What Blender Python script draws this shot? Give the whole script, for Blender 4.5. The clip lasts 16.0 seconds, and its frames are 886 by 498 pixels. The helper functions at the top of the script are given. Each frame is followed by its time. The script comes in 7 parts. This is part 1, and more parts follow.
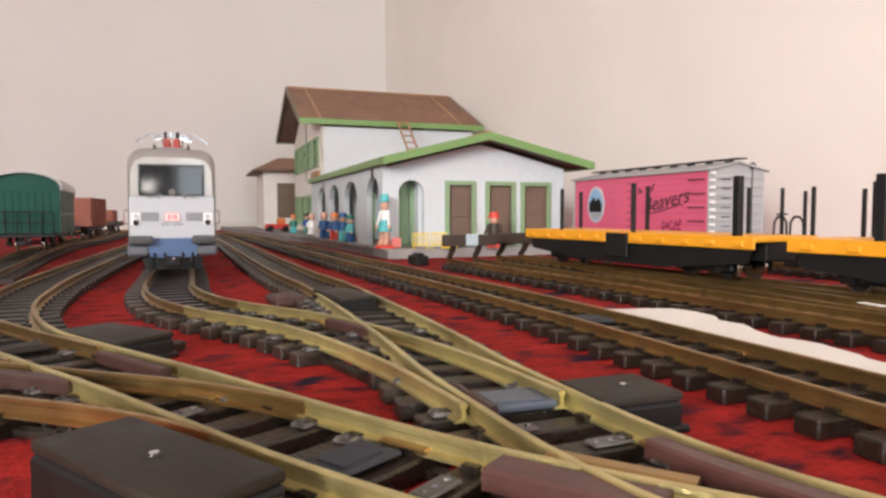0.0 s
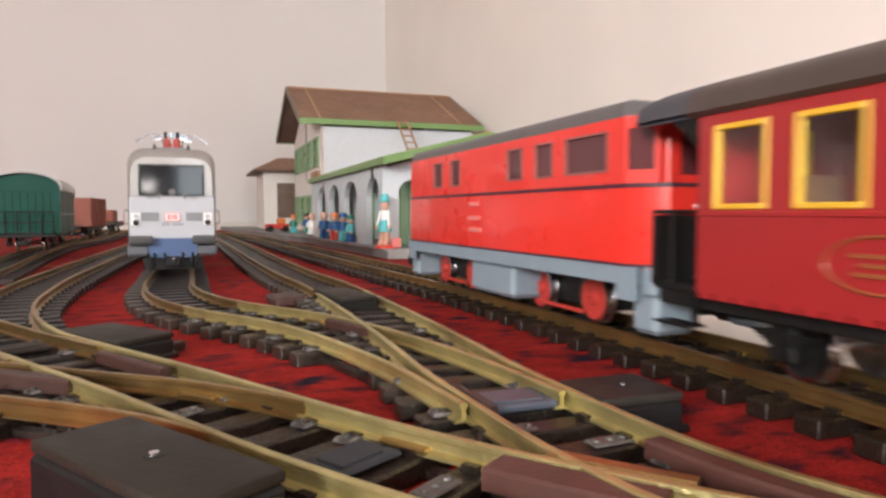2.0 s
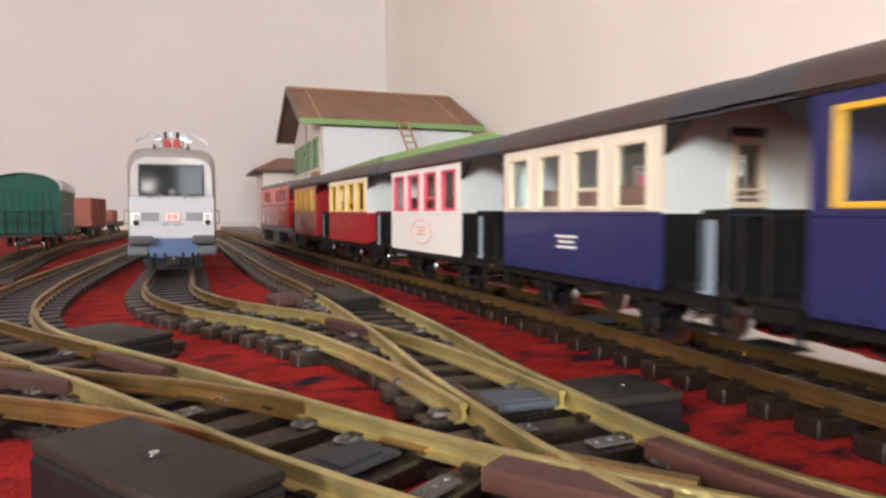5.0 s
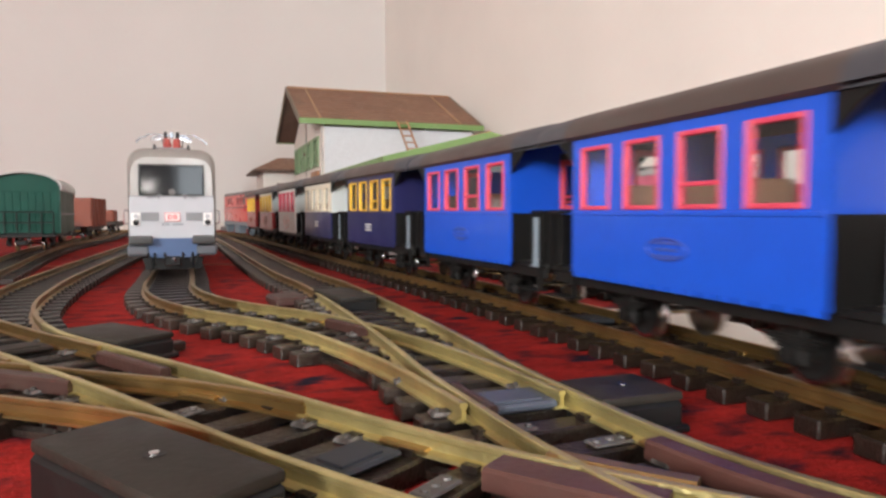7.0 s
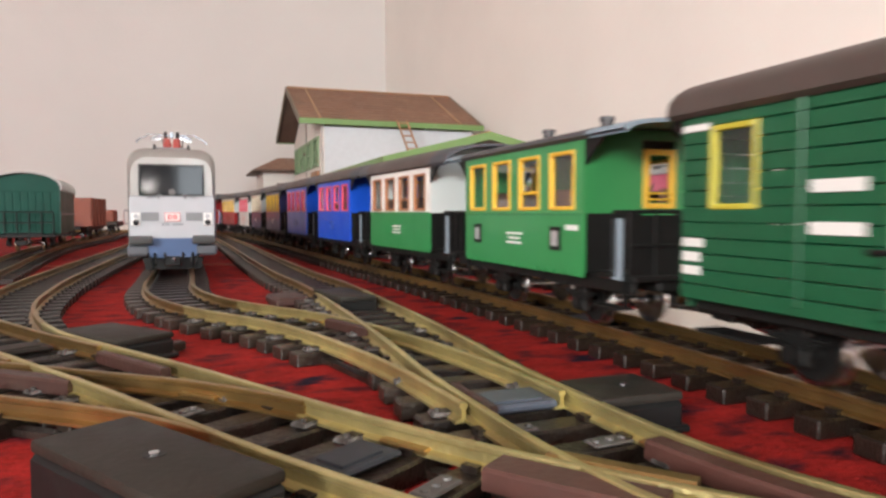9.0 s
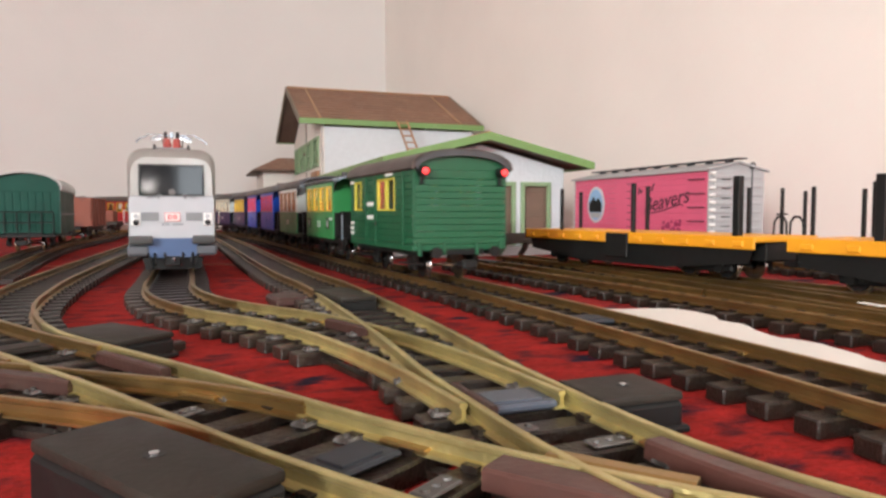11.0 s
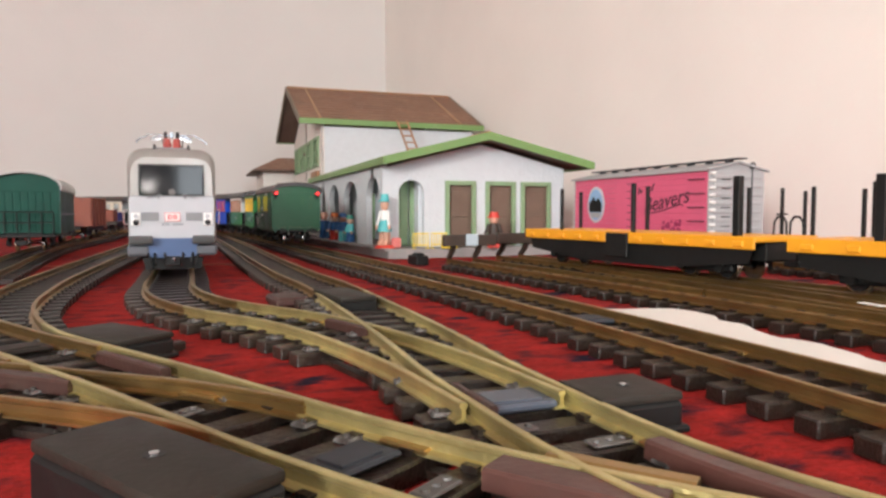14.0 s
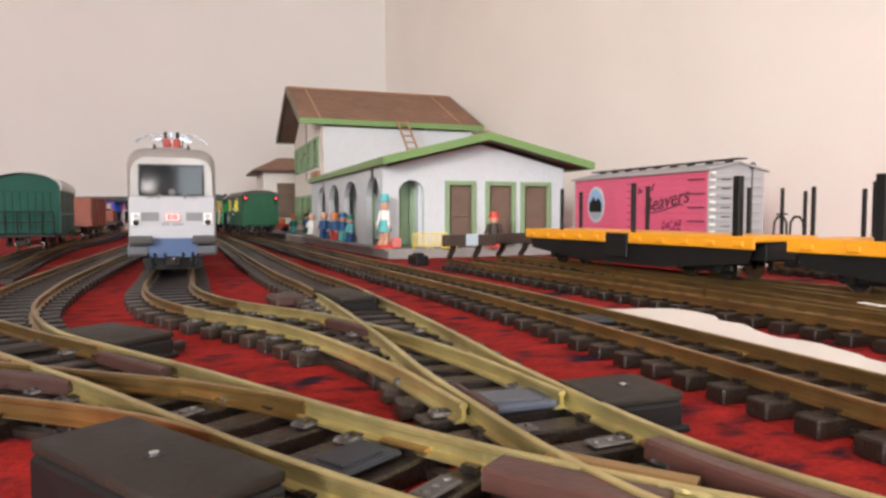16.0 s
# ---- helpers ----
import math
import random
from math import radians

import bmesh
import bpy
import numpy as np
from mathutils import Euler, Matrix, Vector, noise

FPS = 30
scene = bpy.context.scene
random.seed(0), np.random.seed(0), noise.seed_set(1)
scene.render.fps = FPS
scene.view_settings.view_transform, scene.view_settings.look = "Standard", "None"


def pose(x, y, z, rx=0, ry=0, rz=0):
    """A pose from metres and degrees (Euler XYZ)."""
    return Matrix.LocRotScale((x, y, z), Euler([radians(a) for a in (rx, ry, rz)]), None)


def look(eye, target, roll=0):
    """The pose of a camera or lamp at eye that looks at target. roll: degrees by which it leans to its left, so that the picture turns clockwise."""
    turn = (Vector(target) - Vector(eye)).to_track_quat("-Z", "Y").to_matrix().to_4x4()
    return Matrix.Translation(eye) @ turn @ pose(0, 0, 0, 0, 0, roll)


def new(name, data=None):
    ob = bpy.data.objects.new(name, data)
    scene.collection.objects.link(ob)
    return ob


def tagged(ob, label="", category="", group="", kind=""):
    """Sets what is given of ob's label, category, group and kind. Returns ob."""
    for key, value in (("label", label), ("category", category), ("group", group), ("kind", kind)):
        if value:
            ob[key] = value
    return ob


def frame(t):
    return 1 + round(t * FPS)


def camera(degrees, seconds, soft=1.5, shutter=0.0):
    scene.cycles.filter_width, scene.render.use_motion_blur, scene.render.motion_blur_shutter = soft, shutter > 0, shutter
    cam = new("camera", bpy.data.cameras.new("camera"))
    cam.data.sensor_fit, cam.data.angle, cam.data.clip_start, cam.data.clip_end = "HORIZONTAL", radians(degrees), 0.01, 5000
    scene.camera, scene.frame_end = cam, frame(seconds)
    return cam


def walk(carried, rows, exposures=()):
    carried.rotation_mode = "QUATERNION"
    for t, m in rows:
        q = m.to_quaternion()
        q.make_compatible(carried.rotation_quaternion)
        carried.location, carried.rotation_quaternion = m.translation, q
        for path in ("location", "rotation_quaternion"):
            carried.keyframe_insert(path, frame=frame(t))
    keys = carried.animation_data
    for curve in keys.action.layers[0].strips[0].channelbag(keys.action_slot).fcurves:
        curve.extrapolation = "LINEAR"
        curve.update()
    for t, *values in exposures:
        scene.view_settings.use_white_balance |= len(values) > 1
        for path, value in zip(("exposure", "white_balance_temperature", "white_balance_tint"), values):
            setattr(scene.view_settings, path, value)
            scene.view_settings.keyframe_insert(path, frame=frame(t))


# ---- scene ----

# ---------- camera ----------
EYE_Z = 0.0955
cam = camera(66.3, 16.0, soft=2.7, shutter=0.6)
CAM_POSE = pose(0, 0, EYE_Z, 90 - 3.10, 0, 0)
walk(cam, [(0.0, CAM_POSE), (16.0, CAM_POSE)], exposures=[(0.0, 0.10), (16.0, 0.10)])

# ---------- light ----------
world = bpy.data.worlds.new("world")
scene.world = world
world.use_nodes = True
wn = world.node_tree
sky = wn.nodes.new("ShaderNodeTexSky")
sky.sky_type, sky.sun_disc = "NISHITA", False
sky.sun_elevation, sky.sun_rotation = radians(40), radians(200)
wn.links.new(sky.outputs[0], wn.nodes["Background"].inputs[0])
wn.nodes["Background"].inputs[1].default_value = 0.1


def area(name, m, sx, sy, watts, colour):
    d = bpy.data.lights.new(name, "AREA")
    d.shape, d.size, d.size_y, d.energy, d.color = "RECTANGLE", sx, sy, watts, colour
    ob = new(name, d)
    ob.matrix_world = m
    return ob


# ---------- room frame: corner K, along the side wall and along the end wall ----------
KX, KY = -0.335, 4.0
DD, DN = Vector((-0.388, 0.922, 0)), Vector((0.922, 0.388, 0))
ROOM_YAW = math.degrees(math.atan2(0.388, 0.922))
ROOM = pose(KX, KY, 0, 0, 0, ROOM_YAW)          # local x along the end wall, local y towards the end wall
ROOM_W, ROOM_L, ROOM_H = 4.8, 8.6, 2.5


def room(x, y, z):
    return ROOM @ Vector((x, y, z))


# daylight of the windows in the west and south walls, and a small wall lamp
area("west_window_daylight", look(room(-ROOM_W - 0.05, -6.6, 1.35), room(0, -3.0, 0.5)), 1.4, 1.2, 310, (1.0, 0.98, 0.945))
area("south_window_daylight", look(room(-1.14, -ROOM_L - 0.05, 1.5), room(-1.0, 0, 0.9)), 0.84, 1.34, 95, (0.86, 0.94, 1.0))
area("wall_lamp_light", look(room(-1.78, -ROOM_L + 0.24, 1.86), room(-1.4, -2.5, 0.1)), 0.06, 0.06, 3.5, (1.0, 0.95, 0.9))


# ---------- materials ----------
def mat(name, colour, rough=0.5, metal=0.0, spread=0.12, scale=40, bump=0.0, bump_scale=300, dirt=None, dirt_scale=6, dirt_from=0.55, dirt_to=0.7, spec=0.5, coat=0.0, stretch=None, rnd=0.0, motif=None):
    """Base colour with fine and broad variation, optional stains and relief. Object coordinates in metres."""
    m = bpy.data.materials.new(name)
    m.use_nodes = True
    nt = m.node_tree
    p = nt.nodes["Principled BSDF"]
    L = nt.links.new
    tc = nt.nodes.new("ShaderNodeTexCoord")
    src = tc.outputs["Object"]
    if stretch:
        mp = nt.nodes.new("ShaderNodeMapping")
        mp.inputs["Scale"].default_value = stretch
        L(src, mp.inputs[0])
        src = mp.outputs[0]

    def noise_tex(s, detail=5):
        n = nt.nodes.new("ShaderNodeTexNoise")
        n.inputs["Scale"].default_value, n.inputs["Detail"].default_value = s, detail
        L(src, n.inputs["Vector"])
        return n.outputs["Fac"]

    def ramp(fac, a, b, ca, cb):
        r = nt.nodes.new("ShaderNodeValToRGB")
        r.color_ramp.elements[0].position, r.color_ramp.elements[1].position = a, b
        r.color_ramp.elements[0].color, r.color_ramp.elements[1].color = (*ca, 1), (*cb, 1)
        L(fac, r.inputs[0])
        return r.outputs[0]

    def mixc(fac, a, b, kind="MIX"):
        x = nt.nodes.new("ShaderNodeMix")
        x.data_type, x.blend_type = "RGBA", kind
        for value, slot in ((fac, 0), (a, 6), (b, 7)):
            if isinstance(value, (int, float)):
                x.inputs[slot].default_value = value
            elif isinstance(value, tuple):
                x.inputs[slot].default_value = (*value, 1)
            else:
                L(value, x.inputs[slot])
        return x.outputs[2]

    lo = tuple(max(0, c * (1 - spread)) for c in colour)
    hi = tuple(min(1, c * (1 + spread)) for c in colour)
    c = ramp(noise_tex(scale), 0.3, 0.7, lo, hi)
    c = mixc(0.5, c, ramp(noise_tex(scale * 0.13, 3), 0.3, 0.7, lo, hi))
    if dirt:
        c = mixc(ramp(noise_tex(dirt_scale, 7), dirt_from, dirt_to, (0, 0, 0), (1, 1, 1)), c, dirt)
    if motif:
        c = mixc(ramp(noise_tex(13, 6), 0.60, 0.66, (0, 0, 0), (1, 1, 1)), c, motif)
    if rnd:
        oi = nt.nodes.new("ShaderNodeObjectInfo")
        g = ramp(oi.outputs["Random"], 0, 1, (1 - rnd,) * 3, (1, 1, 1))
        c = mixc(1.0, c, g, "MULTIPLY")
    L(c, p.inputs["Base Color"])
    rr = ramp(noise_tex(scale * 0.6, 6), 0.25, 0.75, (max(0.03, rough * 0.8),) * 3, (min(1, rough * 1.2),) * 3)
    L(rr, p.inputs["Roughness"])
    p.inputs["Metallic"].default_value = metal
    p.inputs["Specular IOR Level"].default_value = spec
    p.inputs["Coat Weight"].default_value = coat
    if bump:
        b = nt.nodes.new("ShaderNodeBump")
        b.inputs["Strength"].default_value, b.inputs["Distance"].default_value = bump, 0.002
        L(noise_tex(bump_scale, 6), b.inputs["Height"])
        L(b.outputs[0], p.inputs["Normal"])
    return m


def glass_mat(name, tint=(0.9, 0.95, 0.95), rough=0.03):
    m = bpy.data.materials.new(name)
    m.use_nodes = True
    p = m.node_tree.nodes["Principled BSDF"]
    p.inputs["Base Color"].default_value = (*tint, 1)
    p.inputs["Transmission Weight"].default_value, p.inputs["Roughness"].default_value, p.inputs["IOR"].default_value = 1.0, rough, 1.45
    return m


def glow_mat(name, colour, strength):
    m = bpy.data.materials.new(name)
    m.use_nodes = True
    p = m.node_tree.nodes["Principled BSDF"]
    p.inputs["Base Color"].default_value = (*colour, 1)
    p.inputs["Emission Color"].default_value = (*colour, 1)
    p.inputs["Emission Strength"].default_value = strength
    return m


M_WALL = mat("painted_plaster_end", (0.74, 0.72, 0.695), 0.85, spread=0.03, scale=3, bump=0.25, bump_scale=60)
# side wall colour raised and warmed to stand for the stronger light there
M_WALL_E_LIT = mat("painted_plaster_side_lit", (0.86, 0.81, 0.755), 0.85, spread=0.06, scale=2.2, bump=0.35, bump_scale=35)
M_CEIL = mat("ceiling_paint", (0.58, 0.56, 0.53), 0.9, spread=0.02, scale=3)
M_BASE = mat("baseboard_paint", (0.7, 0.66, 0.6), 0.5, spread=0.04)
# carpet: noise mixes in scattered dark blotches, then larger navy shapes
M_CARPET = mat("red_carpet", (0.33, 0.019, 0.016), 0.95, spread=0.6, scale=210, bump=1.0, bump_scale=420, dirt=(0.026, 0.010, 0.018), dirt_scale=36, dirt_from=0.50, dirt_to=0.70, spec=0.12, stretch=(1.0, 1.8, 1), motif=(0.012, 0.011, 0.026))
M_RAIL = mat("tarnished_brass", (0.40, 0.27, 0.105), 0.34, 0.92, 0.28, 60, dirt=(0.22, 0.15, 0.075), dirt_scale=7, dirt_from=0.48, dirt_to=0.75, bump=0.15, bump_scale=500)
# worn brass of the near rails, brightened for the light falling on them
M_RAIL_LIT = mat("worn_brass_lit_tone", (0.65, 0.57, 0.265), 0.35, 0.82, 0.25, 70, dirt=(0.32, 0.24, 0.10), dirt_scale=11, dirt_from=0.45, dirt_to=0.72, bump=0.3, bump_scale=400)
M_SLEEPER = mat("sleeper_plastic", (0.020, 0.0125, 0.0095), 0.32, 0, 0.3, 120, bump=0.5, bump_scale=500, dirt=(0.075, 0.055, 0.041), dirt_scale=40, dirt_from=0.55, dirt_to=0.85, rnd=0.35, spec=0.45)
M_BROWN_PALE = mat("pale_brown_plastic", (0.085, 0.036, 0.029), 0.42, 0, 0.2, 70, bump=0.2, dirt=(0.2, 0.15, 0.13), dirt_scale=30, dirt_from=0.6, dirt_to=0.85)
M_BROWN = mat("brown_plastic", (0.052, 0.022, 0.017), 0.5, 0, 0.2, 70, bump=0.2, dirt=(0.08, 0.055, 0.045), dirt_scale=30, dirt_from=0.6, dirt_to=0.85)
M_BLACKBOX = mat("dusty_black_plastic", (0.026, 0.022, 0.018), 0.55, 0, 0.18, 60, bump=0.15, dirt=(0.045, 0.039, 0.032), dirt_scale=18, dirt_from=0.45, dirt_to=0.8, spec=0.25)
M_BLACK = mat("black_plastic", (0.010, 0.010, 0.010), 0.5, 0, 0.3, 80, spec=0.3)
M_GREYPLATE = mat("blue_grey_plastic", (0.075, 0.09, 0.12), 0.4, 0, 0.15, 60, dirt=(0.3, 0.3, 0.3), dirt_scale=40, dirt_from=0.6, dirt_to=0.9)
M_DARKPLATE = mat("dark_blue_plate", (0.022, 0.027, 0.036), 0.6, 0, 0.2, 60, dirt=(0.11, 0.11, 0.12), dirt_scale=50, dirt_from=0.6, dirt_to=0.9)
M_STEEL = mat("bright_steel", (0.65, 0.65, 0.66), 0.22, 1.0, 0.1, 80)
M_STEELDARK = mat("brushed_chrome", (0.24, 0.25, 0.27), 0.2, 1.0, 0.3, 160)
M_CHROME = mat("chrome", (0.85, 0.86, 0.88), 0.1, 1.0, 0.03, 80)
M_CLOTH = mat("white_paper", (0.76, 0.73, 0.68), 0.85, 0, 0.03, 20, bump=0.3, bump_scale=40)
# one white stucco in two tones: cool shade and warm light put into the colour
M_STUCCO_SHADED = mat("white_stucco_shaded", (0.61, 0.65, 0.68), 0.8, 0, 0.05, 60, bump=1.0, bump_scale=130)
M_STUCCO_LIT = mat("white_stucco_warm_lit", (0.80, 0.75, 0.69), 0.8, 0, 0.05, 60, bump=0.5, bump_scale=160)
M_ROOF = mat("brown_roof_tiles", (0.25, 0.132, 0.08), 0.6, 0, 0.3, 70, bump=0.5, bump_scale=200, rnd=0.15)
M_ROOFLINE = mat("orange_ridge_tile", (0.42, 0.25, 0.14), 0.6, 0, 0.15, 70)
M_GREEN = mat("green_trim_paint", (0.17, 0.3, 0.095), 0.45, 0, 0.1, 50, dirt=(0.3, 0.36, 0.2), dirt_scale=30, dirt_from=0.6, dirt_to=0.9)
M_GREEN_PALE = mat("faded_green_paint", (0.24, 0.36, 0.2), 0.5, 0, 0.1, 50)
M_BARGE = mat("weathered_brown_board", (0.24, 0.19, 0.14), 0.65, 0, 0.2, 60)
M_SOFFIT = mat("roof_underside", (0.16, 0.1, 0.075), 0.7, 0, 0.15, 40)
M_DARKROOM = mat("brown_door", (0.16, 0.105, 0.075), 0.6, 0, 0.2, 30)
M_PLATFORM = mat("grey_platform", (0.3, 0.29, 0.28), 0.7, 0, 0.12, 40, bump=0.3, bump_scale=250, dirt=(0.18, 0.17, 0.17), dirt_scale=12, dirt_from=0.5, dirt_to=0.8)
M_WOOD = mat("ladder_wood", (0.36, 0.19, 0.1), 0.6, 0, 0.2, 50)
M_YELLOW = mat("yellow_plastic", (0.82, 0.36, 0.02), 0.4, 0, 0.08, 50, dirt=(0.5, 0.25, 0.03), dirt_scale=30, dirt_from=0.62, dirt_to=0.9)
M_FENCE = mat("fence_yellow", (0.8, 0.6, 0.05), 0.4, 0, 0.05, 50)
M_PINK = mat("pink_wagon_paint", (0.74, 0.13, 0.24), 0.45, 0, 0.05, 40)
M_GREYPAINT = mat("light_grey_paint", (0.4, 0.4, 0.41), 0.5, 0, 0.08, 40)
M_DARKGREY = mat("dark_grey_roof", (0.07, 0.07, 0.075), 0.55, 0, 0.15, 40)
M_PRINT = mat("dark_print", (0.06, 0.02, 0.035), 0.5, 0, 0.1, 60)
M_WHITE = mat("white_paint", (0.8, 0.8, 0.78), 0.4, 0, 0.03, 60)
M_SKYBLUE = mat("pale_blue_print", (0.3, 0.5, 0.75), 0.5, 0, 0.2, 90)
M_RED = mat("bright_red_paint", (0.78, 0.035, 0.024), 0.3, 0, 0.06, 50, coat=0.3)
M_REDWHEEL = mat("red_wheel_plastic", (0.5, 0.05, 0.04), 0.4, 0, 0.1, 60)
M_LOCOGREY = mat("blue_grey_paint", (0.25, 0.32, 0.38), 0.4, 0, 0.1, 50)
M_ROOFGREY = mat("loco_roof_grey", (0.13, 0.12, 0.12), 0.5, 0, 0.12, 40)
M_COACHROOF = mat("brown_coach_roof", (0.075, 0.056, 0.05), 0.5, 0, 0.12, 40)
M_HOOD = mat("dark_grey_hood", (0.062, 0.064, 0.075), 0.5, 0, 0.12, 40)
M_SILVER = mat("silver_paint", (0.33, 0.32, 0.30), 0.42, 0.3, 0.06, 60, coat=0.1)
M_SILVERW = mat("pale_silver_paint", (0.42, 0.435, 0.46), 0.42, 0.2, 0.05, 60, coat=0.1)
M_BLUEGREY = mat("blue_skirt_paint", (0.06, 0.11, 0.23), 0.4, 0, 0.1, 50)
M_MIDGREY = mat("mid_grey_panel", (0.22, 0.23, 0.24), 0.5, 0, 0.1, 50)
M_BUFFERGREY = mat("dark_buffer_grey", (0.045, 0.047, 0.047), 0.5, 0, 0.1, 50)
M_STEPGREY = mat("step_fairing_grey", (0.10, 0.11, 0.125), 0.45, 0, 0.1, 50)
M_DBRED = mat("red_print", (0.6, 0.04, 0.05), 0.45, 0, 0.03, 50)
M_INSUL = mat("red_insulator", (0.4, 0.07, 0.06), 0.3, 0, 0.1, 50, coat=0.4)
M_GLASS = glass_mat("clear_window_glass")
M_DARKGLASS = mat("tinted_windscreen", (0.015, 0.016, 0.018), 0.06, 0, 0.1, 20, spec=0.11)
M_TEAL = mat("teal_green_wagon", (0.003, 0.058, 0.040), 0.5, 0, 0.15, 40, spec=0.25)
M_RUST = mat("rust_red_wagon", (0.27, 0.075, 0.045), 0.6, 0, 0.12, 40, dirt=(0.16, 0.05, 0.04), dirt_scale=20)
M_SKIN = mat("doll_skin", (0.72, 0.42, 0.3), 0.45, 0, 0.03, 60)
M_DBLUE = mat("doll_blue", (0.02, 0.1, 0.28), 0.45, 0, 0.05, 60)
M_TURQ = mat("doll_turquoise", (0.1, 0.5, 0.52), 0.45, 0, 0.05, 60)
M_DRED = mat("doll_red", (0.66, 0.06, 0.04), 0.45, 0, 0.05, 60)
M_DORANGE = mat("doll_orange", (0.72, 0.2, 0.05), 0.45, 0, 0.05, 60)
M_DGREEN = mat("doll_green", (0.03, 0.2, 0.15), 0.45, 0, 0.05, 60)
M_TAILRED = glow_mat("tail_lamp_red", (1.0, 0.05, 0.05), 1.8)


# ---------- mesh helpers ----------
def merge(bm, other):
    me = bpy.data.meshes.new("tmp")
    other.to_mesh(me)
    bm.from_mesh(me)
    bpy.data.meshes.remove(me)
    other.free()


def box(bm, x0, x1, y0, y1, z0, z1, bevel=0.0, m=None, seg=1):
    b = bmesh.new()
    bmesh.ops.create_cube(b, size=1)
    bmesh.ops.transform(b, matrix=Matrix.Translation(((x0 + x1) / 2, (y0 + y1) / 2, (z0 + z1) / 2)) @ Matrix.Diagonal((x1 - x0, y1 - y0, z1 - z0, 1)), verts=b.verts)
    if bevel:
        bmesh.ops.bevel(b, geom=b.edges[:], offset=bevel, segments=seg, affect="EDGES", profile=0.6)
    if m is not None:
        bmesh.ops.transform(b, matrix=m, verts=b.verts)
    merge(bm, b)
    return bm


def rod(bm, p, q, r, n=10, r2=None):
    p, q = Vector(p), Vector(q)
    b = bmesh.new()
    bmesh.ops.create_cone(b, cap_ends=True, segments=n, radius1=r, radius2=r if r2 is None else r2, depth=(q - p).length)
    turn = (q - p).to_track_quat("Z", "Y").to_matrix().to_4x4()
    bmesh.ops.transform(b, matrix=Matrix.Translation((p + q) / 2) @ turn, verts=b.verts)
    merge(bm, b)
    return bm


def ball(bm, c, r, sx=1, sy=1, sz=1, n=12):
    b = bmesh.new()
    bmesh.ops.create_uvsphere(b, u_segments=n, v_segments=max(6, n // 2 + 2), radius=r)
    bmesh.ops.transform(b, matrix=Matrix.Translation(c) @ Matrix.Diagonal((sx, sy, sz, 1)), verts=b.verts)
    merge(bm, b)
    return bm


def extrude(bm, outline, axis, a, c):
    """Closed outline of 2D points, pushed along an axis from a to c. axis x: points are (y, z); y: (x, z); z: (x, y)."""
    def at(p, k):
        return {"x": (k, p[0], p[1]), "y": (p[0], k, p[1]), "z": (p[0], p[1], k)}[axis]
    lo = [bm.verts.new(at(p, a)) for p in outline]
    hi = [bm.verts.new(at(p, c)) for p in outline]
    n = len(outline)
    fs = [bm.faces.new(lo), bm.faces.new(hi)]
    for i in range(n):
        fs.append(bm.faces.new((lo[i], lo[(i + 1) % n], hi[(i + 1) % n], hi[i])))
    bmesh.ops.recalc_face_normals(bm, faces=fs)
    return bm


def sweep(bm, pts, normals, profile, up=Vector((0, 0, 1))):
    """Profile of (side, height) points swept along pts."""
    rings = []
    for p, n in zip(pts, normals):
        rings.append([bm.verts.new(p + n * a + up * h) for a, h in profile])
    fs = []
    k = len(profile)
    for a, b in zip(rings, rings[1:]):
        for i in range(k):
            fs.append(bm.faces.new((a[i], a[(i + 1) % k], b[(i + 1) % k], b[i])))
    fs.append(bm.faces.new(rings[0]))
    fs.append(bm.faces.new(rings[-1][::-1]))
    bmesh.ops.recalc_face_normals(bm, faces=fs)
    return bm


def tube(bm, pts, r, n=6):
    for a, b in zip(pts, pts[1:]):
        rod(bm, a, b, r, n)
    return bm


def mesh_of(name, bm, material, smooth=True):
    me = bpy.data.meshes.new(name)
    bm.to_mesh(me)
    bm.free()
    mats = material if isinstance(material, (list, tuple)) else [material]
    for x in mats:
        me.materials.append(x)
    if smooth:
        me.shade_smooth()
        me.set_sharp_from_angle(angle=radians(35))
    return me


def part(name, bm, material, parent, label="", at=None, smooth=True):
    ob = new(name, mesh_of(name, bm, material, smooth))
    ob.parent = parent
    if at is not None:
        ob.matrix_basis = at
    return tagged(ob, label)


def thing(name, m, label, category, group="", kind=""):
    ob = new(name)
    ob.empty_display_size = 0.01
    ob.matrix_basis = m
    return tagged(ob, label, category, group, kind)


def solid(name, bm, material, label, category, m=None, group="", kind="", smooth=True):
    ob = new(name, mesh_of(name, bm, material, smooth))
    if m is not None:
        ob.matrix_basis = m
    return tagged(ob, label, category, group, kind)


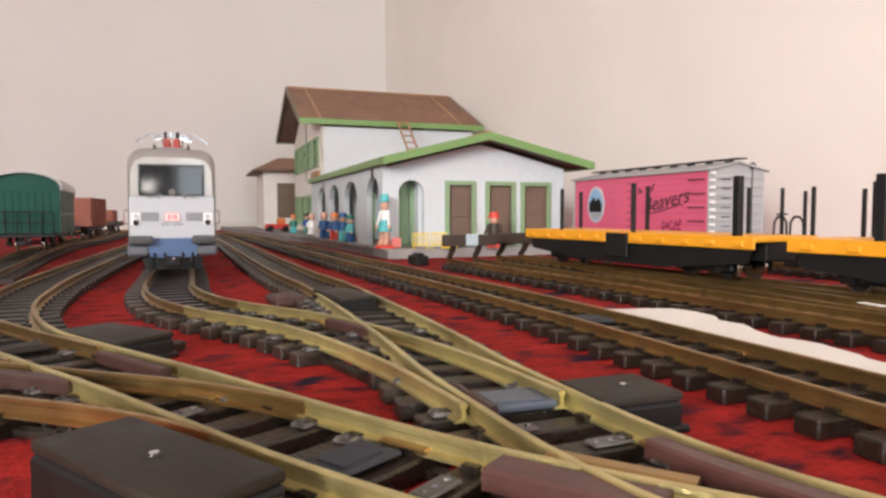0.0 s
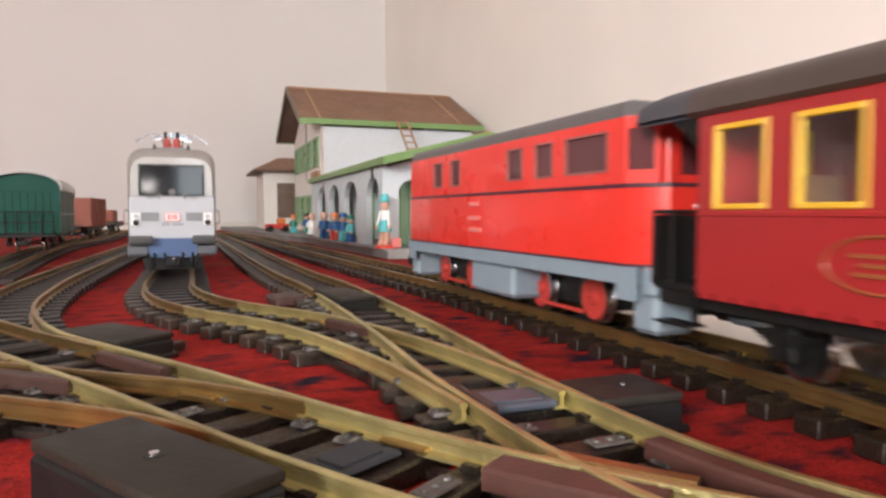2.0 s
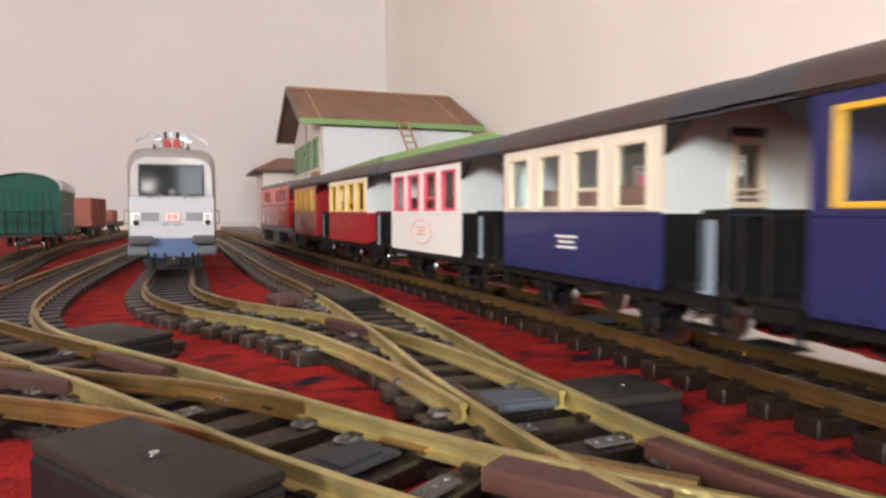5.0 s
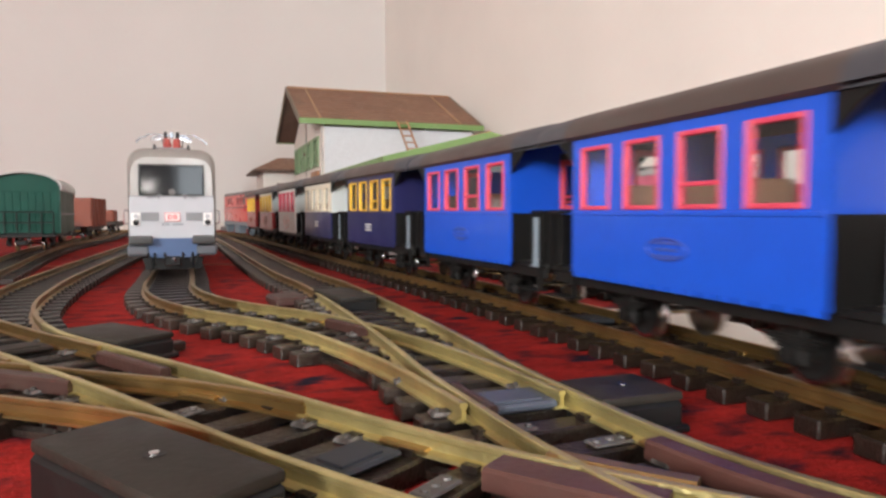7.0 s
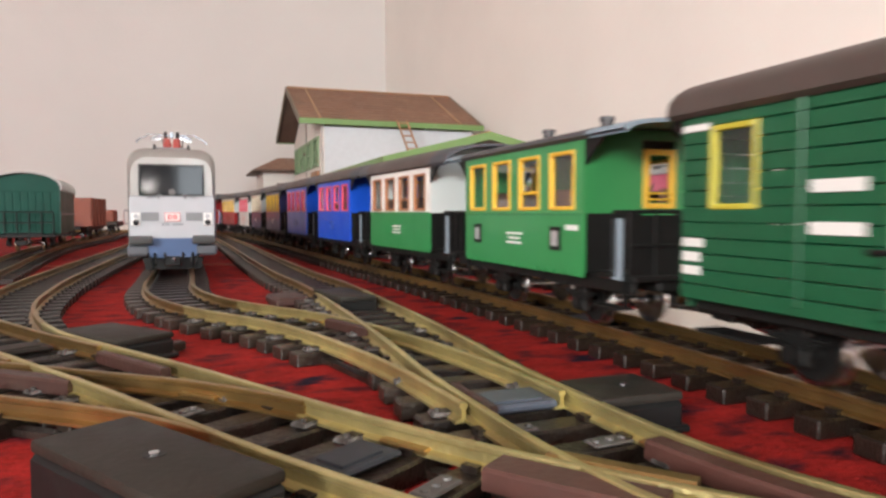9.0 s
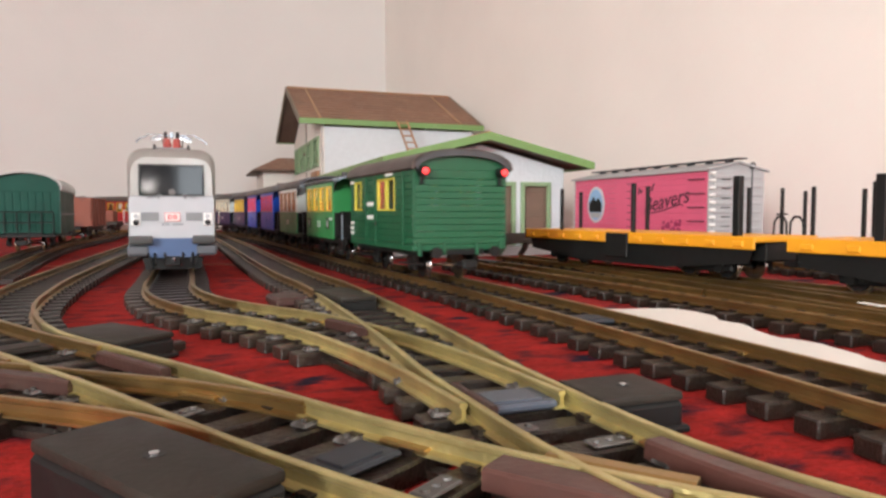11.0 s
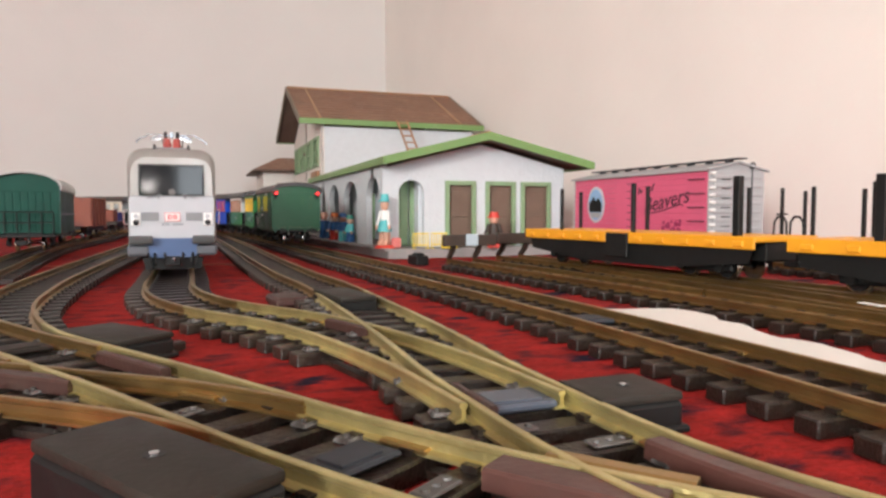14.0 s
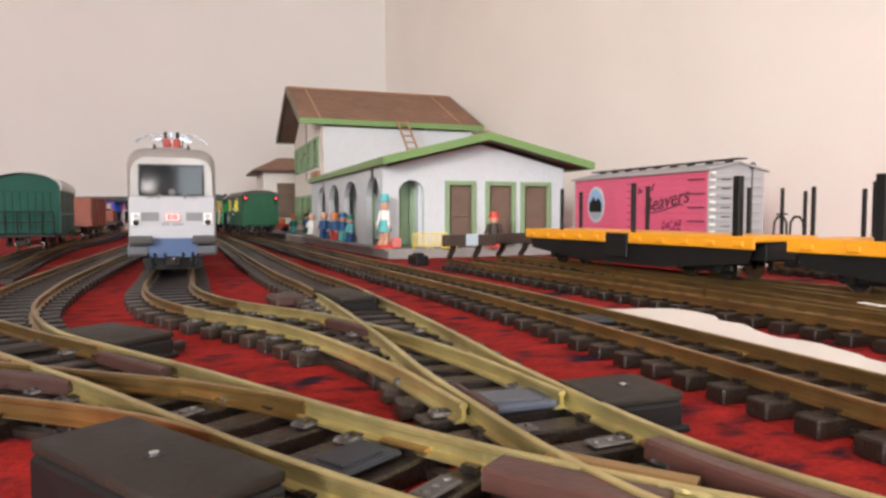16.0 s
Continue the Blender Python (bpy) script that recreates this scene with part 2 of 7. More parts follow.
# ---------- curves of the tracks ----------
class Way:
    """Smooth line through a few points on the ground, by arc length."""
    def __init__(self, pts, step=0.006):
        P = [Vector((*p, 0)) for p in pts]
        P = [2 * P[0] - P[1]] + P + [2 * P[-1] - P[-2]]
        raw = []
        for i in range(1, len(P) - 2):
            p0, p1, p2, p3 = P[i - 1:i + 3]
            d0, d1, d2 = [max(1e-6, (b - a).length) ** 0.5 for a, b in ((p0, p1), (p1, p2), (p2, p3))]
            m1 = (p1 - p0) / d0 - (p2 - p0) / (d0 + d1) + (p2 - p1) / d1
            m2 = (p2 - p1) / d1 - (p3 - p1) / (d1 + d2) + (p3 - p2) / d2
            m1, m2 = m1 * d1, m2 * d1
            k = max(4, int((p2 - p1).length / step))
            for j in range(k):
                t = j / k
                raw.append((2 * t ** 3 - 3 * t ** 2 + 1) * p1 + (t ** 3 - 2 * t ** 2 + t) * m1 + (3 * t ** 2 - 2 * t ** 3) * p2 + (t ** 3 - t ** 2) * m2)
        raw.append(P[-2])
        self.p = np.array([(v.x, v.y) for v in raw])
        self.s = np.concatenate([[0], np.cumsum(np.linalg.norm(np.diff(self.p, axis=0), axis=1))])
        self.length = float(self.s[-1])

    def at(self, s):
        return Vector((float(np.interp(s, self.s, self.p[:, 0])), float(np.interp(s, self.s, self.p[:, 1])), 0))

    def along(self, s, w=0.012):
        return (self.at(min(self.length, s + w)) - self.at(max(0, s - w))).normalized()

    def side(self, s):
        d = self.along(s)
        return Vector((d.y, -d.x, 0))

    def near(self, x, y):
        return float(self.s[np.argmin(np.hypot(self.p[:, 0] - x, self.p[:, 1] - y))])


RAIL_Z = 0.0175
SLEEPER_TOP = 0.0092
GAUGE = 0.0241      # half the distance between rail centres

# the through track of the passing train: from behind the viewer to the far curve
W_TRAIN = Way([(1.72, -3.80), (1.25, -2.54), (0.78, -1.28), (0.41, -0.286), (0.27, 0.088), (0.2015, 0.279), (0.1675, 0.378), (0.114, 0.524), (0.049, 0.69), (-0.037, 0.885), (-0.128, 1.09), (-0.19, 1.235), (-0.4, 1.73), (-0.62, 2.24), (-0.81, 2.56), (-1.03, 2.79), (-1.32, 2.95), (-1.7, 3.02), (-2.2, 2.92), (-2.62, 2.6), (-2.85, 2.1), (-2.92, 1.5), (-2.92, 0.4), (-2.92, -0.8), (-2.92, -1.8)])
W_MID = Way([(-1.08, 3.05), (-0.75, 2.27), (-0.509, 1.68), (-0.287, 1.114), (-0.186, 0.867), (-0.131, 0.747), (-0.068, 0.58), (-0.034, 0.486), (-0.008, 0.409), (0.014, 0.34), (0.034, 0.288), (0.054, 0.239), (0.075, 0.2), (0.103, 0.165), (0.18, 0.09), (0.3, 0.0)])
W_LOCO = Way([(-0.95, 2.45), (-0.69, 1.77), (-0.357, 0.893), (-0.288, 0.712), (-0.23, 0.617), (-0.174, 0.559), (-0.129, 0.523), (-0.094, 0.489), (-0.063, 0.45), (-0.022, 0.388), (0.0, 0.35), (0.0167, 0.3155), (0.0305, 0.285)])
W_CURVE = Way([(-0.99, 2.42), (-0.8, 1.82), (-0.618, 1.255), (-0.501, 0.894), (-0.438, 0.718), (-0.36, 0.546), (-0.277, 0.434), (-0.206, 0.373), (-0.142, 0.322), (-0.087, 0.275), (-0.037, 0.233), (0.008, 0.2), (0.055, 0.171), (0.12, 0.136), (0.2, 0.09)])
W_FLAT = Way([(-0.75, 0.467), (-0.5, 0.406), (-0.334, 0.359), (-0.239, 0.33), (-0.184, 0.311), (-0.139, 0.296), (-0.105, 0.281), (-0.07, 0.26)])
W_SLANT = Way([(-1.0, 1.02), (-0.63, 0.715), (-0.342, 0.476), (-0.279, 0.425), (-0.218, 0.379)])
AX = Vector((-0.35, 0.937, 0))      # direction of the sidings
AN = Vector((0.937, 0.35, 0))


def siding(n0, n1, s0, s1):
    return Way([tuple((AN * (n0 + (n1 - n0) * k) + AX * (s0 + (s1 - s0) * k))[:2]) for k in (0, 0.5, 1)])


W_STUB = siding(0.535, 0.431, -0.6, 1.07)
W_STAKE = siding(0.76, 0.545, -0.6, 1.12)
W_LINK = siding(0.512, 0.568, -0.15, 0.86)
W_BOX = siding(0.8825, 0.8825, -0.4, 1.40)
W_GREEN = Way([(-1.32, 2.75), (-1.12, 2.2), (-1.02, 1.88), (-0.925, 1.6), (-0.80, 1.3), (-0.68, 1.04), (-0.60, 0.86)])


# ---------- the room ----------
def build_room():
    t = 0.12
    w, l, h = ROOM_W, ROOM_L, ROOM_H
    bm = box(bmesh.new(), -w - t, t, -l - t, t, -0.1, 0)
    solid("floor", bm, M_CARPET, "red carpet floor with scattered dark patches", "floor", ROOM, kind="structure")
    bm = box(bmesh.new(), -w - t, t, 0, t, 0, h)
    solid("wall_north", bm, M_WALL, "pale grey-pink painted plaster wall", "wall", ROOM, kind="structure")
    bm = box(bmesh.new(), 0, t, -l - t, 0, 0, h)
    solid("wall_east", bm, M_WALL_E_LIT, "painted plaster wall with faint cracks, lit warm tone in its colour", "wall", ROOM, kind="structure")
    bm = bmesh.new()
    for x0, x1, z0, z1 in ((-w, -1.59, 0, h), (-0.69, 0, 0, h), (-1.59, -0.69, 0, 0.8), (-1.59, -0.69, 2.2, h)):
        box(bm, x0, x1, -l - t, -l, z0, z1)
    solid("wall_south", bm, M_WALL, "pale painted plaster wall with a window opening", "wall", ROOM, kind="structure")
    bm = bmesh.new()
    for y0, y1, z0, z1 in ((-l - t, -7.35, 0, h), (-5.85, 0, 0, h), (-7.35, -5.85, 0, 0.7), (-7.35, -5.85, 2.0, h)):
        box(bm, -w - t, -w, y0, y1, z0, z1)
    bmesh.ops.remove_doubles(bm, verts=bm.verts, dist=0.0002)
    solid("wall_west", bm, M_WALL, "pale painted plaster wall with a window opening", "wall", ROOM, kind="structure")
    bm = box(bmesh.new(), -w - t, t, -l - t, t, h, h + 0.1)
    solid("ceiling", bm, M_CEIL, "plain off-white painted ceiling", "ceiling", ROOM, kind="structure")
    # window frames in the two openings, and the lamp on the south wall
    for name, m, width, z0, z1 in (("window_1", ROOM @ pose(-1.14, -l - 0.02, 0), 0.9, 0.8, 2.2), ("window_2", ROOM @ pose(-w - 0.02, -6.6, 0, 0, 0, 90), 1.5, 0.7, 2.0)):
        win = thing(name, m, "white painted casement window frame", "window", kind="structure")
        for x in (-width / 2 + 0.025, 0, width / 2 - 0.025):
            part("stile", box(bmesh.new(), x - 0.022, x + 0.022, -0.02, 0.02, z0 + 0.002, z1 - 0.002, 0.004), M_BASE, win)
        for z in (z0 + 0.026, z1 - 0.026):
            part("rail", box(bmesh.new(), -width / 2 + 0.05, width / 2 - 0.05, -0.018, 0.018, z - 0.022, z + 0.022, 0.004), M_BASE, win)
    lamp = thing("wall_lamp", ROOM @ pose(-1.78, -l, 1.86), "small pale wall lamp beside the window", "lamp")
    part("arm", rod(bmesh.new(), (0, 0.001, 0.06), (0, 0.21, 0.06), 0.008, 10), M_BASE, lamp)
    part("shade", lathe(bmesh.new(), [(0.03, 0.15), (0.033, 0.15), (0.075, 0.235), (0.072, 0.235)]), M_BASE, lamp)
    bm = box(bmesh.new(), -w, -0.002, -0.014, -0.001, 0.001, 0.045, 0.002)
    solid("baseboard", bm, M_BASE, "pale painted baseboard along the end wall", "baseboard", ROOM, kind="structure")


# ---------- tracks ----------
RAIL_PROFILE = [(-0.0038, 0), (0.0038, 0), (0.0038, 0.0012), (0.0009, 0.0022), (0.0009, 0.0055), (0.0018, 0.0064), (0.0018, 0.0079), (0.0013, 0.0083), (-0.0013, 0.0083), (-0.0018, 0.0079), (-0.0018, 0.0064), (-0.0009, 0.0055), (-0.0009, 0.0022), (-0.0038, 0.0012)]


def sleeper_mesh(length):
    bm = bmesh.new()
    box(bm, -length / 2, length / 2, -0.0068, 0.0068, 0.0005, SLEEPER_TOP - 0.0002, 0.0009)
    for sx in (-GAUGE, GAUGE):
        for k in (-1, 1):
            box(bm, sx + k * 0.0045 - 0.0016, sx + k * 0.0045 + 0.0016, -0.0032, 0.0032, SLEEPER_TOP - 0.0008, SLEEPER_TOP + 0.0022)
    return mesh_of("sleeper", bm, M_SLEEPER, False)


SLEEPER = sleeper_mesh(0.088)
SLEEPER_LONG = sleeper_mesh(0.104)


def chair_mesh():
    bm = box(bmesh.new(), -0.0048, 0.0048, -0.0046, 0.0046, 0, 0.0026, 0.0012)
    rod(bm, (0.0016, 0.0008, 0.0022), (0.0016, 0.0008, 0.0040), 0.0016, 8, 0.0010)
    return mesh_of("rail_chair", bm, M_CHAIR, False)


M_CHAIR = mat("dusty_grey_fastening", (0.075, 0.066, 0.06), 0.6, 0, 0.4, 300, dirt=(0.24, 0.23, 0.225), dirt_scale=170, dirt_from=0.5, dirt_to=0.72, bump=0.6, bump_scale=700, rnd=0.5, spec=0.3)
CHAIR = chair_mesh()


def build_track(way, label, dz=0.0, s0=0.0, s1=None, skip=None, pitch=0.0278, step=0.02, rail=M_RAIL):
    s1 = way.length if s1 is None else s1
    tr = thing("railway_track", Matrix(), label, "model track", "tracks of the layout", "structure")
    n = max(2, int((s1 - s0) / step))
    ss = [s0 + (s1 - s0) * i / n for i in range(n + 1)]
    for k in (-1, 1):
        bm = bmesh.new()
        pts = [way.at(s) + way.side(s) * (k * GAUGE) + Vector((0, 0, SLEEPER_TOP + dz)) for s in ss]
        sweep(bm, pts, [way.side(s) for s in ss], RAIL_PROFILE)
        part("rail", bm, rail, tr, "tarnished brass rail")
    web = bmesh.new()
    for k in (-1, 1):
        pts = [way.at(s) + way.side(s) * (k * GAUGE) for s in ss]
        sweep(web, pts, [way.side(s) for s in ss], [(-0.003, 0.001), (0.003, 0.001), (0.003, 0.004), (-0.003, 0.004)])
    part("sleeper_web", web, M_SLEEPER, tr)
    m = int((s1 - s0 - 0.012) / pitch)
    for i in range(m + 1):
        s = s0 + 0.007 + i * pitch
        if skip and skip(way.at(s)):
            continue
        d = way.along(s)
        ob = new("sleeper", SLEEPER)
        ob.parent = tr
        p = way.at(s)
        ob.matrix_basis = pose(p.x, p.y, dz * 1.5, 0, 0, math.degrees(math.atan2(d.y, d.x)) - 90 + random.uniform(-0.7, 0.7))
        if rail is M_RAIL_LIT:      # worn rail chairs on the sleepers of the turnouts
            for off in (-0.0325, -0.0165, 0.0165, 0.0325):
                if random.random() < 0.62:
                    q = p + way.side(s) * (off + random.uniform(-0.0015, 0.0015))
                    ch = new("rail_chair", CHAIR)
                    ch.parent = tr
                    ch.matrix_basis = pose(q.x, q.y, SLEEPER_TOP - 0.0006 + dz * 1.5, 0, 0, math.degrees(math.atan2(d.y, d.x)) - 90 + random.uniform(-14, 14))
    return tr


def too_close(*ways, d=0.03):
    def f(p):
        return any(np.min(np.hypot(w.p[:, 0] - p.x, w.p[:, 1] - p.y)) < d for w in ways)
    return f


def build_tracks():
    build_track(W_TRAIN, "brass-railed garden-scale track with dark sleepers on carpet", s1=W_TRAIN.length - 0.02)
    build_track(W_MID, "brass-railed track running past the station", 0.0, s1=W_MID.near(-0.10, 0.67))
    build_track(W_MID, "brass-railed track leading into a turnout", 0.0, s0=W_MID.near(-0.10, 0.67) + 0.0006, rail=M_RAIL_LIT)
    build_track(W_LOCO, "track under the silver locomotive", -0.0004, skip=too_close(W_MID, d=0.032), s1=W_LOCO.near(-0.20, 0.585))
    build_track(W_LOCO, "curved branch track under the silver locomotive", -0.0004, skip=too_close(W_MID, d=0.032), s0=W_LOCO.near(-0.20, 0.585) + 0.0006, rail=M_RAIL_LIT)
    build_track(W_CURVE, "curved track sweeping round from the far side", -0.0002, skip=too_close(W_MID, d=0.02), s1=W_CURVE.near(-0.30, 0.465))
    build_track(W_CURVE, "curved track sweeping round to the foreground turnouts", -0.0002, skip=too_close(W_MID, d=0.02), s0=W_CURVE.near(-0.30, 0.465) + 0.0006, rail=M_RAIL_LIT)
    build_track(W_FLAT, "branch track joining the foreground turnout", -0.0006, skip=too_close(W_CURVE, d=0.032))
    build_track(W_SLANT, "slanting branch track joining the curved track", -0.0008, skip=too_close(W_CURVE, d=0.032))
    build_track(W_STUB, "empty dead-end siding track with buffer stop")
    build_track(W_STAKE, "siding track under the yellow stake wagons")
    build_track(W_LINK, "connecting track between the two sidings", -0.0005)
    build_track(W_BOX, "siding track under the pink box wagon")
    build_track(W_GREEN, "side track under the green and rust-red wagons")



# ---------- station ----------
ST = Matrix(((0.9415, -0.337, 0, -0.096), (0.337, 0.9415, 0, 1.461), (0, 0, 1, 0), (0, 0, 0, 1)))
PLAT_Z = 0.02


def wall_with_openings(bm, length, height, thick, openings, top=None):
    """Wall in the x-z plane, front at y 0 and back at y thick. openings: (x0, x1, z0, z1, arched). top: heights of a sloping top as points (x, z)."""
    xs = sorted({0, length, *[o[0] for o in openings], *[o[1] for o in openings], *([p[0] for p in top] if top else [])})

    def top_at(x):
        return float(np.interp(x, [p[0] for p in top], [p[1] for p in top])) if top else height
    for a, b in zip(xs, xs[1:]):
        mid = (a + b) / 2
        hole = [o for o in openings if o[0] <= mid <= o[1]]
        if not hole:
            extrude(bm, [(a, 0), (b, 0), (b, top_at(b)), (a, top_at(a))], "y", 0, thick)
            continue
        x0, x1, z0, z1, arched = hole[0]
        if z0 > 0.002:
            extrude(bm, [(a, 0), (b, 0), (b, z0), (a, z0)], "y", 0, thick)
        if not arched:
            extrude(bm, [(a, z1), (b, z1), (b, top_at(b)), (a, top_at(a))], "y", 0, thick)
        else:
            r, c, n = (x1 - x0) / 2, (x0 + x1) / 2, 10
            rise = min(r, 0.04) if arched is True else arched
            arc = [(c + r * math.cos(math.pi * (1 - i / n)), z1 - rise + rise * math.sin(math.pi * i / n)) for i in range(n + 1)]
            for p, q in zip(arc, arc[1:]):
                extrude(bm, [p, q, (q[0], top_at(q[0])), (p[0], top_at(p[0]))], "y", 0, thick)
    bmesh.ops.remove_doubles(bm, verts=bm.verts, dist=0.00002)
    return bm


def frame_part(parent, m, x0, x1, z0, z1, w, depth, material, bottom=True, label=""):
    bm = bmesh.new()
    box(bm, x0, x0 + w, -depth, 0.003, z0, z1, 0.0008)
    box(bm, x1 - w, x1, -depth, 0.003, z0, z1, 0.0008)
    box(bm, x0 + w, x1 - w, -depth + 0.001, 0.003, z1 - w, z1, 0.0008)
    if bottom:
        box(bm, x0 + w, x1 - w, -depth + 0.001, 0.003, z0, z0 + w, 0.0008)
    return part("frame", bm, material, parent, label, at=m)


def gable_roof(parent, x0, x1, xr, ze, zr, y0, y1, thick, ze2=None, barge=None):
    """Two slopes with the ridge along y at xr; tiles in courses as one part for each slope, fascia boards at the front and eaves."""
    ze2 = ze if ze2 is None else ze2
    for (xa, za) in ((x0, ze), (x1, ze2)):
        run = Vector((xa - xr, 0, za - zr))
        bm = bmesh.new()
        extrude(bm, [(xr, zr - 0.002), (xa, za - 0.002), (xa, za - thick), (xr, zr - thick)], "y", y0 + 0.004, y1 - 0.004)
        part("roof_underside", bm, M_SOFFIT, parent, "brown roof underside")
        n = 12
        for i in range(n):
            bm = bmesh.new()
            a, b = Vector((xr, 0, zr)) + run * (i / n), Vector((xr, 0, zr)) + run * ((i + 1.12) / n if i < n - 1 else 1)
            extrude(bm, [(a.x, a.z - 0.002), (b.x, b.z - 0.002), (b.x, b.z + 0.004), (a.x, a.z + 0.0005)], "y", y0 + 0.002, y1 - 0.002)
            part("tile_course", bm, M_ROOF, parent, "", smooth=False)
        for yy in (y0, y1):
            bm = bmesh.new()
            k = -0.006 if yy == y0 else 0.006
            extrude(bm, [(xr, zr + 0.005), (xa, za + 0.005), (xa, za - thick - 0.004), (xr, zr - thick - 0.004)], "y", yy + min(k, 0), yy + max(k, 0))
            part("barge_board", bm, barge or M_GREEN, parent, "weathered brown barge board" if barge else "green painted barge board")
        bm = bmesh.new()
        e = 0.006 if xa > xr else -0.006
        box(bm, min(xa, xa + e), max(xa, xa + e), y0 - 0.005, y1 + 0.005, za - thick - 0.004, za + 0.004, 0.001)
        part("eaves_board", bm, M_GREEN, parent, "green painted eaves board")
    bm = box(bmesh.new(), xr - 0.006, xr + 0.006, y0, y1, zr, zr + 0.007, 0.002)
    part("ridge_tile", bm, M_ROOFLINE, parent, "orange-brown ridge tiles")


def build_station():
    p = thing("station_platform", ST, "grey concrete-look station platform beside the track", "platform", kind="structure")
    bm = bmesh.new()
    extrude(bm, [(-0.045, -0.085), (0.405, -0.06), (0.405, 2.35), (-0.30, 2.35), (-0.235, 1.75), (-0.154, 1.18), (-0.095, 0.62)], "z", 0.001, PLAT_Z)
    part("slab", bm, M_PLATFORM, p)
    bm = bmesh.new()
    edge = [(-0.047, -0.087), (-0.097, 0.62), (-0.156, 1.18), (-0.237, 1.75)]
    for (xa, ya), (xb, yb) in zip(edge, edge[1:]):
        k = 8
        for i in range(k):
            u, v = i / k + 0.008, (i + 1) / k - 0.008
            a = Vector((xa + (xb - xa) * u, ya + (yb - ya) * u, 0))
            b = Vector((xa + (xb - xa) * v, ya + (yb - ya) * v, 0))
            ang = math.degrees(math.atan2(b.y - a.y, b.x - a.x))
            box(bm, 0, (b - a).length, -0.012, 0.004, PLAT_Z - 0.004, PLAT_Z + 0.0016, 0.0008, m=pose(a.x, a.y, 0, 0, 0, ang))
    part("edge_stones", bm, M_PLATFORM, p)

    st = thing("station_building", ST @ pose(0, 0, PLAT_Z), "white model station with green trim and brown tiled roofs", "model building")
    Z = -PLAT_Z
    # low wing: gable wall
    gx0, gx1, gr = -0.035, 0.402, 0.19
    zwall = [(0, 0.19 + Z), (gr - gx0, 0.248 + Z), (gx1 - gx0, 0.196 + Z)]
    opens = [(0.036, 0.093, 0, 0.165 + Z, True), (0.1436, 0.2124, 0, 0.163 + Z, False), (0.2399, 0.3103, 0, 0.163 + Z, False), (0.3275, 0.4006, 0, 0.163 + Z, False)]
    bm = wall_with_openings(bmesh.new(), gx1 - gx0, 0.2, 0.014, opens, zwall)
    wl = part("gable_wall", bm, M_STUCCO_SHADED, st, "white stucco gable wall with an arch", at=pose(gx0, 0, 0))
    for x0, x1, z0, z1, arched in opens[1:]:
        fr = frame_part(wl, pose(0, 0, 0), x0 - 0.002, x1 + 0.002, 0.001, z1 + 0.002, 0.0095, 0.005, M_GREEN_PALE, False, "faded green door frame")
        d = box(bmesh.new(), x0 + 0.004, x1 - 0.004, 0.006, 0.010, 0.001, z1 - 0.004, 0.001)
        for k in (0.3, 0.7):
            box(d, x0 + 0.013, x1 - 0.013, 0.0045, 0.0075, z1 * k - 0.035, z1 * k + 0.022, 0.001)
        part("door", d, M_DARKROOM, wl, "brown panelled door")
    # arcade wall along the platform
    arches = [(0.975 - b, 0.975 - a, 0, 0.175 + Z, 0.045) for a, b in ((0.03, 0.15), (0.25, 0.41), (0.48, 0.63), (0.70, 0.84))]
    bm = wall_with_openings(bmesh.new(), 0.96, 0.2 + Z, 0.014, arches)
    part("arcade_wall", bm, M_STUCCO_SHADED, st, "white stucco arcade with arches", at=pose(gx0, 0.975, 0, 0, 0, -90))
    # porch rear wall, inner wall, right wall
    bm = wall_with_openings(bmesh.new(), 0.95, 0.2 + Z, 0.01, [(0.1, 0.18, 0, 0.15 + Z, True), (0.34, 0.44, 0, 0.15 + Z, False), (0.6, 0.7, 0, 0.15 + Z, False)])
    part("inner_wall", bm, M_STUCCO_SHADED, st, at=pose(0.068, 0.97, 0, 0, 0, -90))
    for a in (0.53, 0.27):
        bm = box(bmesh.new(), -0.005, 0.005, a - 0.05, a + 0.05, 0.001, 0.13, 0.001)
        part("door", bm, M_GREEN_PALE, st, "faded green porch door", at=pose(0.066, 0, 0))
    bm = box(bmesh.new(), 0.05, 0.066, 0.016, 0.05, 0, 0.17)
    part("inner_pier", bm, M_STUCCO_SHADED, st)
    for a in (0.004, 0.026, 0.048):
        part("door_leaf", box(bmesh.new(), a - 0.009, a + 0.010, 0.046, 0.050, 0.001, 0.16, 0.0015), M_GREEN_PALE, st, "faded green porch door leaf")
    bm = box(bmesh.new(), 0.388, 0.402, 0.014, 0.97, 0, 0.172)
    part("side_wall", bm, M_STUCCO_SHADED, st)
    bm = box(bmesh.new(), gx0 + 0.014, 0.388, 0.014, 0.97, 0.168, 0.172)
    part("porch_ceiling", bm, M_STUCCO_SHADED, st)
    gable_roof(st, -0.042, 0.445, gr, 0.2065 + Z, 0.264 + Z, -0.052, 0.965, 0.008, 0.206 + Z)
    # two-storey block: long wall towards the wing, gable towards the track
    W, D, H = 0.575, 0.70, 0.395 + Z
    y0 = 0.978
    bm = box(bmesh.new(), 0, W, y0, y0 + 0.012, 0, H)
    part("long_wall", bm, M_STUCCO_SHADED, st, "white wall of the upper storey")
    bm = box(bmesh.new(), 0, W, y0 + D - 0.012, y0 + D, 0, H)
    part("rear_wall", bm, M_STUCCO_LIT, st)
    wins = []
    for zz in ((0.05 + Z, 0.158 + Z), (0.262 + Z, 0.362 + Z)):
        for i in range(4):
            a = 0.045 + 0.165 * i
            wins.append((a, a + 0.115, zz[0], zz[1]))
    gt = [(0, H), (D / 2, 0.563 + Z), (D, H)]
